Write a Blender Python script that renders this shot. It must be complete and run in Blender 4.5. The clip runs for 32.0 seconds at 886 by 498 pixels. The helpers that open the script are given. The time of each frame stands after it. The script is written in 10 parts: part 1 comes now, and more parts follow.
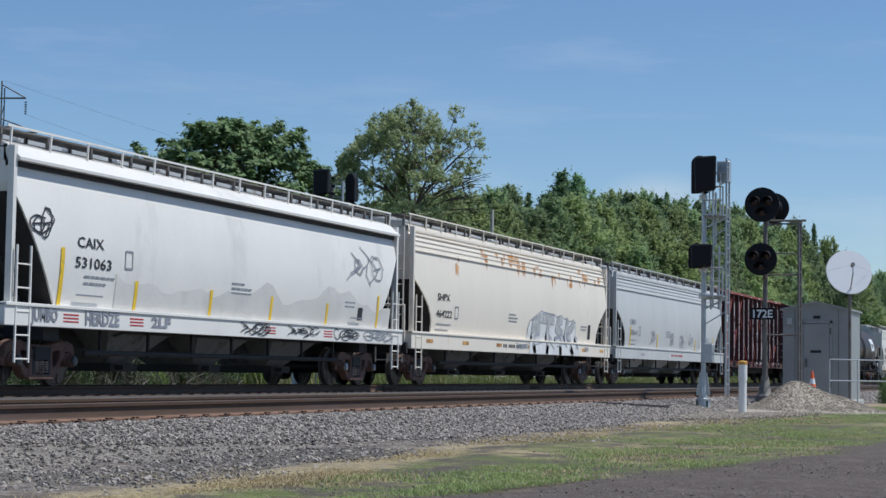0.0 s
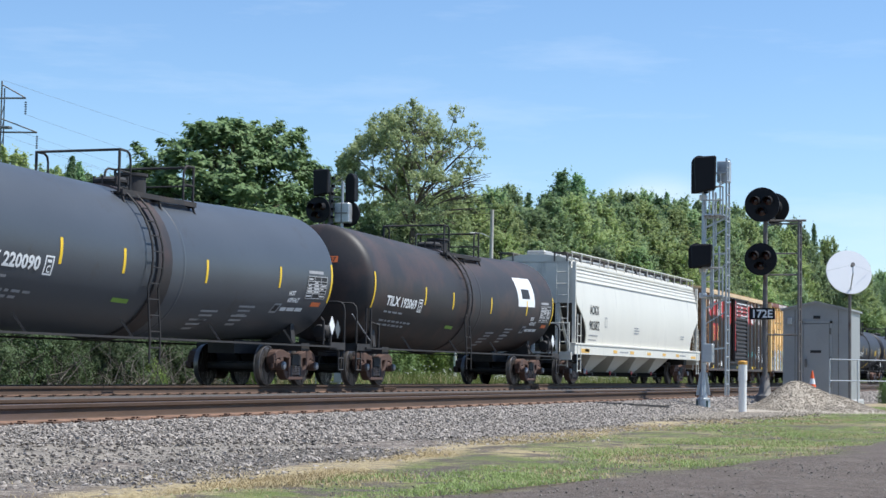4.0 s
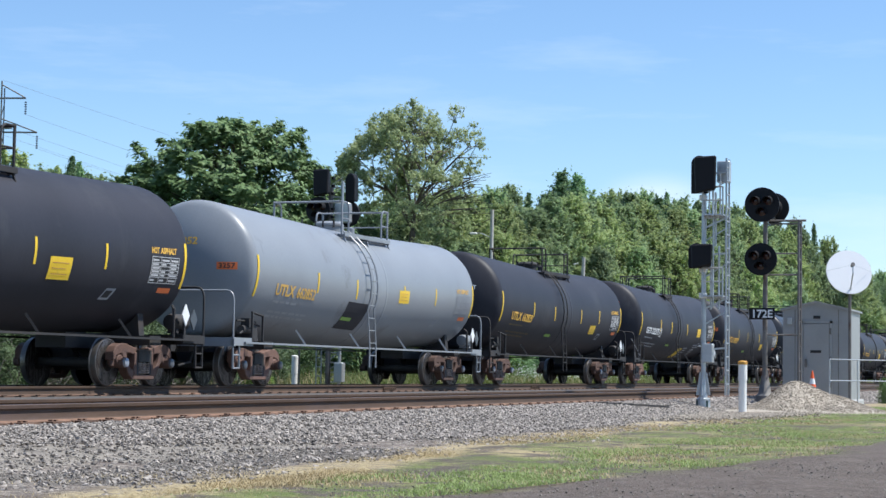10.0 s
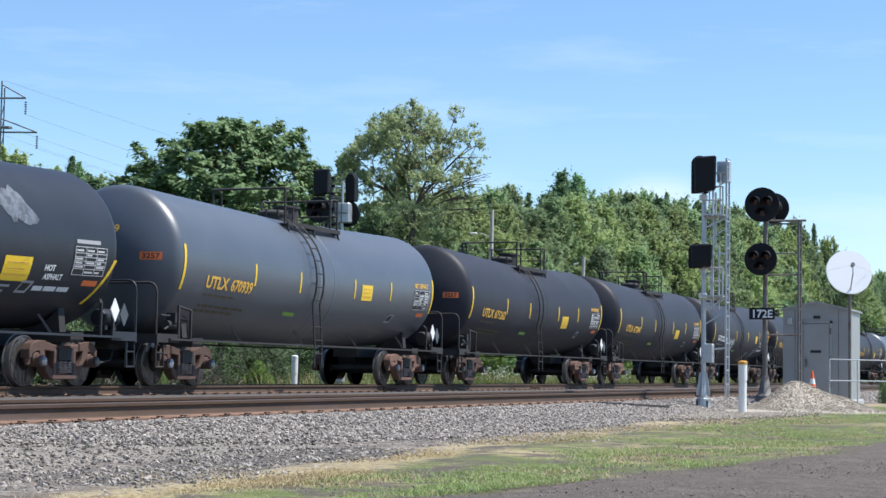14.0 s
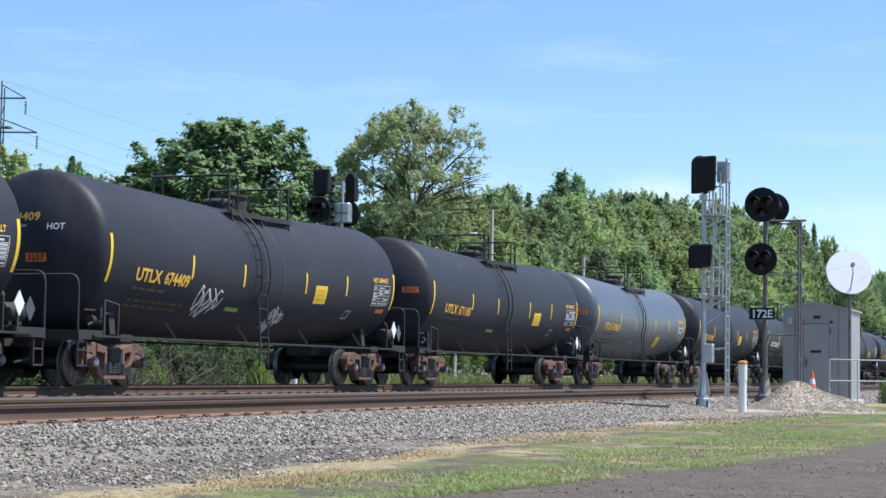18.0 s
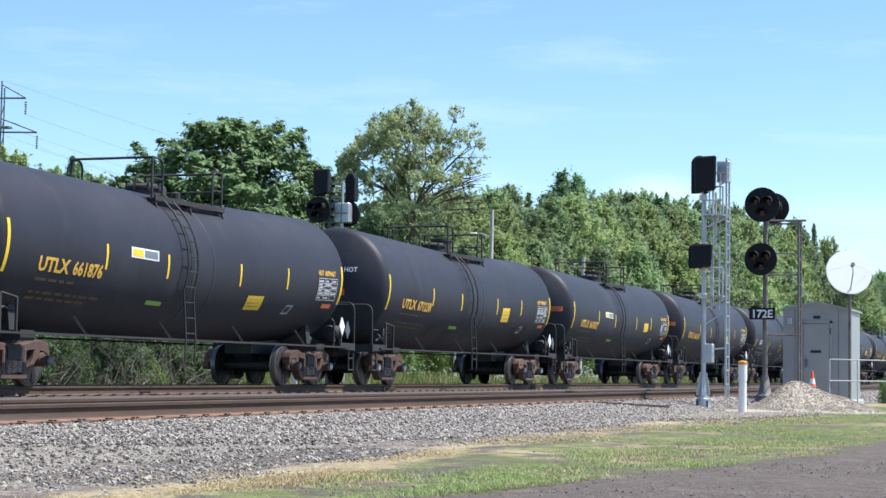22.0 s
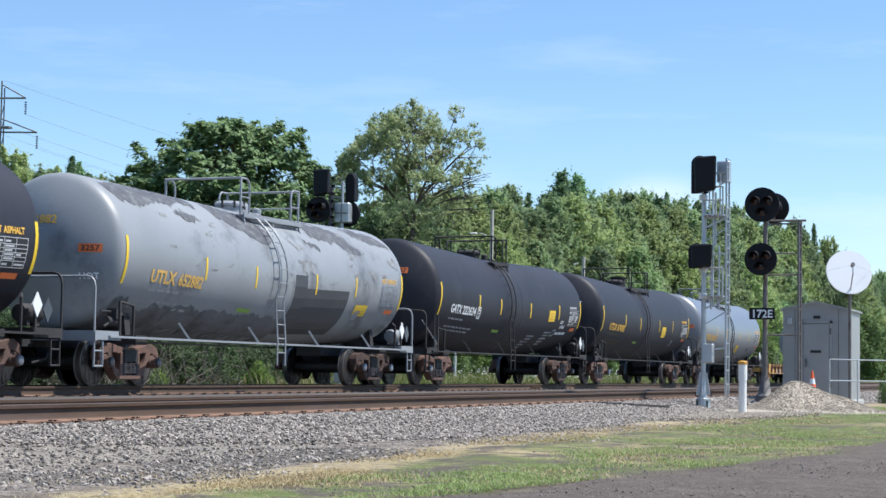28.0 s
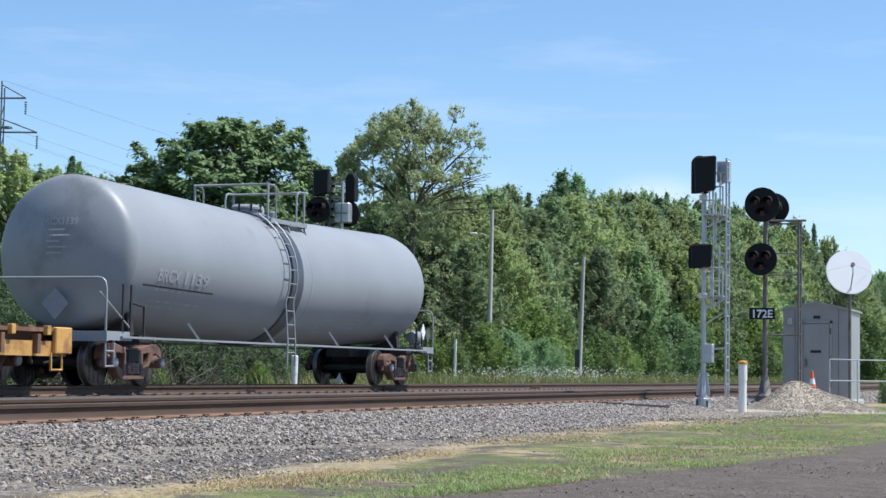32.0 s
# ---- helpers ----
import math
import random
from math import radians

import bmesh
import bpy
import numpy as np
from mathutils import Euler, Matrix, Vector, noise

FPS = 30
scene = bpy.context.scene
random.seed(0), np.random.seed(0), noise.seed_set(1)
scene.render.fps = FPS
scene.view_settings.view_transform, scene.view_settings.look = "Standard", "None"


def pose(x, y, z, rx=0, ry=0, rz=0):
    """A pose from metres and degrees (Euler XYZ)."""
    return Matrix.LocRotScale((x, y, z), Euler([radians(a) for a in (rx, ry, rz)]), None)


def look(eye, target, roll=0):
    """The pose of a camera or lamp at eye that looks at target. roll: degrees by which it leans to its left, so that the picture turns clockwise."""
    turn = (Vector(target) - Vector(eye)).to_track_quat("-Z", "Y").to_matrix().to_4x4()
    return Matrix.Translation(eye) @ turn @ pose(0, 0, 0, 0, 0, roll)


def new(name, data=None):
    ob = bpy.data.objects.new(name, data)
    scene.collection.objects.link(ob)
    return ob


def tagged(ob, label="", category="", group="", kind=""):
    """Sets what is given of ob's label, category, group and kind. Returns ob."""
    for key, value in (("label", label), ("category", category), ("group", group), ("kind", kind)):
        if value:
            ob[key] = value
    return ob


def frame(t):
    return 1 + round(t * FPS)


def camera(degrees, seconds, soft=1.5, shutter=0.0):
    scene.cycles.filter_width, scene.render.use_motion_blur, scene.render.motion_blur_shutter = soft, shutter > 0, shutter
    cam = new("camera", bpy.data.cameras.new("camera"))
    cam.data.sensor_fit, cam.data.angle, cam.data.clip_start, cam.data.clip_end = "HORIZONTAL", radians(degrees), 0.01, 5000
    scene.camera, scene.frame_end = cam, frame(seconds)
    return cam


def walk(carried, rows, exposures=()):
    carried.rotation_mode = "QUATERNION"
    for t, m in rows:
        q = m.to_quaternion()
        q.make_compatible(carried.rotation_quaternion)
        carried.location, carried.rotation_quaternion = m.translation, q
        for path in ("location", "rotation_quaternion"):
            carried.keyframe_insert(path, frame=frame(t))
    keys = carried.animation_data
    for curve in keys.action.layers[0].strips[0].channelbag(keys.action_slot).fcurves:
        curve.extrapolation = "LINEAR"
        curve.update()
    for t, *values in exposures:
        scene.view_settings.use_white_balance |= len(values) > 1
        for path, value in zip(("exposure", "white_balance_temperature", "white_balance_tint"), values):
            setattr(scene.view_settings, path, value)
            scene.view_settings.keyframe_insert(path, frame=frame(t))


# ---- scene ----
from functools import lru_cache

# The axes: x along the tracks, y away from the camera, z up from the top of the rails.
cam = camera(27.40, 32.0, soft=1.5)
EYE = Vector((0.0, 0.0, 0.37))
AZ, UP, ROLL = radians(20.273), radians(3.864), 0.86
VIEW = look(EYE, EYE + Vector((math.cos(AZ), math.sin(AZ), math.tan(UP))) * 10, ROLL)
walk(cam, [(0, VIEW), (32, VIEW)], [(t, e + 0.2, 5850 if t < 2.5 else 6000, 9) for t, e in ((0, -0.5), (1, -0.5), (2, -0.32), (2.6, 0.2), (3.5, 0.2), (6, -0.27), (6.5, -0.1), (7, -0.06), (8, 0.0), (9, 0.14), (13, 0.27), (21.2, 0.33), (22, 0.49), (23, 0.47), (24, 0.39), (25, 0.33), (28, 0.26), (32, 0.15))])

# ---- light ----
SUN_EL, SUN_AZ = radians(60), radians(-70)   # azimuth from +x towards +y
world = bpy.data.worlds.new("sky")
scene.world = world
world.use_nodes = True
wn, wl = world.node_tree.nodes, world.node_tree.links
sky = wn.new("ShaderNodeTexSky")
sky.sky_type = "NISHITA"
sky.sun_disc = False
sky.sun_elevation, sky.sun_rotation = SUN_EL, radians(90) - SUN_AZ
sky.air_density, sky.dust_density, sky.ozone_density = 1.0, 0.0, 4.9
# faint cirrus: streaks of thin white cloud
wtc, wmap, wnoise, wramp, wmix = [wn.new("ShaderNode" + k) for k in ("TexCoord", "Mapping", "TexNoise", "MapRange", "Mix")]
wmap.inputs["Scale"].default_value = (2.0, 2.0, 14.0)
wmap.inputs["Rotation"].default_value = (0.12, 0.05, 0.0)
wnoise.inputs["Scale"].default_value, wnoise.inputs["Detail"].default_value, wnoise.inputs["Roughness"].default_value = 1.6, 7.0, 0.6
wramp.inputs["From Min"].default_value, wramp.inputs["From Max"].default_value = 0.52, 0.85
wramp.inputs["To Max"].default_value = 0.45
wmix.data_type = "RGBA"
wmix.inputs["B"].default_value = (6.5, 7.0, 7.6, 1)
wl.new(wtc.outputs["Generated"], wmap.inputs[0])
wl.new(wmap.outputs[0], wnoise.inputs[0])
wl.new(wnoise.outputs[0], wramp.inputs[0])
wl.new(wramp.outputs[0], wmix.inputs["Factor"])
wl.new(sky.outputs[0], wmix.inputs["A"])
# one small white cloud low behind the wood
wsub, wlen, wcl, wmul, wmix2 = [wn.new("ShaderNode" + k) for k in ("VectorMath", "VectorMath", "MapRange", "Math", "Mix")]
wsub.operation, wlen.operation, wmul.operation, wmix2.data_type = "MULTIPLY_ADD", "LENGTH", "MULTIPLY", "RGBA"
CLOUD = Vector((math.cos(radians(13.6)), math.sin(radians(13.6)), math.tan(radians(5.7)))).normalized()
wsub.inputs[1].default_value = (1.0, 1.0, 2.4)
wsub.inputs[2].default_value = (-CLOUD.x, -CLOUD.y, -CLOUD.z * 2.4)
wcl.interpolation_type = "SMOOTHSTEP"
wcl.inputs["From Min"].default_value, wcl.inputs["From Max"].default_value = 0.036, 0.004
wcl.inputs["To Max"].default_value = 0.62
wmix2.inputs["B"].default_value = (6.9, 7.2, 7.4, 1)
wl.new(wtc.outputs["Generated"], wsub.inputs[0])
wl.new(wsub.outputs[0], wlen.inputs[0])
wl.new(wlen.outputs["Value"], wcl.inputs[0])
wl.new(wcl.outputs[0], wmul.inputs[0])
wl.new(wnoise.outputs[0], wmul.inputs[1])
wl.new(wmul.outputs[0], wmix2.inputs["Factor"])
wl.new(wmix.outputs["Result"], wmix2.inputs["A"])
wl.new(wmix2.outputs["Result"], wn["Background"].inputs[0])
wn["Background"].inputs[1].default_value = 0.117
sun = new("sun", bpy.data.lights.new("sun", "SUN"))
sun.data.energy, sun.data.angle, sun.data.color = 5.0, radians(0.53), (1.0, 0.94, 0.84)
to_sun = Vector((math.cos(SUN_EL) * math.cos(SUN_AZ), math.cos(SUN_EL) * math.sin(SUN_AZ), math.sin(SUN_EL)))
sun.matrix_world = look(to_sun * 50, (0, 0, 0))


# ---- materials ----
def mat(name, color, rough=0.6, metal=0.0, var=0.2, scale=1.5, fine=25.0, bump=0.1, dirt=None, dirt_amount=0.0,
        dirt_scale=1.2, stretch=(1, 1, 1), spec=0.5, island=0.0, coat=0.0, obrand=0.0):
    """A painted or bare surface with large and fine variation, stains of a second colour and fine relief."""
    m = bpy.data.materials.new(name)
    m.use_nodes = True
    n, l = m.node_tree.nodes, m.node_tree.links
    b = n["Principled BSDF"]
    tc, info = n.new("ShaderNodeTexCoord"), n.new("ShaderNodeObjectInfo")
    off = n.new("ShaderNodeVectorMath")
    off.operation = "MULTIPLY_ADD"
    off.inputs[1].default_value = (1, 1, 1)
    rnd = n.new("ShaderNodeMath")
    rnd.operation = "MULTIPLY"
    rnd.inputs[1].default_value = 37.0
    l.new(info.outputs["Random"], rnd.inputs[0])
    l.new(tc.outputs["Object"], off.inputs[0])
    l.new(rnd.outputs[0], off.inputs[2])
    mp = n.new("ShaderNodeMapping")
    mp.inputs["Scale"].default_value = stretch
    l.new(off.outputs[0], mp.inputs[0])

    def tex(sc, detail=5.0, rough_=0.6):
        t = n.new("ShaderNodeTexNoise")
        t.inputs["Scale"].default_value, t.inputs["Detail"].default_value, t.inputs["Roughness"].default_value = sc, detail, rough_
        l.new(mp.outputs[0], t.inputs[0])
        return t
    big, small = tex(scale), tex(fine, 3.0)
    mixv = n.new("ShaderNodeMath")
    mixv.operation = "ADD"
    half = n.new("ShaderNodeMath")
    half.operation = "MULTIPLY"
    half.inputs[1].default_value = 0.5
    l.new(small.outputs[0], half.inputs[0])
    l.new(big.outputs[0], mixv.inputs[0])
    l.new(half.outputs[0], mixv.inputs[1])
    rng = n.new("ShaderNodeMapRange")
    rng.inputs["From Min"].default_value, rng.inputs["From Max"].default_value = 0.45, 1.05
    rng.inputs["To Min"].default_value, rng.inputs["To Max"].default_value = 1 - var, 1 + var
    l.new(mixv.outputs[0], rng.inputs[0])
    val = rng.outputs[0]
    if island or obrand:
        src = n.new("ShaderNodeNewGeometry").outputs["Random Per Island"] if island else info.outputs["Random"]
        r2 = n.new("ShaderNodeMapRange")
        k = island or obrand
        r2.inputs["To Min"].default_value, r2.inputs["To Max"].default_value = 1 - k, 1 + k
        l.new(src, r2.inputs[0])
        mul = n.new("ShaderNodeMath")
        mul.operation = "MULTIPLY"
        l.new(val, mul.inputs[0])
        l.new(r2.outputs[0], mul.inputs[1])
        val = mul.outputs[0]
    sc_ = n.new("ShaderNodeVectorMath")
    sc_.operation = "SCALE"
    sc_.inputs[0].default_value = color[:3]
    l.new(val, sc_.inputs["Scale"])
    out = sc_.outputs[0]
    if dirt:
        d = tex(dirt_scale, 7.0, 0.68)
        dr = n.new("ShaderNodeMapRange")
        dr.inputs["From Min"].default_value, dr.inputs["From Max"].default_value = 0.68 - dirt_amount * 0.45, 0.8 - dirt_amount * 0.4
        l.new(d.outputs[0], dr.inputs[0])
        mx = n.new("ShaderNodeMix")
        mx.data_type = "RGBA"
        l.new(dr.outputs[0], mx.inputs["Factor"])
        l.new(out, mx.inputs["A"])
        mx.inputs["B"].default_value = (*dirt, 1)
        out = mx.outputs["Result"]
    l.new(out, b.inputs["Base Color"])
    b.inputs["Roughness"].default_value, b.inputs["Metallic"].default_value = rough, metal
    b.inputs["Specular IOR Level"].default_value = spec
    b.inputs["Coat Weight"].default_value, b.inputs["Coat Roughness"].default_value = coat, 0.32
    if bump:
        bp = n.new("ShaderNodeBump")
        bp.inputs["Strength"].default_value, bp.inputs["Distance"].default_value = bump, 0.02
        l.new(small.outputs[0], bp.inputs["Height"])
        l.new(bp.outputs[0], b.inputs["Normal"])
    return m


def leaf_mat(name, dark, light, trans=0.35):
    """Leaves: each one between two greens, letting some light through."""
    m = bpy.data.materials.new(name)
    m.use_nodes = True
    n, l = m.node_tree.nodes, m.node_tree.links
    b = n["Principled BSDF"]
    geo = n.new("ShaderNodeNewGeometry")
    ramp = n.new("ShaderNodeMix")
    ramp.data_type = "RGBA"
    ramp.inputs["A"].default_value, ramp.inputs["B"].default_value = (*dark, 1), (*light, 1)
    # single leaves differ, whole sprays differ more, and so do trees
    tc, info, nz, mr, ad = [n.new("ShaderNode" + k) for k in ("TexCoord", "ObjectInfo", "TexNoise", "MapRange", "Math")]
    nz.inputs["Scale"].default_value, nz.inputs["Detail"].default_value = 0.9, 3.0
    l.new(tc.outputs["Object"], nz.inputs[0])
    mr.inputs["From Min"].default_value, mr.inputs["From Max"].default_value = 0.3, 0.7
    l.new(nz.outputs[0], mr.inputs[0])
    parts = [(geo.outputs["Random Per Island"], 0.3), (mr.outputs[0], 0.22), (info.outputs["Random"], 0.48)]
    total = None
    for sock, k in parts:
        mu = n.new("ShaderNodeMath")
        mu.operation = "MULTIPLY_ADD"
        mu.inputs[1].default_value, mu.inputs[2].default_value = k, 0.0
        l.new(sock, mu.inputs[0])
        if total:
            l.new(total, mu.inputs[2])
        total = mu.outputs[0]
    l.new(total, ramp.inputs["Factor"])
    hue, h_ = n.new("ShaderNodeHueSaturation"), n.new("ShaderNodeMapRange")
    h_.inputs["To Min"].default_value, h_.inputs["To Max"].default_value = 0.482, 0.526
    l.new(info.outputs["Random"], h_.inputs[0])
    l.new(h_.outputs[0], hue.inputs["Hue"])
    l.new(ramp.outputs["Result"], hue.inputs["Color"])
    l.new(hue.outputs[0], b.inputs["Base Color"])
    b.inputs["Roughness"].default_value, b.inputs["Specular IOR Level"].default_value = 0.6, 0.25
    tr = n.new("ShaderNodeBsdfTranslucent")
    l.new(hue.outputs[0], tr.inputs["Color"])
    mx = n.new("ShaderNodeMixShader")
    mx.inputs[0].default_value = trans
    l.new(b.outputs[0], mx.inputs[1])
    l.new(tr.outputs[0], mx.inputs[2])
    l.new(mx.outputs[0], n["Material Output"].inputs["Surface"])
    return m



def fading(m):
    """Lets a stain thin out towards its rim, by its own point values and a fine noise."""
    n, l = m.node_tree.nodes, m.node_tree.links
    out = n["Material Output"]
    shader = out.inputs["Surface"].links[0].from_socket
    at, nz, tc = n.new("ShaderNodeAttribute"), n.new("ShaderNodeTexNoise"), n.new("ShaderNodeTexCoord")
    at.attribute_name = "soft"
    nz.inputs["Scale"].default_value, nz.inputs["Detail"].default_value = 7.0, 6.0
    l.new(tc.outputs["Object"], nz.inputs[0])
    ad, mr = n.new("ShaderNodeMath"), n.new("ShaderNodeMapRange")
    l.new(at.outputs["Fac"], ad.inputs[0])
    l.new(nz.outputs[0], ad.inputs[1])
    mr.inputs["From Min"].default_value, mr.inputs["From Max"].default_value = 0.55, 1.35
    mr.inputs["To Max"].default_value = 0.68
    l.new(ad.outputs[0], mr.inputs[0])
    mx, tr = n.new("ShaderNodeMixShader"), n.new("ShaderNodeBsdfTransparent")
    l.new(mr.outputs[0], mx.inputs[0])
    l.new(tr.outputs[0], mx.inputs[1])
    l.new(shader, mx.inputs[2])
    l.new(mx.outputs[0], out.inputs["Surface"])
    return m


RUST = (0.13, 0.055, 0.03)
M = {
    "black": mat("matt_black_paint", (0.025, 0.025, 0.0328), 0.55, var=0.25, scale=0.7, bump=0.04, dirt=(0.04, 0.04, 0.047), dirt_amount=0.28, dirt_scale=0.8, stretch=(1, 1, 0.5), spec=0.3),
    "gloss": mat("sheeny_blue_black_paint", (0.062, 0.071, 0.087), 0.46, var=0.15, scale=0.7, bump=0.01, dirt=(0.078, 0.087, 0.102), dirt_amount=0.25, spec=0.9, coat=0.3),
    "steel": mat("blue_grey_paint", (0.135, 0.145, 0.165), 0.45, var=0.08, scale=0.5, bump=0.005, dirt=(0.07, 0.075, 0.088), dirt_amount=0.2, dirt_scale=0.6, spec=1.0, coat=0.5),
    "slate": mat("slate_grey_paint", (0.062, 0.07, 0.082), 0.4, var=0.12, scale=0.6, bump=0.03, dirt=(0.05, 0.05, 0.05), dirt_amount=0.2),
    "grey": mat("light_grey_paint", (0.23, 0.245, 0.265), 0.4, var=0.1, scale=0.5, bump=0.02, dirt=(0.15, 0.15, 0.15), dirt_amount=0.22, dirt_scale=0.7, spec=0.3, coat=0.1),
    "patchy": mat("worn_grey_paint", (0.26, 0.27, 0.28), 0.45, var=0.12, scale=0.5, bump=0.04, dirt=(0.13, 0.13, 0.135), dirt_amount=0.3, dirt_scale=0.55, stretch=(1, 1, 1)),
    "dull": mat("dull_grey_paint", (0.255, 0.268, 0.285), 0.5, spec=0.6, var=0.12, scale=0.4, bump=0.04, dirt=(0.18, 0.19, 0.20), dirt_amount=0.25, dirt_scale=0.5),
    "flake_dark": mat("dark_flaked_primer", (0.075, 0.075, 0.082), 0.6, var=0.3, scale=3, bump=0.05, dirt=(0.16, 0.165, 0.17), dirt_amount=0.4, dirt_scale=5),
    "rubbed": mat("rubbed_grey_paint", (0.19, 0.185, 0.18), 0.6, var=0.3, scale=4, bump=0.02, dirt=(0.25, 0.26, 0.27), dirt_amount=0.5, dirt_scale=4),
    "blueblack": mat("glossy_blue_black_paint", (0.024, 0.0265, 0.034), 0.45, var=0.2, scale=0.7, bump=0.01, dirt=(0.03, 0.034, 0.042), dirt_amount=0.3, dirt_scale=0.9, spec=0.3, coat=0.1),
    "smear": mat("pale_dried_smear", (0.12, 0.135, 0.16), 0.6, var=0.4, scale=5, bump=0.02, dirt=(0.06, 0.065, 0.075), dirt_amount=0.5, dirt_scale=6),
    "dark_repaint": mat("dark_grey_repaint", (0.055, 0.057, 0.063), 0.5, var=0.2, scale=1, bump=0.02, dirt=(0.08, 0.08, 0.08), dirt_amount=0.2, dirt_scale=2),
    "low_grime": mat("dark_foot_grime", (0.13, 0.136, 0.148), 0.55, var=0.25, scale=1.2, bump=0.02, dirt=(0.05, 0.052, 0.058), dirt_amount=0.4, dirt_scale=1.0),
    "brown": mat("sooty_brown_paint", (0.028, 0.024, 0.024), 0.55, var=0.25, scale=0.6, bump=0.06, dirt=(0.055, 0.034, 0.029), dirt_amount=0.45, dirt_scale=0.8),
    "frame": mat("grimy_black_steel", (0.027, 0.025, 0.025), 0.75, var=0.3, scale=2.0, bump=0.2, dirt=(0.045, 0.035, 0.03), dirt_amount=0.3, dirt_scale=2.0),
    "truck": mat("rusty_cast_steel", (0.118, 0.066, 0.05), 0.8, var=0.45, scale=3.0, bump=0.3, dirt=(0.075, 0.045, 0.036), dirt_amount=0.42, dirt_scale=3.0, obrand=0.55),
    "wheel": mat("brown_wheel_steel", (0.021, 0.0155, 0.014), 0.7, spec=0.15, var=0.3, scale=3.0, bump=0.15, dirt=(0.02, 0.018, 0.018), dirt_amount=0.4),
    "spring": mat("greasy_spring_steel", (0.34, 0.27, 0.23), 0.5, 0.0, var=0.3, scale=4, bump=0.05, dirt=(0.06, 0.04, 0.035), dirt_amount=0.4, dirt_scale=5),
    "tread": mat("polished_tread", (0.13, 0.12, 0.115), 0.35, 0.6, var=0.1, bump=0.02),
    "yellow": mat("yellow_reflective_film", (0.78, 0.52, 0.025), 0.5, var=0.12, bump=0.02, dirt=(0.3, 0.22, 0.06), dirt_amount=0.18, dirt_scale=4),
    "gold": mat("yellow_lettering", (0.72, 0.42, 0.06), 0.6, var=0.15, bump=0.0),
    "fade": mat("faded_orange_lettering", (0.66, 0.40, 0.10), 0.7, var=0.2, bump=0.0),
    "white": mat("white_film", (0.75, 0.76, 0.76), 0.5, var=0.1, bump=0.02, dirt=(0.4, 0.4, 0.38), dirt_amount=0.15),
    "ink": mat("black_lettering", (0.02, 0.02, 0.022), 0.6, var=0.15, bump=0.0),
    "bars": mat("dim_white_lettering", (0.34, 0.34, 0.35), 0.7, var=0.2, bump=0.0),
    "panel_white": mat("worn_white_table_print", (0.52, 0.52, 0.52), 0.7, var=0.25, bump=0.0),
    "goldbars": mat("dim_yellow_lettering", (0.11, 0.08, 0.035), 0.7, var=0.2, bump=0.0),
    # dirty tan, with the shade between the cars put into its colour
    "end_tan": mat("sooty_tan_end_paint", (0.25, 0.145, 0.066), 0.7, var=0.3, scale=1.0, bump=0.08, dirt=(0.08, 0.045, 0.03), dirt_amount=0.4, dirt_scale=1.2),
    "rust_stain": mat("brown_rust_stain", (0.20, 0.085, 0.04), 0.8, var=0.35, scale=4, bump=0.05, dirt=(0.36, 0.16, 0.05), dirt_amount=0.4, dirt_scale=4),
    "fresh_black": mat("fresh_black_paint", (0.006, 0.006, 0.008), 0.5, var=0.2, bump=0.02, spec=0.3),
    "wear_white": mat("chipped_white_strip", (0.70, 0.69, 0.66), 0.6, var=0.12, bump=0.02, dirt=(0.13, 0.04, 0.035), dirt_amount=0.42, dirt_scale=3.5),
    "bay_grey": mat("grimy_grey_hopper_bay", (0.19, 0.185, 0.175), 0.65, var=0.25, scale=1.5, bump=0.08, dirt=(0.05, 0.045, 0.04), dirt_amount=0.35, dirt_scale=1.5),
    "streak": mat("orange_rust_streak", (0.60, 0.29, 0.09), 0.7, var=0.35, scale=4, bump=0.0, dirt=(0.75, 0.68, 0.55), dirt_amount=0.5, dirt_scale=5, stretch=(1, 1, 0.5)),
    "soft_rust": fading(mat("soft_orange_rust_stain", (0.64, 0.31, 0.085), 0.75, var=0.4, scale=4, bump=0.0, dirt=(0.36, 0.13, 0.04), dirt_amount=0.4, dirt_scale=5)),
    "soft_brown": fading(mat("soft_brown_rust_stain", (0.22, 0.09, 0.04), 0.8, var=0.4, scale=4, bump=0.0, dirt=(0.36, 0.16, 0.05), dirt_amount=0.4, dirt_scale=5)),
    # grime, with the shade of the inward-curving lower side in its colour
    "grime": mat("road_grime", (0.64, 0.615, 0.57), 0.55, var=0.14, scale=0.6, bump=0.0, dirt=(0.54, 0.52, 0.48), dirt_amount=0.3, dirt_scale=0.8),
    "orange": mat("orange_film", (0.75, 0.17, 0.04), 0.5, var=0.15, bump=0.0),
    "red": mat("red_paint", (0.45, 0.035, 0.038), 0.5, var=0.15, bump=0.02),
    "lime": mat("green_film", (0.25, 0.42, 0.06), 0.5, var=0.15, bump=0.0),
    "hop_white": mat("off_white_hopper_paint", (0.755, 0.725, 0.67), 0.45, var=0.07, scale=0.5, bump=0.03, dirt=(0.63, 0.605, 0.56), dirt_amount=0.25, dirt_scale=0.6, stretch=(1, 1, 0.5)),
    "hop_cream": mat("cream_hopper_paint", (0.77, 0.697, 0.588), 0.5, var=0.06, scale=0.5, bump=0.03, dirt=(0.60, 0.36, 0.16), dirt_amount=0.11, dirt_scale=1.4, stretch=(1.4, 1, 0.4)),
    "hop_grey": mat("cool_grey_hopper_paint", (0.52, 0.517, 0.50), 0.45, var=0.07, scale=0.5, bump=0.03, dirt=(0.33, 0.33, 0.33), dirt_amount=0.2, stretch=(2, 1, 0.3)),
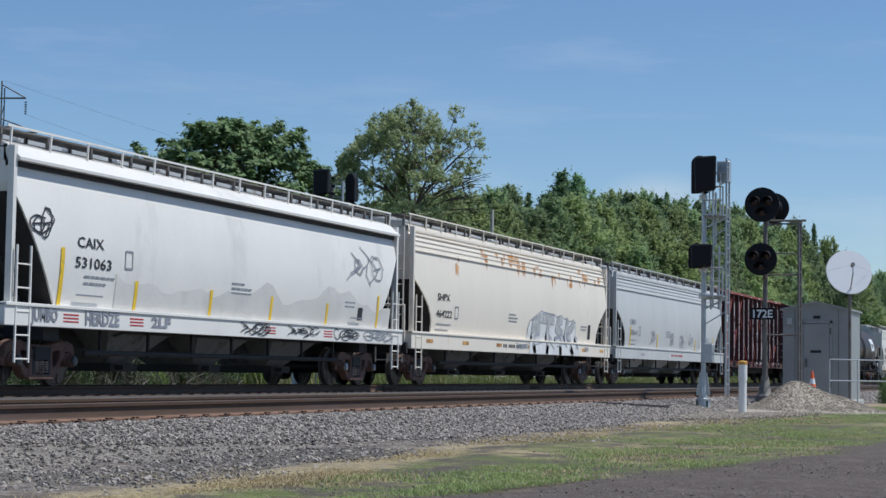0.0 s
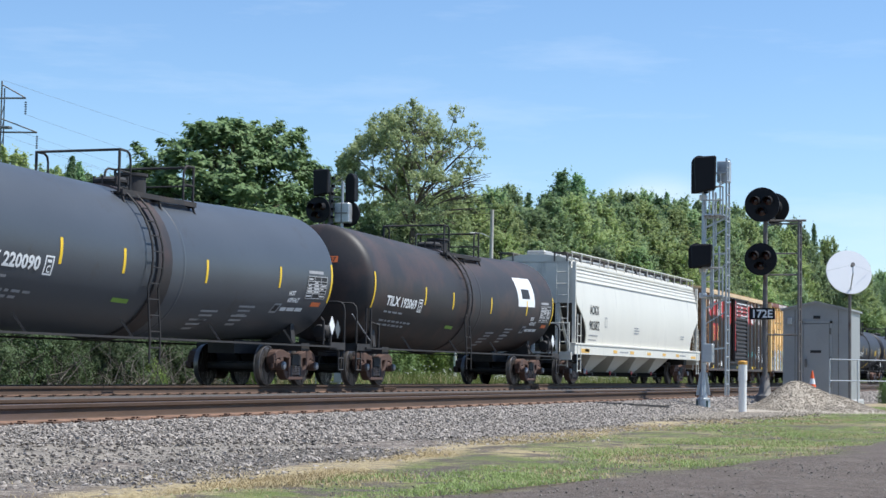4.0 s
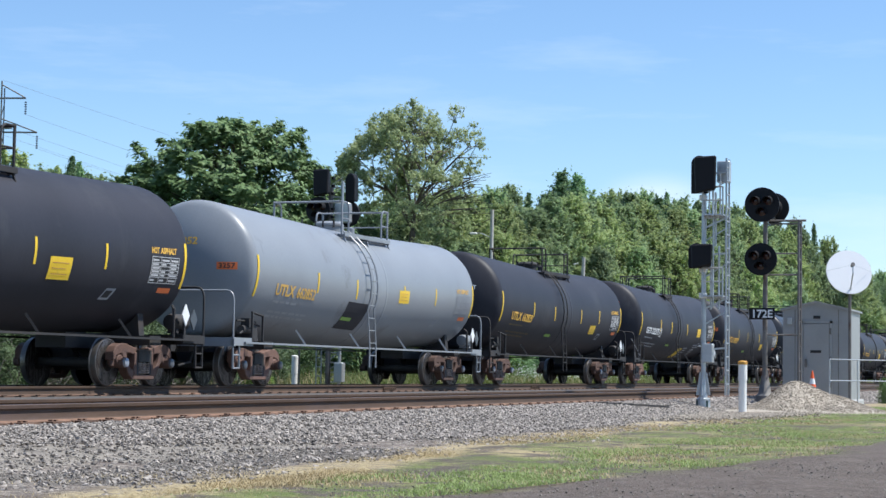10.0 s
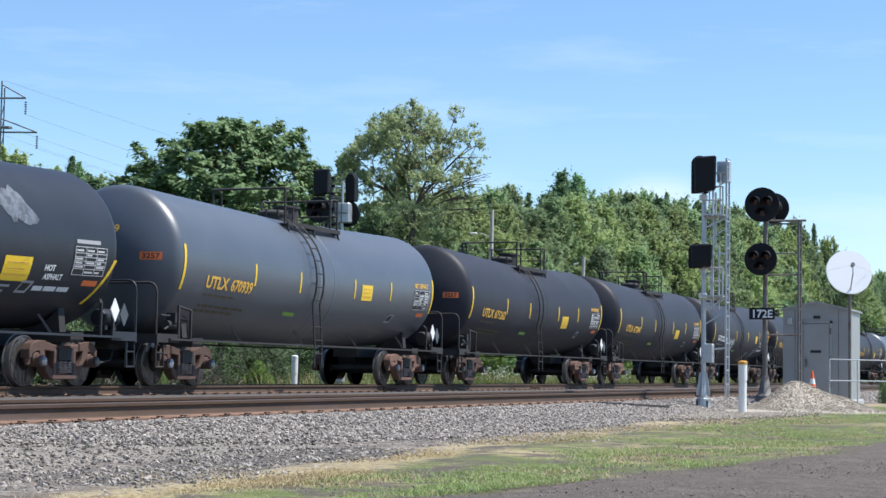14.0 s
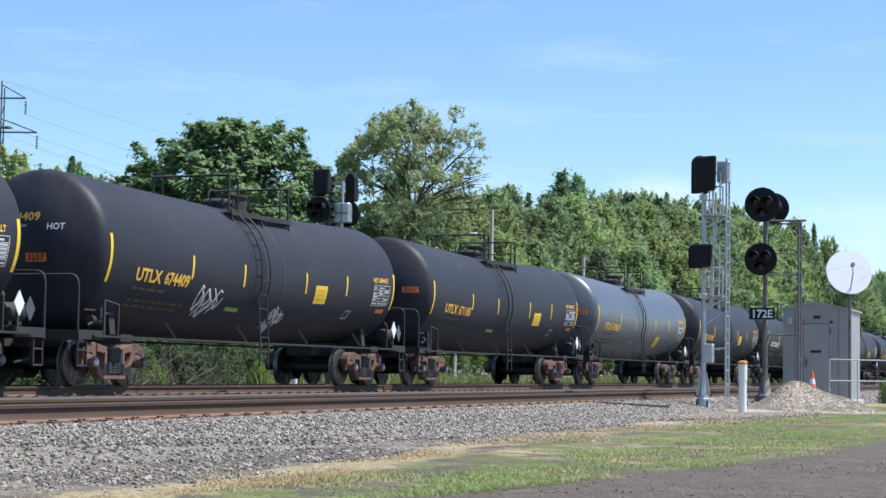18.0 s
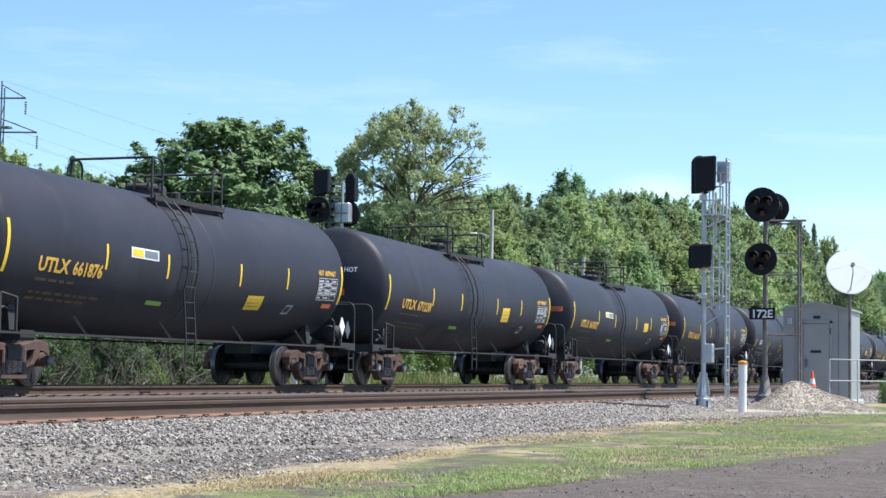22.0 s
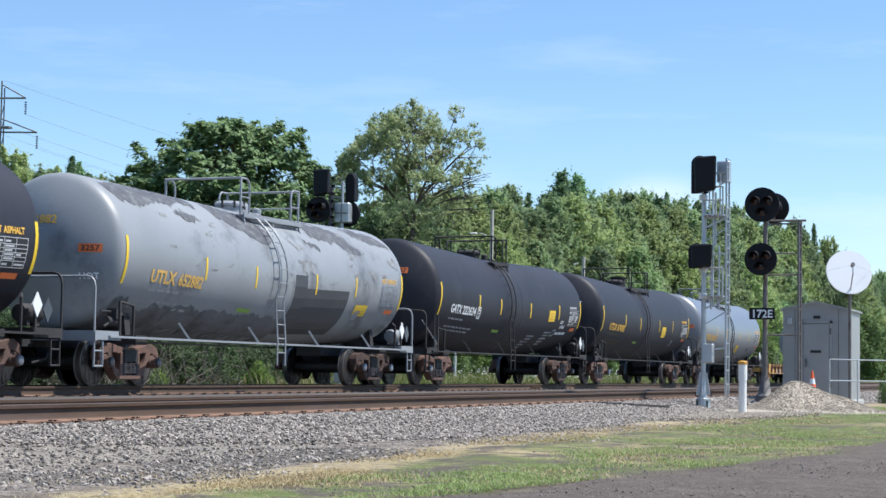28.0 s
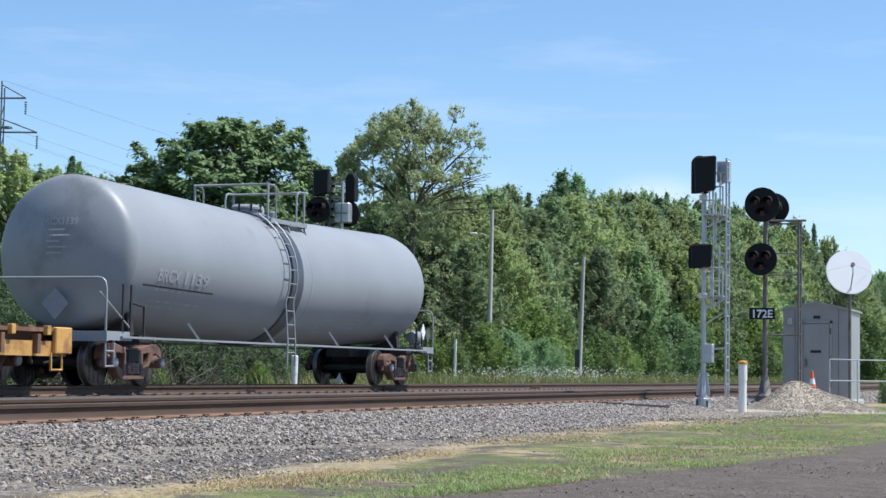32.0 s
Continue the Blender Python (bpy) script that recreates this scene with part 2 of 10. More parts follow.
    "hop_pale": mat("pale_grey_hopper_paint", (0.655, 0.632, 0.56), 0.42, var=0.06, scale=0.5, bump=0.02, dirt=(0.40, 0.39, 0.36), dirt_amount=0.2, stretch=(2, 1, 0.3)),
    "roof_grey": mat("galvanised_roof", (0.42, 0.42, 0.41), 0.5, 0.3, var=0.2, scale=2, bump=0.1, dirt=(0.2, 0.15, 0.11), dirt_amount=0.25),
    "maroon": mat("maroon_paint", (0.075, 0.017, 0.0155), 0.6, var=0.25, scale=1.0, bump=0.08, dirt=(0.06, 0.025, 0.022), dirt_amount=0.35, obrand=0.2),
    # brighter red for the maroon car, with sunlight put into the colour
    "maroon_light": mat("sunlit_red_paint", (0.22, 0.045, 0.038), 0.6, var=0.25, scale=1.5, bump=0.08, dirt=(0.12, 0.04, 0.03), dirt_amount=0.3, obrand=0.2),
    "box_black": mat("black_boxcar_paint", (0.017, 0.016, 0.019), 0.6, var=0.3, scale=0.8, bump=0.06, dirt=(0.06, 0.05, 0.048), dirt_amount=0.2, dirt_scale=1.0),
    "box_yellow": mat("weathered_yellow_paint", (0.93, 0.62, 0.26), 0.6, var=0.1, scale=0.6, bump=0.06, dirt=(0.42, 0.22, 0.08), dirt_amount=0.22, dirt_scale=1.1, stretch=(1, 1, 0.4)),
    "box_orange": mat("rusty_orange_paint", (0.64, 0.275, 0.06), 0.65, var=0.2, scale=0.7, bump=0.08, dirt=(0.24, 0.09, 0.035), dirt_amount=0.42, dirt_scale=0.9, stretch=(1, 1, 0.4)),
    "box_tan": mat("faded_tan_paint", (0.52, 0.29, 0.13), 0.65, var=0.18, scale=0.8, bump=0.08, dirt=(0.2, 0.09, 0.05), dirt_amount=0.35),
    "door_dark": mat("dark_brown_door", (0.062, 0.046, 0.041), 0.65, var=0.25, scale=1.2, bump=0.08, dirt=(0.08, 0.045, 0.033), dirt_amount=0.25),
    "door_tan": mat("rust_eaten_tan_door", (0.30, 0.15, 0.06), 0.7, var=0.3, scale=1.5, bump=0.08, dirt=(0.09, 0.04, 0.03), dirt_amount=0.5, dirt_scale=1.6, stretch=(1.5, 1, 0.5)),
    "roof_rust": mat("rusty_boxcar_roof", (0.20, 0.075, 0.05), 0.7, var=0.3, scale=1.0, bump=0.1, dirt=(0.62, 0.60, 0.57), dirt_amount=0.40, dirt_scale=0.6),
    "flat_yellow": mat("worn_yellow_flatcar", (0.56, 0.31, 0.085), 0.6, var=0.2, scale=1.2, bump=0.06, dirt=(0.26, 0.11, 0.045), dirt_amount=0.4, dirt_scale=1.6),
    "deck": mat("rusty_deck", (0.16, 0.085, 0.055), 0.8, var=0.3, scale=2, bump=0.2, dirt=(0.3, 0.16, 0.08), dirt_amount=0.3),
    "spray_white": mat("white_spray_paint", (0.70, 0.70, 0.68), 0.6, var=0.15, bump=0.0),
    "spray_teal": mat("teal_spray_paint", (0.12, 0.38, 0.38), 0.6, var=0.25, bump=0.0),
    "spray_aqua": mat("pale_aqua_spray_paint", (0.33, 0.52, 0.54), 0.6, var=0.25, scale=4, bump=0.0),
    "spray_mauve": mat("dusty_mauve_spray_paint", (0.34, 0.27, 0.29), 0.6, var=0.3, scale=4, bump=0.0),
    "box_taupe": mat("faded_taupe_paint", (0.31, 0.205, 0.13), 0.65, var=0.2, scale=0.8, bump=0.06, dirt=(0.17, 0.10, 0.065), dirt_amount=0.3),
    # tan lightened to cream: sunlight on the roof is in the colour
    "roof_cream": mat("sun_bleached_tan_roof", (0.62, 0.46, 0.27), 0.65, var=0.15, scale=1.0, bump=0.06, dirt=(0.42, 0.26, 0.13), dirt_amount=0.25),
    "spray_pink": mat("pink_spray_paint", (0.55, 0.28, 0.30), 0.6, var=0.25, bump=0.0),
    "spray_lilac": mat("lilac_spray_paint", (0.42, 0.36, 0.50), 0.6, var=0.25, bump=0.0),
    "spray_grey": mat("grey_spray_paint", (0.24, 0.25, 0.28), 0.6, var=0.2, bump=0.0),
    "spray_silver": mat("streaky_silver_spray_paint", (0.42, 0.42, 0.41), 0.6, var=0.4, scale=5, bump=0.0),
    "spray_black": mat("black_spray_paint", (0.025, 0.025, 0.03), 0.6, var=0.2, bump=0.0),
    "spray_cream": mat("cream_spray_paint", (0.50, 0.46, 0.42), 0.6, var=0.3, scale=5, bump=0.0),
    "spray_taupe": mat("taupe_spray_paint", (0.24, 0.21, 0.19), 0.6, var=0.3, scale=5, bump=0.0),
    "spray_moss": mat("dark_moss_spray_paint", (0.035, 0.05, 0.026), 0.6, var=0.4, scale=5, bump=0.0),
    "spray_plum": mat("dull_plum_spray_paint", (0.085, 0.05, 0.07), 0.6, var=0.5, scale=6, bump=0.0),
    "galv": mat("galvanised_steel", (0.46, 0.48, 0.49), 0.42, 0.55, var=0.15, scale=3, bump=0.05),
    "signal": mat("signal_black", (0.009, 0.009, 0.011), 0.6, var=0.2, bump=0.04, spec=0.25),
    "lens": mat("dark_red_lens", (0.03, 0.01, 0.008), 0.15, var=0.1, bump=0.0),
    "base_green": mat("dark_green_enamel", (0.02, 0.06, 0.05), 0.5, var=0.2, bump=0.05),
    "mast": mat("weathered_mast", (0.16, 0.15, 0.14), 0.65, 0.2, var=0.35, scale=4, bump=0.15, dirt=(0.10, 0.06, 0.04), dirt_amount=0.3),
    "shed": mat("silver_grey_shed_paint", (0.31, 0.315, 0.315), 0.45, 0.2, var=0.1, scale=1.0, bump=0.04, dirt=(0.2, 0.2, 0.2), dirt_amount=0.15),
    "dish": mat("white_dish_enamel", (0.82, 0.82, 0.82), 0.4, var=0.04, bump=0.0),
    "plastic": mat("white_marker_plastic", (0.78, 0.77, 0.73), 0.5, var=0.06, bump=0.02),
    "bearing": mat("dull_bearing_cap", (0.19, 0.20, 0.225), 0.42, 0.3, var=0.2, bump=0.02, dirt=(0.05, 0.04, 0.035), dirt_amount=0.3, obrand=0.85),
    "cap": mat("amber_cap", (0.55, 0.28, 0.04), 0.5, var=0.1, bump=0.0),
    "cone": mat("orange_cone_rubber", (0.80, 0.13, 0.03), 0.5, var=0.1, bump=0.0),
    "rail": mat("rusty_rail_side", (0.066, 0.037, 0.021), 0.75, var=0.3, scale=3, fine=40, bump=0.15, dirt=(0.08, 0.05, 0.04), dirt_amount=0.3, stretch=(0.3, 1, 1)),
    "railhead": mat("worn_rail_head", (0.20, 0.185, 0.18), 0.35, 0.8, var=0.2, scale=3, bump=0.03, stretch=(0.2, 1, 1)),
    "tie": mat("creosoted_tie", (0.09, 0.068, 0.055), 0.85, var=0.35, scale=4, bump=0.4, stretch=(1, 0.2, 1), obrand=0.3),
    "plate": mat("rusted_tie_plate", (0.15, 0.085, 0.055), 0.85, var=0.45, scale=6, bump=0.25, island=0.3),
    "stone": mat("grey_ballast_stone", (0.268, 0.236, 0.206), 0.85, var=0.25, scale=8, fine=60, bump=0.2, island=0.55),
    "grit": mat("dull_pebbles", (0.20, 0.18, 0.155), 0.9, var=0.2, scale=8, fine=60, bump=0.1, island=0.35),
    "stone_tan": mat("tan_gravel", (0.31, 0.268, 0.215), 0.9, var=0.25, scale=8, fine=60, bump=0.2, island=0.3),
    "bark": mat("grey_brown_bark", (0.11, 0.09, 0.07), 0.9, var=0.35, scale=5, bump=0.5, stretch=(1, 1, 0.2)),
    "twig": mat("bleached_twigs", (0.10, 0.088, 0.075), 0.9, var=0.3, scale=5, bump=0.2, island=0.6),
    "polewood": mat("weathered_pole_wood", (0.50, 0.475, 0.43), 0.85, var=0.2, scale=4, bump=0.2, stretch=(1, 1, 0.1)),
    "concrete": mat("pale_concrete", (0.42, 0.41, 0.39), 0.85, var=0.15, scale=4, bump=0.15),
    "cable": mat("dark_cable", (0.16, 0.16, 0.17), 0.6, var=0.1, bump=0.0),
}


# ---- mesh helpers ----
class Geo:
    """Collects vertices, faces and a material index per face, then makes one mesh."""

    def __init__(self):
        self.v, self.f, self.k, self.slot = [], [], [], 0

    def add(self, verts, faces):
        o = len(self.v)
        self.v += [tuple(p) for p in verts]
        self.f += [tuple(i + o for i in f) for f in faces]
        self.k += [self.slot] * len(faces)
        return self

    def box(self, x0, y0, z0, x1, y1, z1):
        return self.add([(x, y, z) for x in (x0, x1) for y in (y0, y1) for z in (z0, z1)],
                        [(0, 1, 3, 2), (4, 6, 7, 5), (0, 4, 5, 1), (2, 3, 7, 6), (0, 2, 6, 4), (1, 5, 7, 3)])

    def cyl(self, a, b, r, n=8, r2=None):
        a, b = Vector(a), Vector(b)
        q = (b - a).to_track_quat("Z", "Y")
        r2 = r if r2 is None else r2
        ring = [(math.cos(2 * math.pi * i / n), math.sin(2 * math.pi * i / n)) for i in range(n)]
        vs = [a + q @ Vector((c * r, s * r, 0)) for c, s in ring] + [b + q @ Vector((c * r2, s * r2, 0)) for c, s in ring]
        return self.add(vs, [(i, (i + 1) % n, n + (i + 1) % n, n + i) for i in range(n)] + [tuple(range(n))[::-1], tuple(range(n, 2 * n))])

    def path(self, pts, r, n=6):
        """One bent round bar through all the points."""
        pts = [Vector(p) for p in pts]
        vs, side = [], None
        for i, p in enumerate(pts):
            d0 = (p - pts[i - 1]).normalized() if i else (pts[1] - p).normalized()
            d1 = (pts[i + 1] - p).normalized() if i + 1 < len(pts) else d0
            t = (d0 + d1).normalized() if (d0 + d1).length > 1e-4 else d0
            if side is None:
                side = t.orthogonal().normalized()
            side = (side - t * side.dot(t)).normalized()
            up = t.cross(side)
            k = r / max(0.5, t.dot(d0))
            vs += [p + (side * math.cos(6.28319 * j / n) + up * math.sin(6.28319 * j / n)) * (k if 0 < i < len(pts) - 1 else r) for j in range(n)]
        m = len(pts)
        fs = [(i * n + j, i * n + (j + 1) % n, (i + 1) * n + (j + 1) % n, (i + 1) * n + j) for i in range(m - 1) for j in range(n)]
        return self.add(vs, fs + [tuple(range(n))[::-1], tuple(range((m - 1) * n, m * n))])

    def beam(self, a, b, w, h):
        """A straight bar of section w by h from a to b; h is measured upwards where the bar lies flat."""
        a, b = Vector(a), Vector(b)
        q = (b - a).to_track_quat("Z", "Y")
        vs = [p + q @ Vector((sx * w / 2, sy * h / 2, 0)) for p in (a, b) for sx, sy in ((-1, -1), (1, -1), (1, 1), (-1, 1))]
        return self.add(vs, [(0, 3, 2, 1), (4, 5, 6, 7), (0, 1, 5, 4), (1, 2, 6, 5), (2, 3, 7, 6), (3, 0, 4, 7)])

    def prism(self, poly, axis, a, b):
        """A polygon of two coordinates, drawn out along the third axis (0, 1, 2) from a to b."""
        def at(p, w):
            c = list(p)
            c.insert(axis, w)
            return tuple(c)
        n = len(poly)
        return self.add([at(p, a) for p in poly] + [at(p, b) for p in poly],
                        [(i, (i + 1) % n, n + (i + 1) % n, n + i) for i in range(n)] + [tuple(range(n))[::-1], tuple(range(n, 2 * n))])

    def lathe(self, prof, n=32, axis=0, centre=(0, 0, 0)):
        """Turns a profile of (along, radius) about an axis."""
        o, cx = [], Vector(centre)
        for a, r in prof:
            for i in range(n):
                c, s = r * math.cos(2 * math.pi * i / n), r * math.sin(2 * math.pi * i / n)
                p = [c, s]
                p.insert(axis, a)
                o.append(tuple(Vector(p) + cx))
        fs = [(j * n + i, j * n + (i + 1) % n, (j + 1) * n + (i + 1) % n, (j + 1) * n + i) for j in range(len(prof) - 1) for i in range(n)]
        fs += [tuple(range(n))[::-1], tuple(range((len(prof) - 1) * n, len(prof) * n))]
        return self.add(o, fs)

    def mesh(self, name, *mats, smooth=0, bevel=0.0):
        me = bpy.data.meshes.new(name)
        me.from_pydata(self.v, [], self.f)
        for m in mats:
            me.materials.append(M[m] if isinstance(m, str) else m)
        if any(self.k):
            me.polygons.foreach_set("material_index", self.k)
        bm = bmesh.new()
        bm.from_mesh(me)
        if bevel:
            es = [e for e in bm.edges if len(e.link_faces) == 2 and e.calc_face_angle(0) > 0.6]
            bmesh.ops.bevel(bm, geom=es, offset=bevel, segments=1, affect="EDGES", clamp_overlap=True)
        bmesh.ops.recalc_face_normals(bm, faces=bm.faces)
        bm.to_mesh(me)
        bm.free()
        if smooth:
            me.polygons.foreach_set("use_smooth", [True] * len(me.polygons))
            me.set_sharp_from_angle(angle=radians(smooth))
        return me


def part(name, me, parent, m=None, label=""):
    """Links a mesh as one part under a thing or under a part."""
    ob = new(name, me)
    ob.parent = parent
    if m is not None:
        ob.matrix_basis = m
    if label:
        ob["label"] = label
    return ob


def thing(name, label, category, group="", at=None, kind="", me=None):
    ob = new(name, me)
    if at is not None:
        ob.matrix_basis = at
    return tagged(ob, label, category, group, kind)


def put(x, y=0.0, z=0.0, rz=0.0):
    return pose(x, y, z, 0, 0, rz)


@lru_cache(None)
def letters(text, size, bold=0.022):
    """The outline of a line of writing, as flat vertices and faces, starting at x = 0."""
    cu = bpy.data.curves.new("writing", "FONT")
    cu.body, cu.size, cu.resolution_u, cu.offset = text, size, 2, bold * size
    ob = new("writing", cu)
    me = bpy.data.meshes.new_from_object(ob)
    bm = bmesh.new()
    bm.from_mesh(me)
    # cut long strokes so that the writing follows a curved surface
    bmesh.ops.triangulate(bm, faces=bm.faces[:])
    bmesh.ops.subdivide_edges(bm, edges=[e for e in bm.edges if e.calc_length() > 0.3 * size], cuts=2)
    bmesh.ops.triangulate(bm, faces=bm.faces[:])
    bm.to_mesh(me)
    bm.free()
    vs = [tuple(p.co[:2]) for p in me.vertices]
    fs = [tuple(p.vertices) for p in me.polygons]
    bpy.data.objects.remove(ob)
    bpy.data.meshes.remove(me)
    bpy.data.curves.remove(cu)
    return vs, fs


def write_flat(text, size, width, x, y, z, material):
    """Writing on a flat side that faces -y; width stretches it to its true length."""
    vs, fs = letters(text, size)
    w = max(p[0] for p in vs)
    return Geo().add([(x + p[0] / w * width, y, z + p[1]) for p in vs], fs).mesh("writing", material)


# ---- rolling stock: parts shared by all cars ----
Y_TRAIN, Y_NEAR = 18.85, 10.5
SPEED = 22.0
CARS = []   # every car with its place in the train, in metres


def wheel_mesh():
    g = Geo()
    g.lathe([(-0.075, 0.09), (-0.075, 0.17), (-0.03, 0.20), (-0.035, 0.385), (-0.068, 0.40), (-0.068, 0.440)], 28, 1)
    g.slot = 1
    g.lathe([(-0.068, 0.440), (-0.062, 0.452), (-0.05, 0.458), (0.045, 0.462), (0.055, 0.485), (0.072, 0.485)], 28, 1)
    g.slot = 0
    g.lathe([(0.072, 0.483), (0.072, 0.40), (0.03, 0.385), (0.03, 0.18), (0.09, 0.16), (0.09, 0.09)], 28, 1)
    return g.mesh("wheel", "wheel", "tread", smooth=35)


WHEEL = wheel_mesh()


def side_frame_mesh():
    """A cast bow: arched top, sloping bottom, oval windows each side of the spring nest."""
    g = Geo()
    top = [(-1.12, 0.50), (-1.12, 0.66), (-1.04, 0.76), (-0.88, 0.82), (-0.66, 0.82), (-0.40, 0.76), (-0.2, 0.74), (0.2, 0.74), (0.40, 0.76), (0.66, 0.82), (0.88, 0.82), (1.04, 0.76), (1.12, 0.66), (1.12, 0.50),
           (1.06, 0.50), (1.02, 0.58), (0.90, 0.62), (0.72, 0.64), (0.52, 0.64), (0.40, 0.62), (-0.40, 0.62), (-0.52, 0.64), (-0.72, 0.64), (-0.90, 0.62), (-1.02, 0.58), (-1.06, 0.50)]
    g.prism(top, 1, -0.10, 0.10)
    for s in (-1, 1):
        # inner jaw of the axle box running down into the tension member
        jaw = [(0.82, 0.66), (0.64, 0.66), (0.60, 0.50), (0.53, 0.40), (0.42, 0.32), (0.34, 0.34), (0.34, 0.14), (0.42, 0.14), (0.56, 0.24), (0.66, 0.42), (0.78, 0.52)]
        g.prism([(s * x, z) for x, z in (jaw if s > 0 else jaw[::-1])], 1, -0.10, 0.10)
        col = [(0.36, 0.66), (0.28, 0.66), (0.27, 0.16), (0.37, 0.16), (0.38, 0.36), (0.36, 0.45)]
        g.prism([(s * x, z) for x, z in (col if s > 0 else col[::-1])], 1, -0.12, 0.10)
        g.prism([(s * 0.889 + 0.13 * math.cos(a * math.pi / 5), 0.49 + 0.12 * math.sin(a * math.pi / 5)) for a in range(10)], 1, -0.11, 0.11)
        g.cyl((s * 0.889, -0.22, 0.457), (s * 0.889, 0.1, 0.457), 0.105, 12)
        g.beam((s * 1.06, -0.02, 0.52), (s * 1.06, -0.02, 0.38), 0.12, 0.06)
    g.box(-0.40, -0.12, 0.13, 0.40, 0.11, 0.22)
    return g.mesh("side_frame", "truck", smooth=30, bevel=0.014)


def spring_mesh():
    g = Geo()
    for x in (-0.16, 0.0, 0.16):
        turns = [(x + 0.062 * math.cos(a), -0.07 + 0.062 * math.sin(a), 0.235 + 0.042 * a / 6.283) for a in (k * 6.283 / 8 for k in range(45))]
        g.path(turns, 0.015, 4)
    return g.mesh("spring", "spring", smooth=40)


def bolster_mesh():
    g = Geo()
    g.box(-0.2, -1.02, 0.46, 0.2, 1.02, 0.72)
    for y in (-1.14, 1.02):
        g.box(-0.24, y, 0.47, 0.24, y + 0.12, 0.70)
        g.box(-0.28, y + 0.02, 0.22, -0.20, y + 0.10, 0.70)
        g.box(0.20, y + 0.02, 0.22, 0.28, y + 0.10, 0.70)
    g.cyl((0, 0, 0.7), (0, 0, 0.80), 0.2, 16)
    for s in (-1, 1):
        g.cyl((s * 0.889, -0.98, 0.457), (s * 0.889, 0.98, 0.457), 0.085, 12)
        g.beam((s * 0.42, -0.8, 0.40), (s * 0.42, 0.8, 0.40), 0.08, 0.12)
        g.box(s * 0.42 - 0.06, -0.82, 0.3, s * 0.42 + 0.06, -0.66, 0.56)
        g.box(s * 0.36 - 0.05, -0.66, 0.30, s * 0.36 + 0.05, 0.66, 0.52)
        g.beam((s * 0.36, 0.1, 0.5), (s * 0.75, 0.1, 0.85), 0.08, 0.05)
    return g.mesh("truck", "frame", smooth=30)


BEARING = Geo().lathe([(-0.27, 0.02), (-0.265, 0.06), (-0.255, 0.085), (-0.22, 0.095), (-0.2, 0.095)], 14, 1).mesh("bearing_cap", "bearing", smooth=40)
SIDE_FRAME, SPRING, BOLSTER = side_frame_mesh(), spring_mesh(), bolster_mesh()


def coupler_mesh():
    g = Geo()
    g.box(-0.75, -0.09, 0.76, -0.12, 0.09, 0.94)
    g.prism([(-0.15, -0.14), (0.12, -0.17), (0.20, -0.05), (0.06, 0.0), (0.08, 0.16), (-0.05, 0.2), (-0.15, 0.14)], 2, 0.71, 0.99)
    g.path([(-0.2, -0.32, 0.8), (-0.05, -0.36, 0.55), (0.1, -0.3, 0.42), (0.28, -0.2, 0.45)], 0.03)
    return g.mesh("coupler", "frame", smooth=30, bevel=0.01)


COUPLER = coupler_mesh()


def running_gear(car, centre, half, wheel_label=""):
    """Two trucks at +-centre and two couplers at +-half."""
    for s in (-1, 1):
        t = part("truck", BOLSTER, car, put(s * centre))
        for sy in (-1, 1):
            part("side_frame", SIDE_FRAME, t, put(0, sy * 1.0, 0, 0 if sy < 0 else 180))
            if sy < 0:
                for sx in (-1, 1):
                    part("bearing_cap", BEARING, t, put(sx * 0.889, -1.0, 0.457))
            part("spring", SPRING, t, put(0, sy * 1.0, 0, 0 if sy < 0 else 180))
            for sx in (-1, 1):
                part("wheel", WHEEL, t, put(sx * 0.889, sy * 0.765, 0.457, 0 if sy < 0 else 180))
        part("coupler", COUPLER, car, put(s * half, 0, 0, 0 if s > 0 else 180))


def car_thing(name, label, category, place, group="freight cars in the train"):
    car = thing(name, label, category, group)
    CARS.append((car, place))
    return car


# ---- tank cars ----
BEND = 0.020


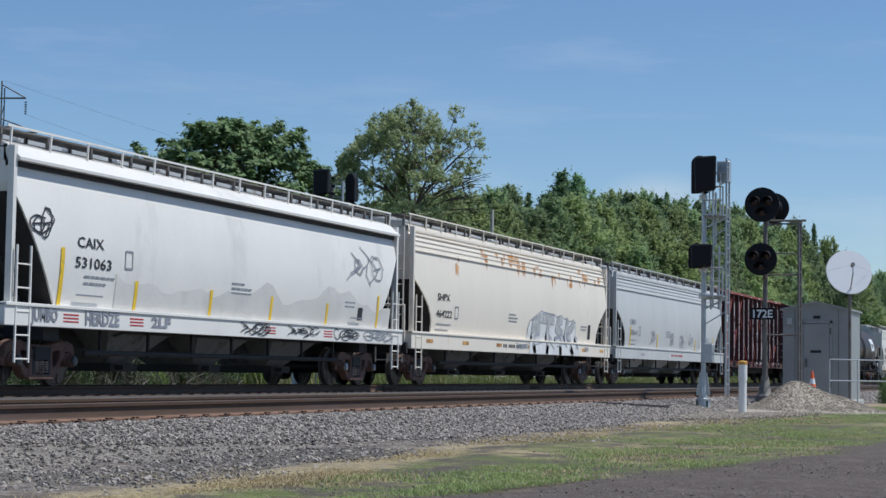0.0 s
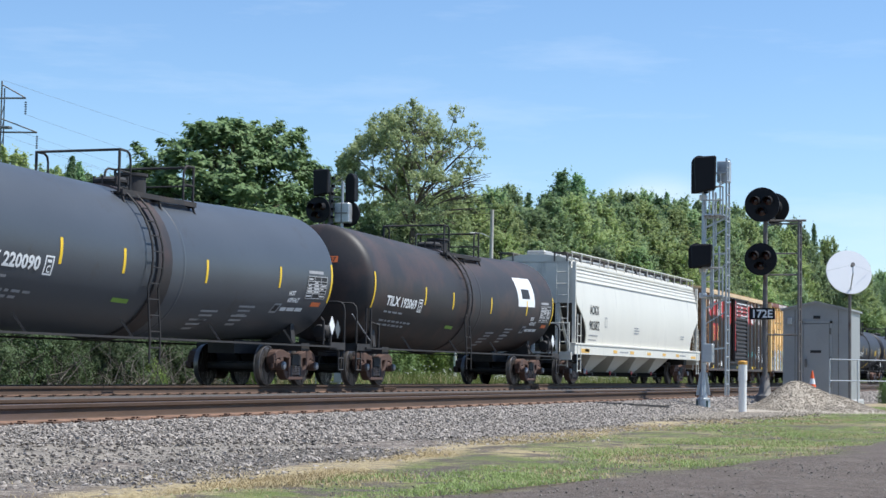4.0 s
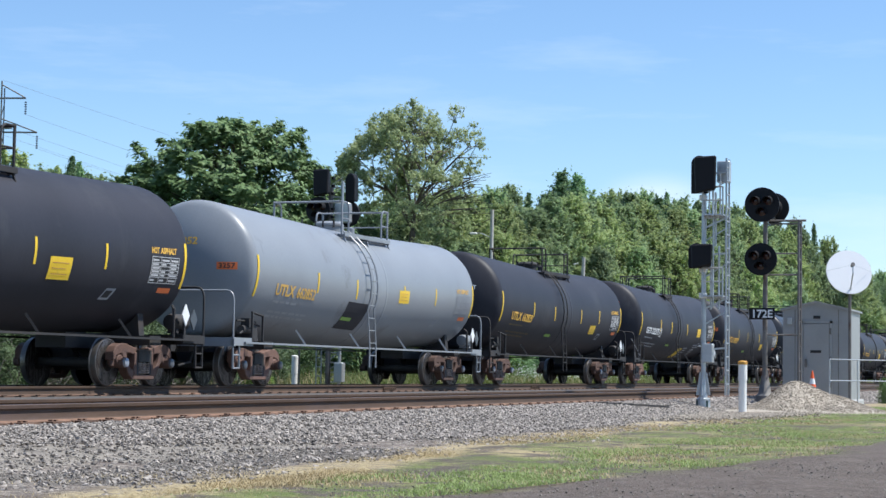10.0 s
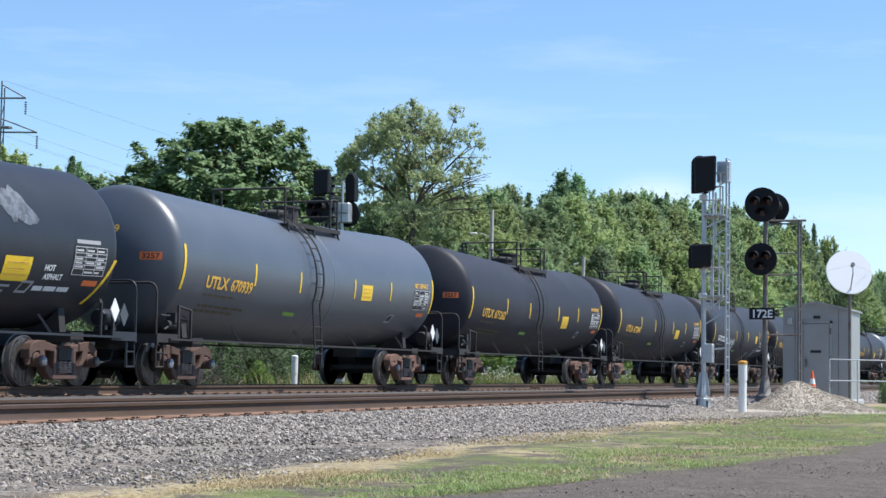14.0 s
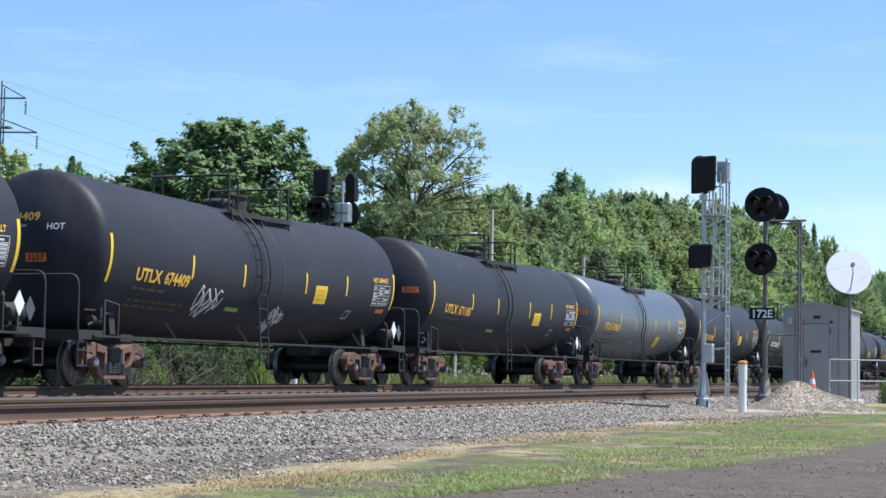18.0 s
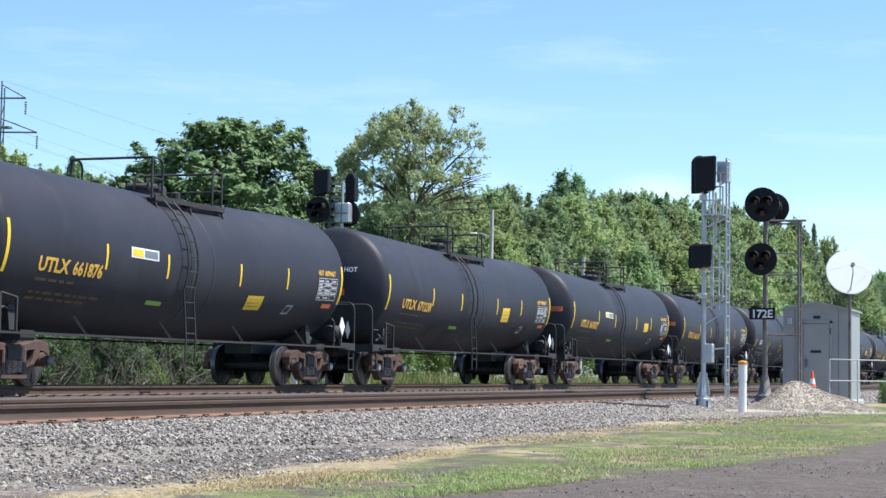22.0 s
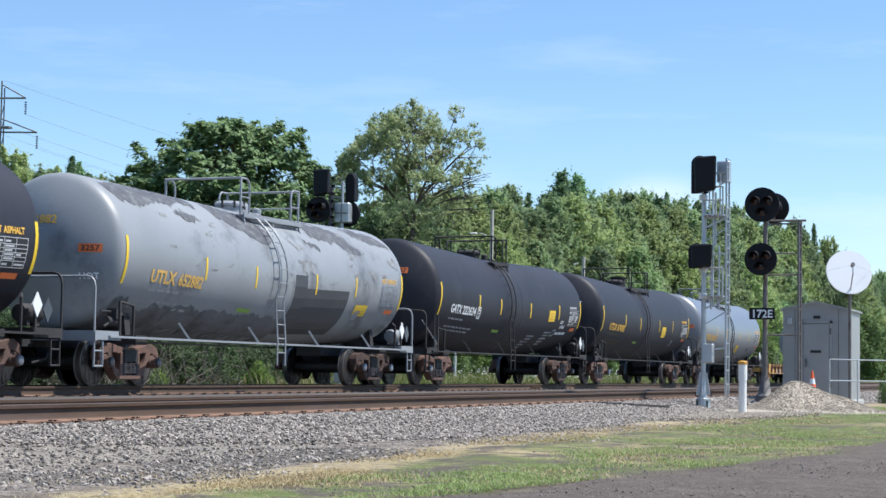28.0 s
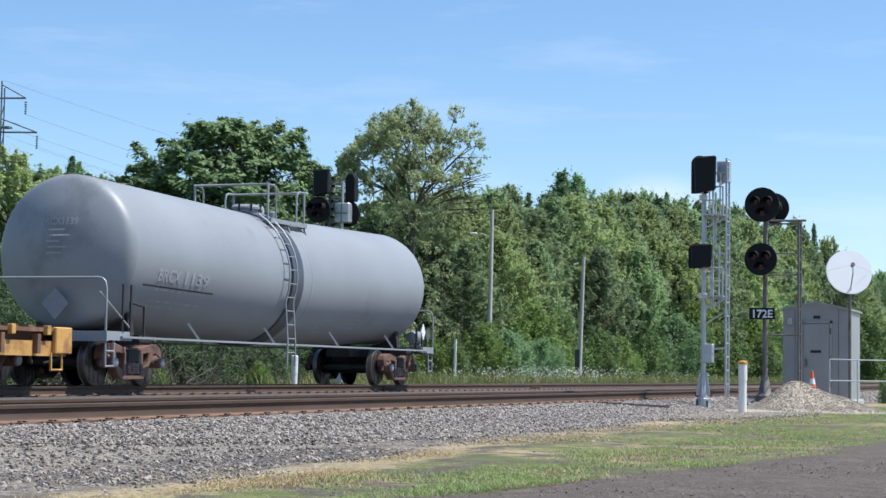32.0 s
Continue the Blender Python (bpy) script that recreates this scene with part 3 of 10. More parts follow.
class Shell:
    """A tank lying along x that dips a little towards its middle; marks are laid on its near side."""

    def __init__(self, r, zc, half):
        self.r, self.zc, self.half = r, zc, half

    def mid(self, x):
        return self.zc + BEND * abs(x)

    def bulge(self, rho):
        """How far the dished head stands out at a distance from its axis: a flat crown and a tight knuckle."""
        if rho < 1.367 * self.r / 1.5:
            return math.sqrt(6.76 - rho * rho) - 1.973
        return math.sqrt(max(0.0, 0.0784 - (rho - self.r + 0.28) ** 2))

    def on(self, x, z, off=0.0):
        """The point of the near side at x whose height along the middle would be z."""
        a = math.asin(max(-1, min(1, (z - self.zc) / self.r)))
        return (x, -(self.r + off) * math.cos(a), self.mid(x) + (self.r + off) * math.sin(a))

    def patch(self, g, x0, x1, z0, z1, off=0.006, lean=0.0, n=6):
        a0, a1 = [math.asin(max(-1, min(1, (z - self.zc) / self.r))) for z in (z0, z1)]
        m = max(1, min(4, int((x1 - x0) / 0.6)))
        vs = []
        for i in range(n + 1):
            k = i / n
            z = self.zc + self.r * math.sin(a0 + (a1 - a0) * k)
            vs += [self.on(x0 + (x1 - x0) * j / m + lean * k, z, off) for j in range(m + 1)]
        w = m + 1
        return g.add(vs, [(i * w + j, i * w + j + 1, (i + 1) * w + j + 1, (i + 1) * w + j) for i in range(n) for j in range(m)])

    def writing(self, text, size, width, x, z, material):
        vs, fs = letters(text, size, 0.034)
        w = max(p[0] for p in vs)
        a0 = math.asin((z - self.zc) / self.r)
        out = []
        for p in vs:
            a, xx = a0 + p[1] / self.r, x + p[0] / w * width
            out.append((xx, -(self.r + 0.008) * math.cos(a), self.mid(xx) + (self.r + 0.008) * math.sin(a)))
        return Geo().add(out, fs).mesh("writing", material)


def shell_mesh(sh, material):
    g = Geo()
    n, c = 56, sh.half
    prof = [(-(c + sh.bulge(q)), q) for q in (0.02, 0.3, 0.6, 0.85, 1.05, 1.2, 1.3, 1.365, 1.41, 1.445, 1.472, 1.49, 1.499)] + [(-c, sh.r)]
    prof += [(x, sh.r) for x in (-c + 0.05, -c * 0.66, -c * 0.33, -0.50, -0.47)]
    prof += [(-0.462, sh.r + 0.005), (-0.40, sh.r + 0.005), (-0.392, sh.r), (-0.36, sh.r), (-0.03, sh.r), (0, sh.r)]
    full = prof + [(-x, r) for x, r in reversed(prof[:-1])]
    g.lathe(full, n, 0)
    g.v = [(x, y, z + sh.mid(x)) for x, y, z in g.v]
    return g.mesh("tank", material, smooth=50)


def ladder_mesh(sh, material, x0, y_top=-0.75, z_low=0.45):
    """A side ladder that follows the curve of the tank from the top walk to below the sill."""
    g, w = Geo(), 0.2
    pts = []
    for a in range(60, -26, -10):
        pts.append((-(sh.r + 0.13) * math.cos(radians(a)), sh.mid(x0) + (sh.r + 0.13) * math.sin(radians(a))))
    pts.append((-(sh.r + 0.1), 1.0))
    pts.append((-(sh.r + 0.1), z_low))
    for s in (-1, 1):
        g.path([(x0 + s * w, y, z) for y, z in pts], 0.022, 5)
    step, run, rungs = 0.31, 0.0, []
    for (y0, z0), (y1, z1) in zip(pts, pts[1:]):
        d = math.hypot(y1 - y0, z1 - z0)
        while run < d:
            k = run / d
            rungs.append((x0, y0 + (y1 - y0) * k, z0 + (z1 - z0) * k))
            run += step
        run -= d
    return g.mesh("ladder", material, smooth=40), Geo().cyl((-w, 0, 0), (w, 0, 0), 0.014, 5).mesh("rung", material, smooth=40), rungs


def top_walk_meshes(sh, material, x0, x1, box=True):
    """The platform on top with its hand railing and the fittings inside it."""
    zt = sh.mid(0) + sh.r
    zd, decks = zt - 0.20, []
    for y in (-0.80, 0.80):
        g = Geo()
        for k in range(4):   # planks of open grating
            yy = y - 0.19 + k * 0.105
            g.box(x0, yy, zd, x1, yy + 0.075, zd + 0.03)
        for x in (x0 + 0.06, (x0 + x1) / 2, x1 - 0.06):
            g.box(x - 0.025, y - 0.2, zd - 0.05, x + 0.025, y + 0.22, zd)
            g.beam((x, y * 1.2, zd - 0.02), (x, y * 1.32, zd - 0.30), 0.04, 0.04)
        if y < 0:
            g.box(x0, -1.02, zd - 0.03, x1, -0.989, zd + 0.07)
        decks.append(g.mesh("platform", material))
    rails = []
    h = zt + 0.63
    back = min(0.42, (x1 - x0) * 0.27)
    # an arch across each end, with short returns along both sides; the middle stays open for the ladders
    for xe, s in ((x0, 1), (x1, -1)):
        hh = h if s > 0 else h - 0.02
        rails.append(Geo().path([(xe, -0.93, zd), (xe, -0.93, hh), (xe, 0.93, hh), (xe, 0.93, zd)], 0.026, 8).mesh("railing", material, smooth=40))
        for y in (-0.93, 0.93):
            xr = xe + s * back
            rails.append(Geo().path([(xe, y, hh), (xr - s * 0.14, y, hh), (xr - s * 0.04, y, hh - 0.05), (xr, y, hh - 0.16), (xr, y, zd)], 0.024, 8).mesh("railing", material, smooth=40))
            if x1 - x0 > 2.4:
                rails.append(Geo().path([(xe, y, zd + 0.42), (xr, y, zd + 0.42)], 0.018).mesh("railing", material, smooth=40))
    if x1 - x0 > 2.4:
        rails.append(Geo().path([(x1, -0.93, zd + 0.42), (x1, 0.93, zd + 0.42)], 0.018).mesh("railing", material, smooth=40))
    xc = (x0 + x1) / 2
    g = Geo().lathe([(zt - 0.12, 0.33), (zt + 0.12, 0.33), (zt + 0.13, 0.37), (zt + 0.18, 0.37), (zt + 0.24, 0.28), (zt + 0.26, 0.05)], 20, 2, (xc - 0.2, 0, 0))
    man = g.mesh("manway", material, smooth=35)
    g = Geo()
    if box:
        g.lathe([(zt - 0.1, 0.30), (zt + 0.34, 0.30), (zt + 0.36, 0.34), (zt + 0.42, 0.34), (zt + 0.43, 0.05)], 18, 2, (xc + 0.75, 0.1, 0))
    else:
        g.lathe([(zt - 0.1, 0.12), (zt + 0.22, 0.12), (zt + 0.28, 0.09), (zt + 0.34, 0.02)], 12, 2, (xc + 0.7, 0.1, 0))
        g.lathe([(zt - 0.1, 0.10), (zt + 0.16, 0.10), (zt + 0.2, 0.02)], 12, 2, (xc + 1.0, -0.1, 0))
    val = g.mesh("valve_housing", material, smooth=35)
    return decks, rails, man, val


def tank_frame_meshes(sh, material, pitch, centre):
    """Sills, bolsters, walkway edge, braces and end platforms below the tank."""
    half, e = pitch / 2, sh.half + 0.5
    sill = []
    for s in (-1, 1):
        g = Geo()
        g.box(min(s * (half - 0.55), s * (centre - 1.6)), -0.33, 0.72, max(s * (half - 0.55), s * (centre - 1.6)), 0.33, 1.02)
        g.box(s * centre - 0.22, -1.35, 0.80, s * centre + 0.22, 1.35, 0.98)
        g.prism([(-1.05, 0.98), (1.05, 0.98), (1.0, 1.42), (0.8, 1.22), (0.5, 1.08), (0, 1.0), (-0.5, 1.08), (-0.8, 1.22), (-1.0, 1.42)], 0, s * centre - 0.1, s * centre + 0.1)
        sill.append(g.mesh("stub_sill", "frame"))
    g = Geo()
    g.box(-half + 0.9, -1.50, 0.905, half - 0.9, -1.40, 0.945)
    board = g.mesh("side_sill", material)
    g = Geo()
    g.beam((0, -1.46, 0.94), (-0.13, -1.27, 1.27), 0.03, 0.045)
    brace = g.mesh("brace", material)
    g = Geo()
    g.box(-0.35, -1.45, 0.98, 0.35, 1.45, 1.03)
    g.box(0.31, -1.45, 0.84, 0.37, 1.45, 0.98)
    for y in (-1.45, 1.37):
        g.box(-0.55, y, 0.86, 0.37, y + 0.08, 1.03)
        g.path([(0.05, y + 0.04, 0.98), (0.05, y + 0.04, 0.38), (0.34, y + 0.04, 0.38), (0.34, y + 0.04, 0.98)], 0.02)
        g.path([(0.05, y + 0.04, 0.66), (0.34, y + 0.04, 0.66)], 0.018)
    plat = g.mesh("end_platform", material, smooth=30)
    g = Geo()
    z = 2.02
    g.path([(0.2, -1.42, 1.0), (0.2, -1.42, z - 0.2), (0.2, -1.39, z - 0.08), (0.2, -1.33, z - 0.02), (0.2, -1.24, z), (0.2, 1.24, z), (0.2, 1.33, z - 0.02), (0.2, 1.39, z - 0.08), (0.2, 1.42, z - 0.2), (0.2, 1.42, 1.0)], 0.024)
    rail = g.mesh("end_handrail", material, smooth=40)
    g = Geo()
    g.lathe([(-0.02, 0.05), (0.0, 0.15), (0.06, 0.17), (0.52, 0.17), (0.58, 0.15), (0.6, 0.05)], 16, 0, (0, 0, 0))
    g.box(0.1, -0.1, -0.22, 0.2, 0.1, 0.0)
    g.box(0.4, -0.1, -0.22, 0.5, 0.1, 0.0)
    cyl = g.mesh("brake_cylinder", "frame" if material == "black" else material, smooth=35)
    return sill, board, brace, plat, rail, cyl


@lru_cache(None)
def tank_kit(material, half, pitch, centre, box, walk_ends, rung_x, r=1.5, zc=2.42):
    sh = Shell(r, zc, half)
    trim = material if material not in ("patchy", "brown") else ("dull" if material == "patchy" else "frame")
    kit = dict(sh=sh, tank=shell_mesh(sh, material), ladder=ladder_mesh(sh, "frame" if trim in ("black", "gloss", "slate", "steel") else trim, rung_x),
               walk=top_walk_meshes(sh, "frame" if trim in ("black", "gloss", "slate") else trim, *walk_ends, box),
               frame=tank_frame_meshes(sh, "frame" if trim in ("gloss", "slate", "black", "steel") else trim, pitch, centre))
    return kit


def diamond_mesh(material):
    return Geo().prism([(0, 0.22), (0.15, 0), (0, -0.22), (-0.15, 0)], 1, -0.012, 0.012).mesh("placard", material)


PLACARD, PLACARD_DARK = diamond_mesh("white"), diamond_mesh("slate")


EYE_BOLT = Geo().cyl((0, 0, 0.08), (0, 0, 0.25), 0.025, 6).mesh("eye_bolt", "frame", smooth=40)


def tank_car(place, material="black", mark="", style="utlx", half=7.02, pitch=16.9, centre=6.15, box=True, yellow=None, label="", spray=(), extra=(), quiet=False, shift=0.0):
    car = car_thing("tank_car", label, "tank car", place, "tank cars in the train")
    gx = style == "gatx"
    short = gx and half < 7.3
    walk_ends = (-0.85, 1.1) if quiet else (-0.1, 1.75) if shift > 0.3 else (-2.2, 0.1) if shift else (-1.05, 0.38) if short else (-1.24, 1.76)
    kit = tank_kit(material, half, pitch, centre, box, walk_ends, 0.9 if shift > 0.3 else -0.88 if gx else -0.42 if mark == "UTLX 652882" else -0.72)
    sh = kit["sh"]
    part("tank", kit["tank"], car)
    stiles, rung, rungs = kit["ladder"]
    lad = part("ladder", stiles, car)
    for p in rungs:
        part("rung", rung, lad, put(*p))
    decks, rails, man, val = kit["walk"]
    for deck in decks:
        part("platform", deck, car)
    for r in rails:
        part("railing", r, car)
    lid = part("manway", man, car)
    for k in range(8):
        a = k * math.pi / 4
        part("eye_bolt", EYE_BOLT, lid, put(sum(walk_ends) / 2 - 0.2 + 0.36 * math.cos(a), 0.36 * math.sin(a), sh.mid(0) + sh.r))
    part("valve_housing", val, car)
    sill, board, brace, plat, rail, cyl = kit["frame"]
    for m in sill:
        part("stub_sill", m, car)
    for rz in (0, 180):
        part("side_sill", board, car, put(0, 0, 0, rz))
        part("end_platform", plat, car, put((half + 0.62) * (1 if rz == 0 else -1), 0, 0, rz))
        part("end_handrail", rail, car, put((half + 0.78) * (1 if rz == 0 else -1), 0, 0, rz))
    for i in range(4):
        part("brace", brace, car, put(-half + 2.6 + i * (2 * half - 4.6) / 3))
    part("brake_cylinder", cyl, car, put(half + 0.05, -1.15, 1.28), "horizontal air cylinder on the end platform")
    # gear on the leading end platform
    e = -half
    if style == "gatx":
        for x in (e - 0.42, e - 0.12):
            part("guard_post", Geo().path([(x, -1.44, 1.0), (x, -1.44, 1.92)], 0.022).mesh("guard_post", "frame", smooth=40), car)
        part("cut_lever", Geo().path([(e - 1.1, -1.35, 1.75), (e - 0.2, -1.46, 1.12)], 0.016).mesh("cut_lever", "bars", smooth=40), car, None, "pale slanting lever")
    else:
        g = Geo().cyl((e - 0.3, -1.25, 1.22), (e + 0.1, -1.25, 1.22), 0.09, 10)
        g.box(e - 0.12, -1.36, 1.26, e + 0.06, -1.16, 1.46)
        g.path([(e - 0.45, -1.3, 1.12), (e + 0.2, -1.3, 1.36), (e + 0.35, -1.38, 1.3)], 0.024)
        g.path([(e - 0.5, -1.25, 1.4), (e + 0.05, -1.25, 1.4)], 0.02)
        part("brake_valve", g.mesh("brake_valve", "frame", smooth=40), car, None, "cluster of grimy brake valves and pipes")
    for s in (-1, 1):
        part("side_bracket", Geo().path([(s * (half - 0.35), -1.46, 0.94), (s * (half - 0.35), -1.46, 1.52), (s * (half - 0.12), -1.30, 1.60)], 0.026).mesh("side_bracket", "frame", smooth=40), car)
    part("cut_lever", Geo().path([(e - 0.9, -1.4, 0.88), (e - 0.95, -0.7, 0.8), (e - 0.95, -0.2, 0.86)], 0.014).mesh("cut_lever", "frame", smooth=40), car)
    part("air_hose", Geo().path([(e - 0.75, -0.35, 0.72), (e - 0.95, -0.4, 0.5), (e - 1.2, -0.25, 0.42)], 0.024).mesh("air_hose", "frame", smooth=40), car)
    part("air_hose", Geo().path([(-e + 0.75, 0.35, 0.72), (-e + 0.95, 0.4, 0.5), (-e + 1.2, 0.25, 0.42)], 0.024).mesh("air_hose", "frame", smooth=40), car)
    for s in (-1, 1):
        part("placard_post", POST, car, put(s * (half + 0.12), -1.44, 0))
    part("placard", PLACARD, car, put(half + 0.12, -1.47, 1.42), "white diamond placard")
    part("placard", PLACARD_DARK, car, put(half + 0.45, -1.47, 1.34), "dark diamond placard")
    running_gear(car, centre, pitch / 2 - 0.12)

    def mark_part(name, g, material_, lab=""):
        part(name, g.mesh(name, material_), car, None, lab)

    light = material in ("grey", "patchy", "dull")
    inner = (3.2, 5.15, 8.1, 11.2) if gx else (3.2, 5.52, 8.68, 11.03)
    for i, x in enumerate(() if shift or quiet else (-half, *(-half + q * half / (6.85 if gx else 7.02) for q in inner), half)):
        end = i in (0, 5)
        w = 0.09 if gx or end else 0.072
        mark_part("stripe", sh.patch(Geo(), x - w / 2, x + w / 2, 1.80 if end else 2.08, 2.70 if end else 2.55, n=8), "yellow")
    # car number and the small lines below it
    tx = -half + (0.89 if gx else 1.0) + shift
    if mark:
        col = "bars" if quiet else "white" if gx else ("fade" if light else "gold")
        a, b = mark.split()
        part("writing", sh.writing(a, 0.34 if gx else 0.35, 0.9 if gx else 1.0, tx, 1.93 if gx else 1.91, col), car)
        part("writing", sh.writing(b, 0.34 if gx else 0.34, 1.13 if gx else 1.0, tx + (0.98 if gx else 1.12), 1.93 if gx else 1.91, col), car)
    rr = random.Random(int(place))
    for k, (z, w) in enumerate(((1.74, 1.3), (1.52, 2.1), (1.42, 1.8))):
        g, x = Geo(), tx + 0.05
        while x < tx + w:
            d = rr.uniform(0.1, 0.34)
            sh.patch(g, x, x + d, z, z + 0.045, 0.007, n=1)
            x += d + 0.08
        mark_part("print_line", g, "bars" if gx or light else "goldbars")
    if gx and not quiet and not shift:
        g = Geo()
        for xa, xb, za, zb in ((2.25, 2.29, 1.86, 2.2), (2.49, 2.53, 1.86, 2.2), (2.29, 2.49, 1.86, 1.89), (2.29, 2.49, 2.17, 2.2), (2.32, 2.46, 2.08, 2.13)):
            sh.patch(g, tx + xa, tx + xb, za, zb, n=2)
        mark_part("test_stencil", g, "white")
        part("writing", sh.writing("C", 0.19, 0.12, tx + 2.33, 1.905, "white"), car)
    if not quiet:
        # data panel by the far end
        mark_part("data_panel", sh.patch(Geo(), half - 1.36, half - 0.25, 1.88, 2.40, n=3), "grey" if light else "ink")
        g = Geo()
        for z in (1.89, 2.0, 2.07, 2.14, 2.21, 2.28, 2.39):
            sh.patch(g, half - 1.34, half - 0.27, z - 0.006, z + 0.006, 0.012, n=1)
        for xa in (1.34, 0.98, 0.62, 0.28):
            sh.patch(g, half - xa, half - xa + 0.016, 1.89, 2.39, 0.0125, n=4)
        for k in range(6):
            for xa, xb in ((1.3, 1.02), (0.94, 0.66), (0.58, 0.31)):
                if rr.random() < 0.75:
                    z = (1.925, 2.02, 2.09, 2.16, 2.23, 2.31)[k]
                    sh.patch(g, half - xa, half - xb - rr.choice((0, 0.05, 0.12)), z, z + 0.034, 0.012, n=1)
        mark_part("panel_print", g, "panel_white" if not light else "spray_grey")
        if not gx:
            for text, xa, w in (("HOT", 1.36, 0.3), ("ASPHALT", 1.0, 0.62)):
                part("writing", sh.writing(text, 0.16, w, half - xa, 2.46, "gold" if not light else "fade"), car)
        else:
            mark_part("caution_line", sh.patch(Geo(), half - 1.3, half - 0.5, 2.45, 2.52, 0.007, n=1), "bars")
        if gx:
            for text, xa, z, w in (("HOT", 2.22, 1.93, 0.34), ("ASPHALT", 2.18, 1.78, 0.6)):
                part("writing", sh.writing(text, 0.15, w, half - xa, z, "white"), car)
            g = Geo()
            for xa, xb in ((2.35, 2.05), (2.0, 1.62), (1.57, 1.2)):
                sh.patch(g, half - xa, half - xb, 1.58, 1.66, 0.007, n=1)
            mark_part("print_line", g, "white")
        mark_part("hazard_label", sh.patch(Geo(), half - 0.85, half - 0.35, 1.70, 1.80, n=1), "orange")
        g = Geo()
        sh.patch(g, half - 2.85, half - 2.5, 1.53, 1.74, 0.007, lean=0.12, n=2)
        mark_part("leaning_label", g, "bars")
        g = Geo()
        sh.patch(g, half - 2.79, half - 2.55, 1.57, 1.70, 0.011, lean=0.08, n=1)
        mark_part("leaning_label_core", g, "ink" if not light else "spray_grey")
    if yellow:
        x, z, w, h = yellow
        w, h = w * 0.72, h
        mark_part("yellow_sign", sh.patch(Geo(), x, x + w, z, z + h, n=3), "yellow", "square yellow sign")
        g = Geo()
        for k in range(3):
            sh.patch(g, x + 0.08, x + w - 0.1 - 0.08 * (k == 1), z + h * (0.22 + 0.25 * k), z + h * (0.26 + 0.25 * k), 0.011, n=1)
        mark_part("sign_print", g, "flat_yellow")
    if not quiet:
        mark_part("inspection_sticker", sh.patch(Geo(), -1.95, -1.35, 1.55, 1.63, n=1), "lime")
    if gx:
        for x, z in ((1.7, 1.5), (3.3, 1.62), (1.5, 1.32), (3.2, 1.42)):
            for k in range(3):
                mark_part("print_line", sh.patch(Geo(), x + 0.05 * k, x + 0.75 - 0.12 * k, z - 0.09 * k, z - 0.09 * k + 0.04, 0.007, n=1), "bars")
    if mark:
        a, b = mark.split()
        part("writing", head_writing(sh, a + b if quiet else b, 0.2 if quiet else 0.22, 0.8 if quiet else 0.75, 0.3 if quiet else 0.45, 3.05, "bars" if quiet else "white" if gx else "gold"), car)
        for k, wl_ in enumerate((0.5, 0.62, 0.4, 0.55, 0.46) if quiet else (0.3,)):
            part("print_line", head_writing(sh, "I", 0.05, wl_, 0.25, 2.93 - 0.11 * k, "bars"), car)
        if not quiet:
            zp, yp = (3.06, -0.25) if gx else (2.28, -0.05) if int(place) % 3 == 0 else (2.5, -0.75)
            part("hazard_panel", head_panel(sh, yp, zp, 0.42, 0.16, "orange"), car, None, "orange hazard panel")
            part("writing", head_writing(sh, "3257", 0.15, 0.34, yp - 0.04, zp + 0.03, "ink"), car)
        if not gx and not quiet:
            if int(place) % 3 == 0:
                part("writing", head_writing(sh, "HOT", 0.17, 0.34, -0.45, 2.88, "white"), car)
    for fn in extra:
        fn(car, sh, mark_part)
    for k, (x, z, w, h) in enumerate(spray):
        part("graffiti", tag_scrawl(sh, x + 0.1 * w, z, w * 0.78, h * 0.85, int(place) + k), car, None, "pale spray-painted scrawl")
    return car


def head_panel(sh, y0, z0, w, h, material):
    """A thin film on the rear-facing head, from y0 towards -y."""
    vs = []
    for j in range(3):
        for i in range(4):
            y, z = y0 - w * i / 3, z0 + h * j / 2
            vs.append((-(sh.half + sh.bulge(math.hypot(y, z - sh.mid(sh.half)))) - 0.008, y, z))
    return Geo().add(vs, [(j * 4 + i, j * 4 + i + 1, j * 4 + i + 5, j * 4 + i + 4) for j in range(2) for i in range(3)]).mesh("hazard_panel", material)


def head_writing(sh, text, size, width, y0, z0, material):
    """Characters on the tank's rear-facing head, reading towards -y."""
    vs, fs = letters(text, size)
    w = max(p[0] for p in vs)
    out = []
    for p in vs:
        y, z = y0 - p[0] / w * width, z0 + p[1]
        out.append((-(sh.half + sh.bulge(math.hypot(y, z - sh.mid(sh.half)))) - 0.014, y, z))
    return Geo().add(out, fs).mesh("writing", material)


POST = Geo().box(-0.03, -0.02, 0.92, 0.03, 0.02, 1.6).mesh("placard_post", "frame")


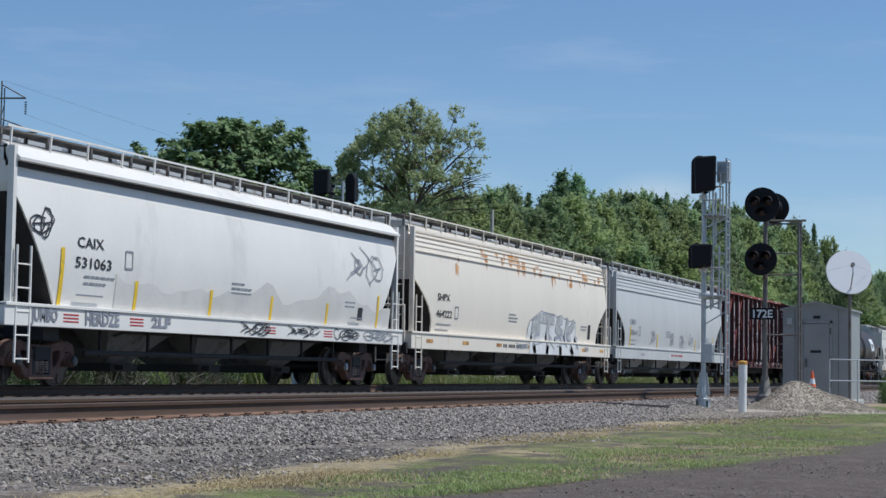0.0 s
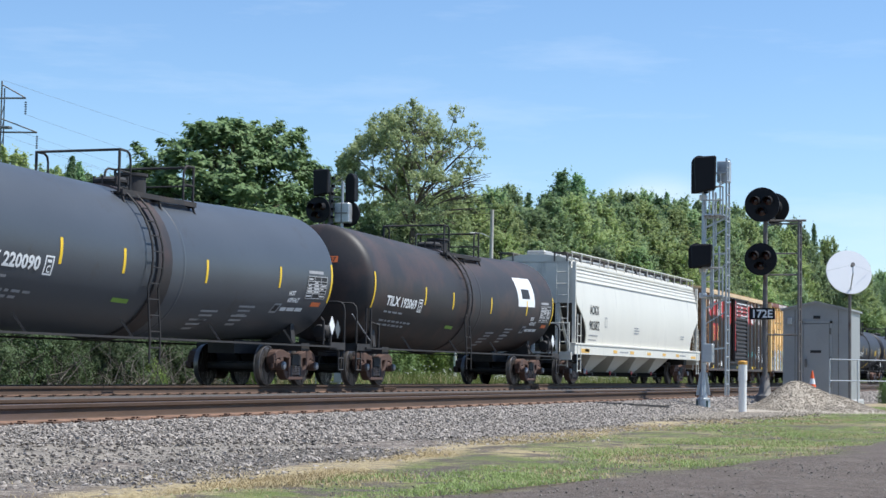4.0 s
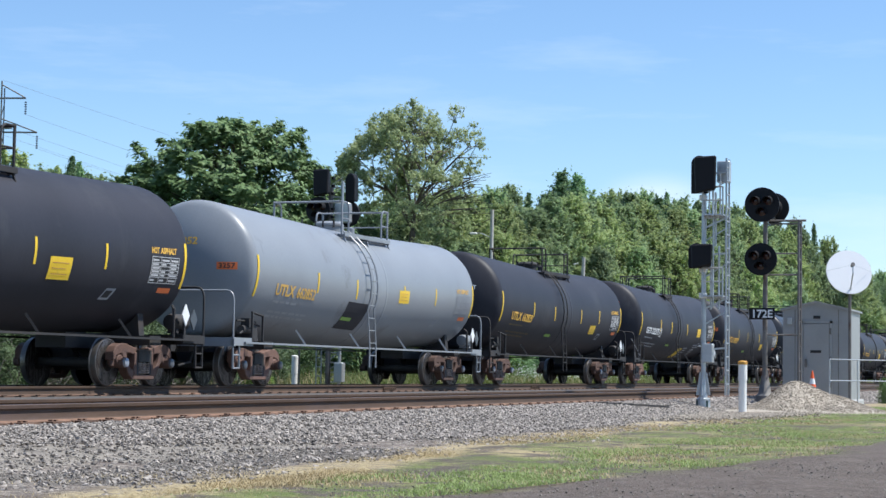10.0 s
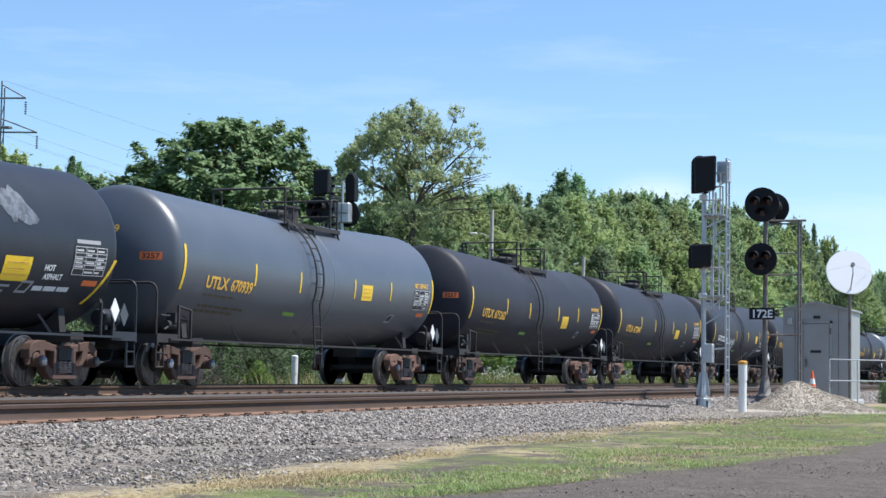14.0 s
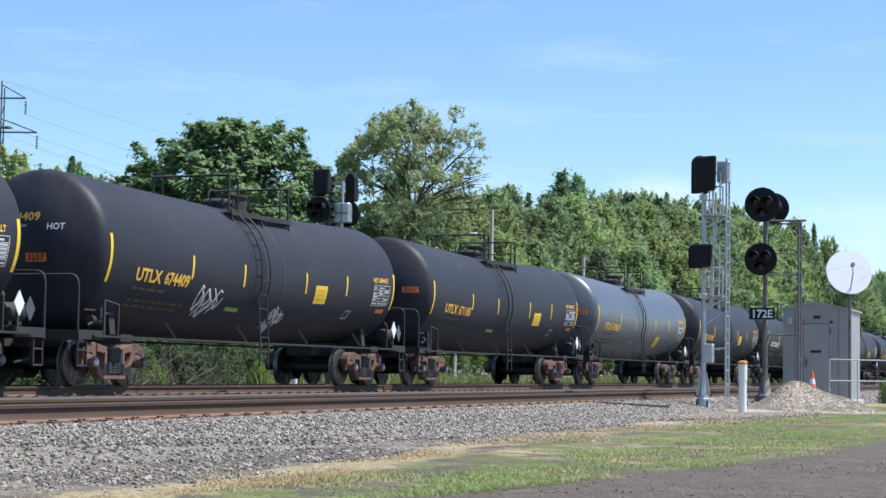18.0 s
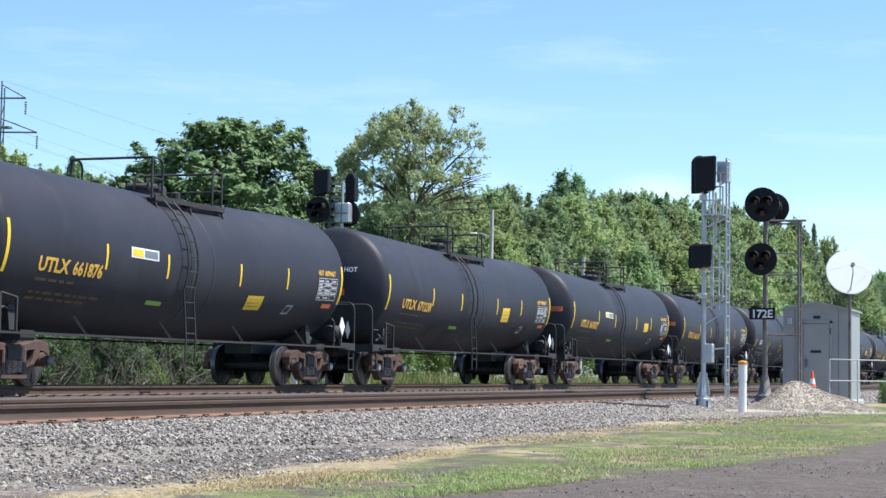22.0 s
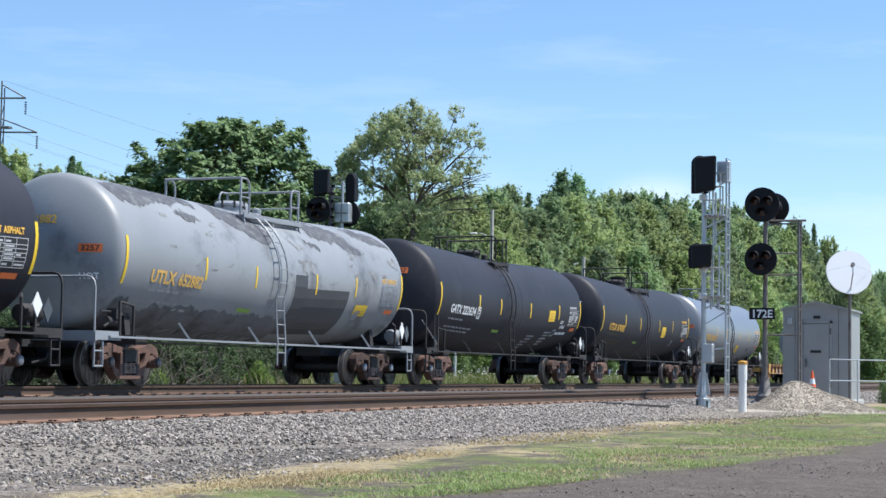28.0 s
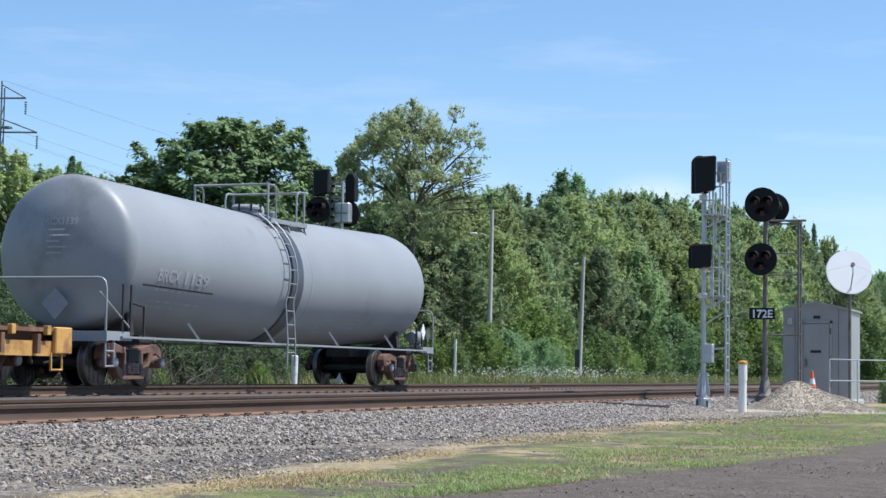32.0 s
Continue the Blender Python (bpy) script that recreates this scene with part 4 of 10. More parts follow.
def scrawl_lines(w, h, seed, strokes=16):
    """Loops, hooks and zigzags of a spray can inside a box w by h: a list of flat stroke polylines."""
    rr, out = random.Random(seed), []
    cells = max(4, strokes // 2)
    for k in range(cells):
        cw = w / cells * rr.uniform(1.5, 2.6)
        x, lo, hi = (w - cw) * k / max(1, cells - 1), h * rr.uniform(0.0, 0.4), h * rr.uniform(0.6, 1.0)
        kind, lean = rr.choice((0, 1, 1, 2, 4, 4)), rr.uniform(-0.35, 0.45) * cw

        def at_(u, v, x=x, cw=cw, lo=lo, hi=hi, lean=lean):
            return (x + u * cw + lean * v, lo + (hi - lo) * v)
        if kind == 0:     # a closed bubble with a bar across
            out.append([at_(0.5 + 0.45 * math.cos(6.283 * q / 12) * rr.uniform(0.85, 1.1), 0.5 + 0.5 * math.sin(6.283 * q / 12) * rr.uniform(0.85, 1.05)) for q in range(13)])
            out.append([at_(0.2, 0.45), at_(0.8, 0.55)])
        elif kind == 1:   # an S
            out.append([at_(0.5 + 0.4 * math.sin(4.7 - 5.6 * q / 10) * rr.uniform(0.9, 1.1), q / 10) for q in range(11)])
        elif kind == 2:   # a stem with a bowl
            out.append([at_(0.15, 0), at_(0.2, 0.5), at_(0.15, 1)])
            out.append([at_(0.15 + 0.6 * math.sin(3.14 * q / 8), 1 - 0.55 * q / 8) for q in range(9)])
            out.append([at_(0.2, 0.45), at_(0.85, -0.02)])
        elif kind == 3:   # an angular letter
            out.append([at_(0.0, 0), at_(0.45, 1), at_(0.9, 0.02)])
            out.append([at_(0.2, 0.4), at_(0.75, 0.45)])
        else:             # a hook that runs on into the next
            out.append([at_(0.9, 0.9), at_(0.45, 1.0), at_(0.1, 0.65), at_(0.1, 0.25), at_(0.5, 0.0), at_(0.95, 0.25), at_(1.15, 0.6)])
    return out


def ribbon(g, pts, width, at):
    """A flat stroke of paint through 2D points, put on a surface by the function at(x, z)."""
    for (x0, z0), (x1, z1) in zip(pts, pts[1:]):
        d = math.hypot(x1 - x0, z1 - z0) or 1e-6
        nx, nz = -(z1 - z0) / d * width / 2, (x1 - x0) / d * width / 2
        ex, ez = (x1 - x0) / d * width * 0.4, (z1 - z0) / d * width * 0.4
        g.add([at(x0 + nx - ex, z0 + nz - ez), at(x1 + nx + ex, z1 + nz + ez), at(x1 - nx + ex, z1 - nz + ez), at(x0 - nx - ex, z0 - nz - ez)], [(0, 1, 2, 3)])
    return g


def tag_scrawl(sh, x, z, w, h, seed):
    g = Geo()
    k = [0.007]

    def at(px, pz):
        k[0] += 0.00002
        return sh.on(x + px, z + pz, k[0])
    for line in scrawl_lines(w, h, seed, 20):
        ribbon(g, line, 0.034, at)
    return g.mesh("graffiti", "spray_white")


# ---- covered hoppers ----
def side_ladder(material, x, y, z0, z1, w=0.42, step=0.4, stile=0.034):
    g = Geo()
    for s in (-1, 1):
        g.beam((x + s * w / 2, y, z0), (x + s * w / 2, y, z1), stile, 0.03)
    z = z0 + 0.06
    while z < z1:
        g.cyl((x - w / 2, y, z), (x + w / 2, y, z), 0.016, 5)
        z += step
    return g.mesh("ladder", material, smooth=40)


def soft_stains(car, spots, at, material):
    """Rust stains that fade towards their rims, joined: (x, z, width, height) each, hanging below z."""
    v, f, s = [], [], []
    for i, (x, z, w, h) in enumerate(spots):
        o, rr = len(v), random.Random(i * 31 + int(x * 100))
        on = at(0.006 + 0.00012 * i)
        v.append(on(x, z - h * 0.4))
        s.append(1.0)
        for ring, q in ((0.5, 0.65), (1.0, 0.0)):
            for k in range(12):
                a = 6.283 * k / 12
                r = ring * rr.uniform(0.8, 1.15)
                v.append(on(x + w / 2 * r * math.cos(a), z - h * 0.4 + h * (0.4 if math.sin(a) > 0 else 0.6) * r * math.sin(a)))
                s.append(q)
        f += [(o, o + 1 + k, o + 1 + (k + 1) % 12) for k in range(12)]
        f += [(o + 1 + k, o + 13 + k, o + 13 + (k + 1) % 12, o + 1 + (k + 1) % 12) for k in range(12)]
    me = bpy.data.meshes.new("rust_stain")
    me.from_pydata(v, [], f)
    soft = me.attributes.new("soft", "FLOAT", "POINT")
    soft.data.foreach_set("value", s)
    me.materials.append(M[material])
    ob = part("rust_stain", me, car, None, "soft orange rust stains")
    ob["kind"] = "stuff"


def hopper(place, material, half, centre, label, bays, eave, mark, sill_mat, ribs=False, curve=0.16, colour="ink", bits=(), text=(-6.8, 2.49, 2.13, 0.29, 0.92, 1.25)):
    car = car_thing("covered_hopper", label, "hopper car", place)
    zs, w0 = 1.40, 1.50
    zk = 3.3 if material == "hop_white" else 2.8   # where the sloping ends begin

    def width(z):
        k = (z - zs) / (eave - zs)
        return w0 - 0.13 * k * k + curve * math.sin(math.pi * min(1, k * 1.05)) * 0.5 - (0.06 if k > 0.93 else 0)

    def reach(z):
        if material == "hop_white":
            return half if z > zk else half - (zk - z) / (zk - zs) * 1.35
        return half if z > zk else half - 1.35 * math.sin(min(1.0, 1.2 * (zk - z) / (zk - zs)) * 1.5708)
    g = Geo()
    rows = sorted({zs, 1.58, 1.92, 2.28, 2.62, 1.75, 2.1, 2.45, zk, 3.05, 3.5, 3.7, 3.9, eave - 0.12, eave})
    xs = [k / 6 for k in range(-6, 7)]
    for side in (-1, 1):
        vs = [(reach(z) * k, side * width(z), z) for z in rows for k in xs]
        n = len(xs)
        g.add(vs, [(i * n + j, i * n + j + 1, (i + 1) * n + j + 1, (i + 1) * n + j) for i in range(len(rows) - 1) for j in range(n - 1)])
    for side in (-1, 1):
        vs = [(side * reach(z), s * width(z), z) for z in rows for s in (-1, 1)]
        g.add(vs, [(2 * i, 2 * i + 1, 2 * i + 3, 2 * i + 2) for i in range(len(rows) - 1)])
    vs = [(side * reach(zs), s * width(zs), zs) for side in (-1, 1) for s in (-1, 1)]
    g.add(vs, [(0, 1, 3, 2)])
    part("body", g.mesh("body", material, smooth=40), car)
    for side in (-1, 1):   # the sheet below each sloping end, black in place of shade
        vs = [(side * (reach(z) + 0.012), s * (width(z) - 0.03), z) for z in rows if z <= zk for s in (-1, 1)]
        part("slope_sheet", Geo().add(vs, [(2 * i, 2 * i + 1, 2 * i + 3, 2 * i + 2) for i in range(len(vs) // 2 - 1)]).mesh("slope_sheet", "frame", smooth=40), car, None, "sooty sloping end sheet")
    # roof: a shallow arch with hatches, running boards and their edge railing
    g = Geo()
    we = width(eave)
    arch = [(-we - 0.03, eave - 0.02), (-we - 0.03, eave + 0.03), (-1.0, eave + 0.17), (-0.5, eave + 0.25), (0, eave + 0.27), (0.5, eave + 0.25), (1.0, eave + 0.17), (we + 0.03, eave + 0.03), (we + 0.03, eave - 0.02)]
    g.prism(arch, 0, -half, half)
    part("roof", g.mesh("roof", material, smooth=30), car)
    for x in (-1, 1):
        g = Geo()
        y = x * 0.98
        g.box(-half - 0.25, y - 0.25, eave + 0.30, half + 0.25, y + 0.25, eave + 0.325)
        for k in range(13):
            xx = -half + 2 * half * k / 12
            g.box(xx - 0.03, y - 0.25, eave + 0.02, xx + 0.03, y - 0.2, eave + 0.31)
            g.box(xx - 0.03, y + 0.2, eave + 0.02, xx + 0.03, y + 0.25, eave + 0.31)
        part("running_board", g.mesh("running_board", "mast"), car)
    g = Geo()
    lip = 0.25 if material == "hop_white" else 0.10
    wl2 = width(eave - lip - 0.03) + (0.19 if lip > 0.2 else 0.03)
    g.prism([(-wl2, eave - lip), (-wl2 - 0.005, eave - lip + 0.05), (-we - 0.03, eave + 0.03), (-we + 0.03, eave + 0.02), (-we + 0.03, eave - lip)], 0, -half, half)
    part("eave_rail", g.mesh("eave_rail", material), car)
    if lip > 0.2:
        # a black strip stands in for the shade under the eave
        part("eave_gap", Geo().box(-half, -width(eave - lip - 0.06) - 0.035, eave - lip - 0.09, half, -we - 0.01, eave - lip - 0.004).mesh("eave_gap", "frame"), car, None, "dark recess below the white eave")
    n_hatch = 10
    hatch = Geo().box(-0.72, -0.34, eave + 0.24, 0.72, 0.34, eave + 0.42).mesh("hatch", "roof_grey", bevel=0.04)
    for k in range(n_hatch):
        part("hatch", hatch, car, put(-half + (k + 0.5) * 2 * half / n_hatch))
    g = Geo()
    n = int(2 * half / 1.18)
    for k in range(n + 1):
        x = -half + 0.1 + (2 * half - 0.2) * k / n
        g.beam((x, -we - 0.03, eave - 0.02), (x, -1.36, eave + 0.33), 0.035, 0.03)
    g.beam((-half, -1.34, eave + 0.35), (half, -1.34, eave + 0.35), 0.03, 0.035)
    part("edge_railing", g.mesh("edge_railing", sill_mat), car)
    # side sills
    for s in (-1, 1):
        g = Geo()
        y0, y1 = sorted((s * (w0 + 0.10), s * (w0 - 0.12)))
        g.box(-half - 0.30, y0, 0.97 if material in ("hop_cream", "hop_grey") else 1.04, half + 0.30, y1, zs + 0.005)
        g.box(-half - 0.30, min(y0, s * (w0 + 0.13)), zs - 0.03, half + 0.30, max(y1, s * (w0 + 0.13)), zs + 0.03)
        part("side_sill", g.mesh("side_sill", sill_mat, bevel=0.008), car)
    # ends: corner posts, slope-sheet braces, platform, ladders
    for s in (-1, 1):
        for sy in (-1, 1):
            g = Geo()
            g.box(s * (half + 0.02) - 0.05, sy * (w0 - 0.02) - 0.06, zs, s * (half + 0.02) + 0.05, sy * (w0 - 0.02) + 0.06, eave)
            part("corner_post", g.mesh("corner_post", sill_mat), car)
            part("ladder", side_ladder(sill_mat, s * (half - 0.22), sy * (w0 + 0.1), 0.42, 2.4 if sy < 0 else 4.2), car)
            part("end_ladder", side_ladder(sill_mat, 0, 0, 0.6, eave, 0.42), car, put(s * (half + 0.22), sy * 1.1, 0, 90))
        g = Geo()
        g.box(s * (half + 0.3) - 0.14, -w0, 1.0, s * (half + 0.3) + 0.14, w0, 1.12)
        g.box(s * (half + 0.36) - 0.05, -w0, 0.84, s * (half + 0.36) + 0.05, w0, 1.0)
        for y in (-0.9, 0, 0.9):
            g.beam((s * (half - 1.25), y, 1.3), (s * (half - 0.05), y, 2.7), 0.07, 0.12)
            g.box(s * (half - 0.06) - 0.05, y - 0.05, 1.1, s * (half - 0.06) + 0.05, y + 0.05, eave - 0.1)
        part("end_frame", g.mesh("end_frame", "frame" if material != "hop_pale" else material), car)
        g = Geo().path([(s * (half + 0.34), -1.4, 1.1), (s * (half + 0.34), -1.4, 2.1), (s * (half + 0.34), 1.4, 2.1), (s * (half + 0.34), 1.4, 1.1)], 0.024)
        part("end_handrail", g.mesh("end_handrail", sill_mat), car)
    g = Geo()
    g.box(-half - 0.1, -0.33, 0.72, half + 0.1, 0.33, 1.05)
    for s in (-1, 1):
        g.box(s * centre - 0.25, -1.3, 0.82, s * centre + 0.25, 1.3, 1.1)
    part("centre_sill", g.mesh("centre_sill", "frame"), car)
    # discharge bays
    span = 2 * (centre - 1.75)
    for k in range(bays):
        xc = -span / 2 + span * (k + 0.5) / bays
        wb = span / bays / 2 - 0.06
        g = Geo()
        vs = [(xc + sx * wb, sy * 1.42, 1.42) for sx in (-1, 1) for sy in (-1, 1)] + [(xc + sx * 0.42, sy * 0.55, 0.42) for sx in (-1, 1) for sy in (-1, 1)]
        g.add(vs, [(0, 1, 5, 4), (2, 6, 7, 3), (0, 4, 6, 2), (1, 3, 7, 5), (4, 5, 7, 6)])
        part("discharge_bay", g.mesh("discharge_bay", "bay_grey" if material not in ("hop_pale", "hop_grey") else material), car)
        g = Geo().box(xc - 0.5, -0.72, 0.28, xc + 0.5, 0.72, 0.44)
        g.cyl((xc - 0.3, -0.9, 0.36), (xc - 0.3, 0.9, 0.36), 0.05, 8)
        part("outlet_gate", g.mesh("outlet_gate", "frame"), car)
        if material == "hop_pale":
            part("gate_tag", Geo().box(xc - 0.6, -0.76, 0.36, xc - 0.45, -0.73, 0.5).mesh("gate_tag", "red"), car)
    if bays < 4:
        g = Geo().path([(-span / 2 - 0.6, -1.25, 0.62), (span / 2 + 0.3, -1.25, 0.62)], 0.05, 8)
        g.path([(-span / 2 + 0.4, -1.3, 0.95), (-span / 2 + 0.9, -1.2, 1.02), (span / 2 - 0.6, -1.2, 1.02)], 0.03, 6)
        for k in range(7):
            x = -span / 2 + span * k / 6
            g.beam((x, -1.24, 1.1), (x, -1.24, 0.55), 0.05, 0.05)
        part("brake_pipe", g.mesh("brake_pipe", "frame", smooth=40), car)
    running_gear(car, centre, half + 0.62)

    # marks
    def at(off):
        return lambda x, z: (x, -(width(z) + off), z)
    if ribs:
        g = Geo()
        for z, d in ((eave - 0.20, 0.022), (eave - 0.34, 0.022), (eave - 0.47, 0.022), (eave - 0.62, 0.045)):
            g.box(-half + 0.02, -width(z) - d, z - 0.012, half - 0.02, -width(z) + 0.02, z + 0.014)
        part("side_bead", g.mesh("side_bead", material), car)
    lines = mark.split()
    if lines:
        x0, z0, z1, h, wid, wid2 = text
        for k, t in enumerate(lines):
            vs, fs = letters(t, h * 0.92, 0.012)
            w = max(p[0] for p in vs)
            wk = wid2 if k else wid
            z = z1 if k else z0
            part("writing", Geo().add([at(0.012)(x0 + p[0] / w * wk + (0 if k else 0.05), z + p[1]) for p in vs], fs).mesh("writing", colour), car)
    rr = random.Random(int(place) + 5)
    for z, x0, n in ((text[2] - 0.2, text[0] + 0.05, 7) if ribs else (1.98, -half + 2.2, 6), (text[2] - 0.36, text[0], 6) if ribs else (1.86, -half + 2.2, 5), (1.95, -half + 8, 5), (2.05, -half + 8, 5), (2.15, -half + 8, 4), (1.9, half - 3.4, 4), (2.0, half - 3.4, 4)):
        g, x = Geo(), x0
        for _ in range(n):
            d = rr.uniform(0.06, 0.18)
            ribbon(g, [(x, z), (x + d, z)], 0.035, at(0.012))
            x += d + 0.05
        part("print_line", g.mesh("print_line", "spray_grey"), car)
    g = Geo()
    x0, z0_ = (text[0] + text[5] + (0.75 if material == "hop_pale" else 0.25), text[2] + (0.15 if material == "hop_pale" else 0)) if ribs else (-half + 3.6, 2.2)
    ribbon(g, [(x0, z0_), (x0 + 0.26, z0_), (x0 + 0.26, z0_ + 0.32), (x0, z0_ + 0.32), (x0, z0_)], 0.03, at(0.012))
    part("stencil_box", g.mesh("stencil_box", "spray_grey"), car)
    for kind, x, z, w, h, c in bits:
        if kind == "bar":
            g = ribbon(Geo(), [(x + w / 2, z + h * q / 8) for q in range(9)], w, at(0.014))
        elif kind.startswith("word"):
            vs, fs = letters(kind.split(":")[1], h * 1.3, 0.04)
            wk = max(p[0] for p in vs)
            g = Geo().add([(x + p[0] / wk * w, -(w0 + 0.112), z + p[1]) for p in vs], fs)
        elif kind == "stain":
            rq = random.Random(place * 7 + x)
            soft_stains(car, [(x + rq.uniform(0, h), z + rq.uniform(-0.25, 0.12), rq.uniform(0.12, 0.6), rq.uniform(0.12, 0.5)) for _ in range(int(w))], at, c)
            continue
        elif kind == "piece":
            # one large lettered piece: white ground, dark rim, grey letters, running down over the sill
            top = [(0, 0.55), (0.03, 0.72), (0.25, 0.99), (0.27, 0.96), (0.5, 0.93), (0.55, 0.87), (0.61, 0.92), (0.7, 0.86), (0.83, 0.8), (0.85, 0.83), (0.95, 0.79), (0.955, 0.45), (1.0, 0.42)]

            def wall(off, x=x, z=z, w=w, h=h):
                return lambda u, v: (x + u * w, -(width(z + v * h) + off) if z + v * h > zs else -(w0 + 0.1 + off), z + v * h)
            g, vk = Geo(), (zs + 0.01 - z) / h
            for (u0, v0), (u1, v1) in zip(top, top[1:]):
                for k in range(5):
                    a, c_ = k / 5, (k + 1) / 5
                    g.add([wall(0.01)(u, vk + (v - vk) * q) for u, v, q in ((u0, v0, a), (u1, v1, a), (u1, v1, c_), (u0, v0, c_))], [(0, 1, 2, 3)])
                g.add([wall(0.01)(u, v) for u, v in ((u0, 0), (u1, 0), (u1, vk - 0.02), (u0, vk - 0.02))], [(0, 1, 2, 3)])
            strokes = [[(0.23, 0.8), (0.1, 0.66), (0.085, 0.3), (0.2, 0.36)], [(0.1, 0.5), (0.2, 0.56)], [(0.29, 0.81), (0.48, 0.8)], [(0.4, 0.8), (0.36, 0.3)], [(0.42, 0.34), (0.47, 0.26)],
                       [(0.64, 0.82), (0.575, 0.77), (0.555, 0.62), (0.655, 0.5), (0.65, 0.36), (0.55, 0.31)], [(0.77, 0.78), (0.725, 0.3)], [(0.9, 0.74), (0.79, 0.52), (0.85, 0.3)],
                       [(0.08, 0.17), (0.1, 0.02)], [(0.34, 0.17), (0.33, 0.02)], [(0.6, 0.17), (0.6, 0.02)], [(0.82, 0.17), (0.86, 0.02)], [(0.96, 0.38), (0.955, 0.24)]]
            for thick, m, off in ((0.34, "spray_grey", 0.014), (0.29, "spray_silver", 0.018)):
                o2 = Geo()
                for i, line in enumerate(strokes):
                    fine_ = [line[0]] + [(p[0] + (q[0] - p[0]) * k / 4, p[1] + (q[1] - p[1]) * k / 4) for p, q in zip(line, line[1:]) for k in (1, 2, 3, 4)]
                    f_ = wall(off + 0.0002 * i)
                    ribbon(o2, [(u * w, v * h) for u, v in fine_], thick if i < 8 else thick * 0.8, lambda p, q, f_=f_, w=w, h=h: f_(p / w, max(0.0, q / h)))
                part("graffiti_letters", o2.mesh("graffiti_letters", m), car)["kind"] = "stuff"
            o2 = Geo()
            ribbon(o2, [(0, 0)] + [(u * w, v * h) for u, v in top] + [(w, 0)], 0.035, lambda p, q, w=w, h=h: wall(0.013)(p / w, max(0.0, q / h)))
            part("graffiti_outline", o2.mesh("graffiti_outline", "spray_grey"), car)
        elif kind == "grime":
            # wavy dirt sheet, made taller to carry the lower side's shade too
            g, rr2 = Geo(), random.Random(int(place))
            n2 = int(w / 0.3)
            hs = [h * (0.55 + 0.3 * noise.noise((k * 0.35, place, 2.0)) + 0.45 * noise.noise((k * 0.11, place, 5.0))) for k in range(n2 + 1)]
            vs = [at(0.008)(x + w * k / n2, z + j * hs[k] / 4) for k in range(n2 + 1) for j in range(5)]
            g.add(vs, [(k * 5 + j, k * 5 + 5 + j, k * 5 + 6 + j, k * 5 + 1 + j) for k in range(n2) for j in range(4)])
        elif kind == "sill":
            g = Geo().box(x, -w0 - 0.106, z, x + w, -w0 - 0.09, z + h)
        else:
            g, tick = Geo(), [0.012]

            def on(px, pz, x=x, z=z, tick=tick):
                tick[0] += 0.00003
                return (x + px, -(width(max(zs, z + pz)) + tick[0]) if z > zs - 0.02 else -(w0 + 0.1 + tick[0]), z + pz)
            for line in scrawl_lines(w, h, int(abs(x) * 10 + place), 14 if w > 1 else 9):
                ribbon(g, line, 0.032 if h > 0.6 else 0.024, on)
        part({"bar": "stripe", "word": "writing", "sill": "sill_mark", "grime": "grime_layer"}.get(kind.split(":")[0], "graffiti"), g.mesh("mark", c), car)["kind"] = "stuff"
    return car


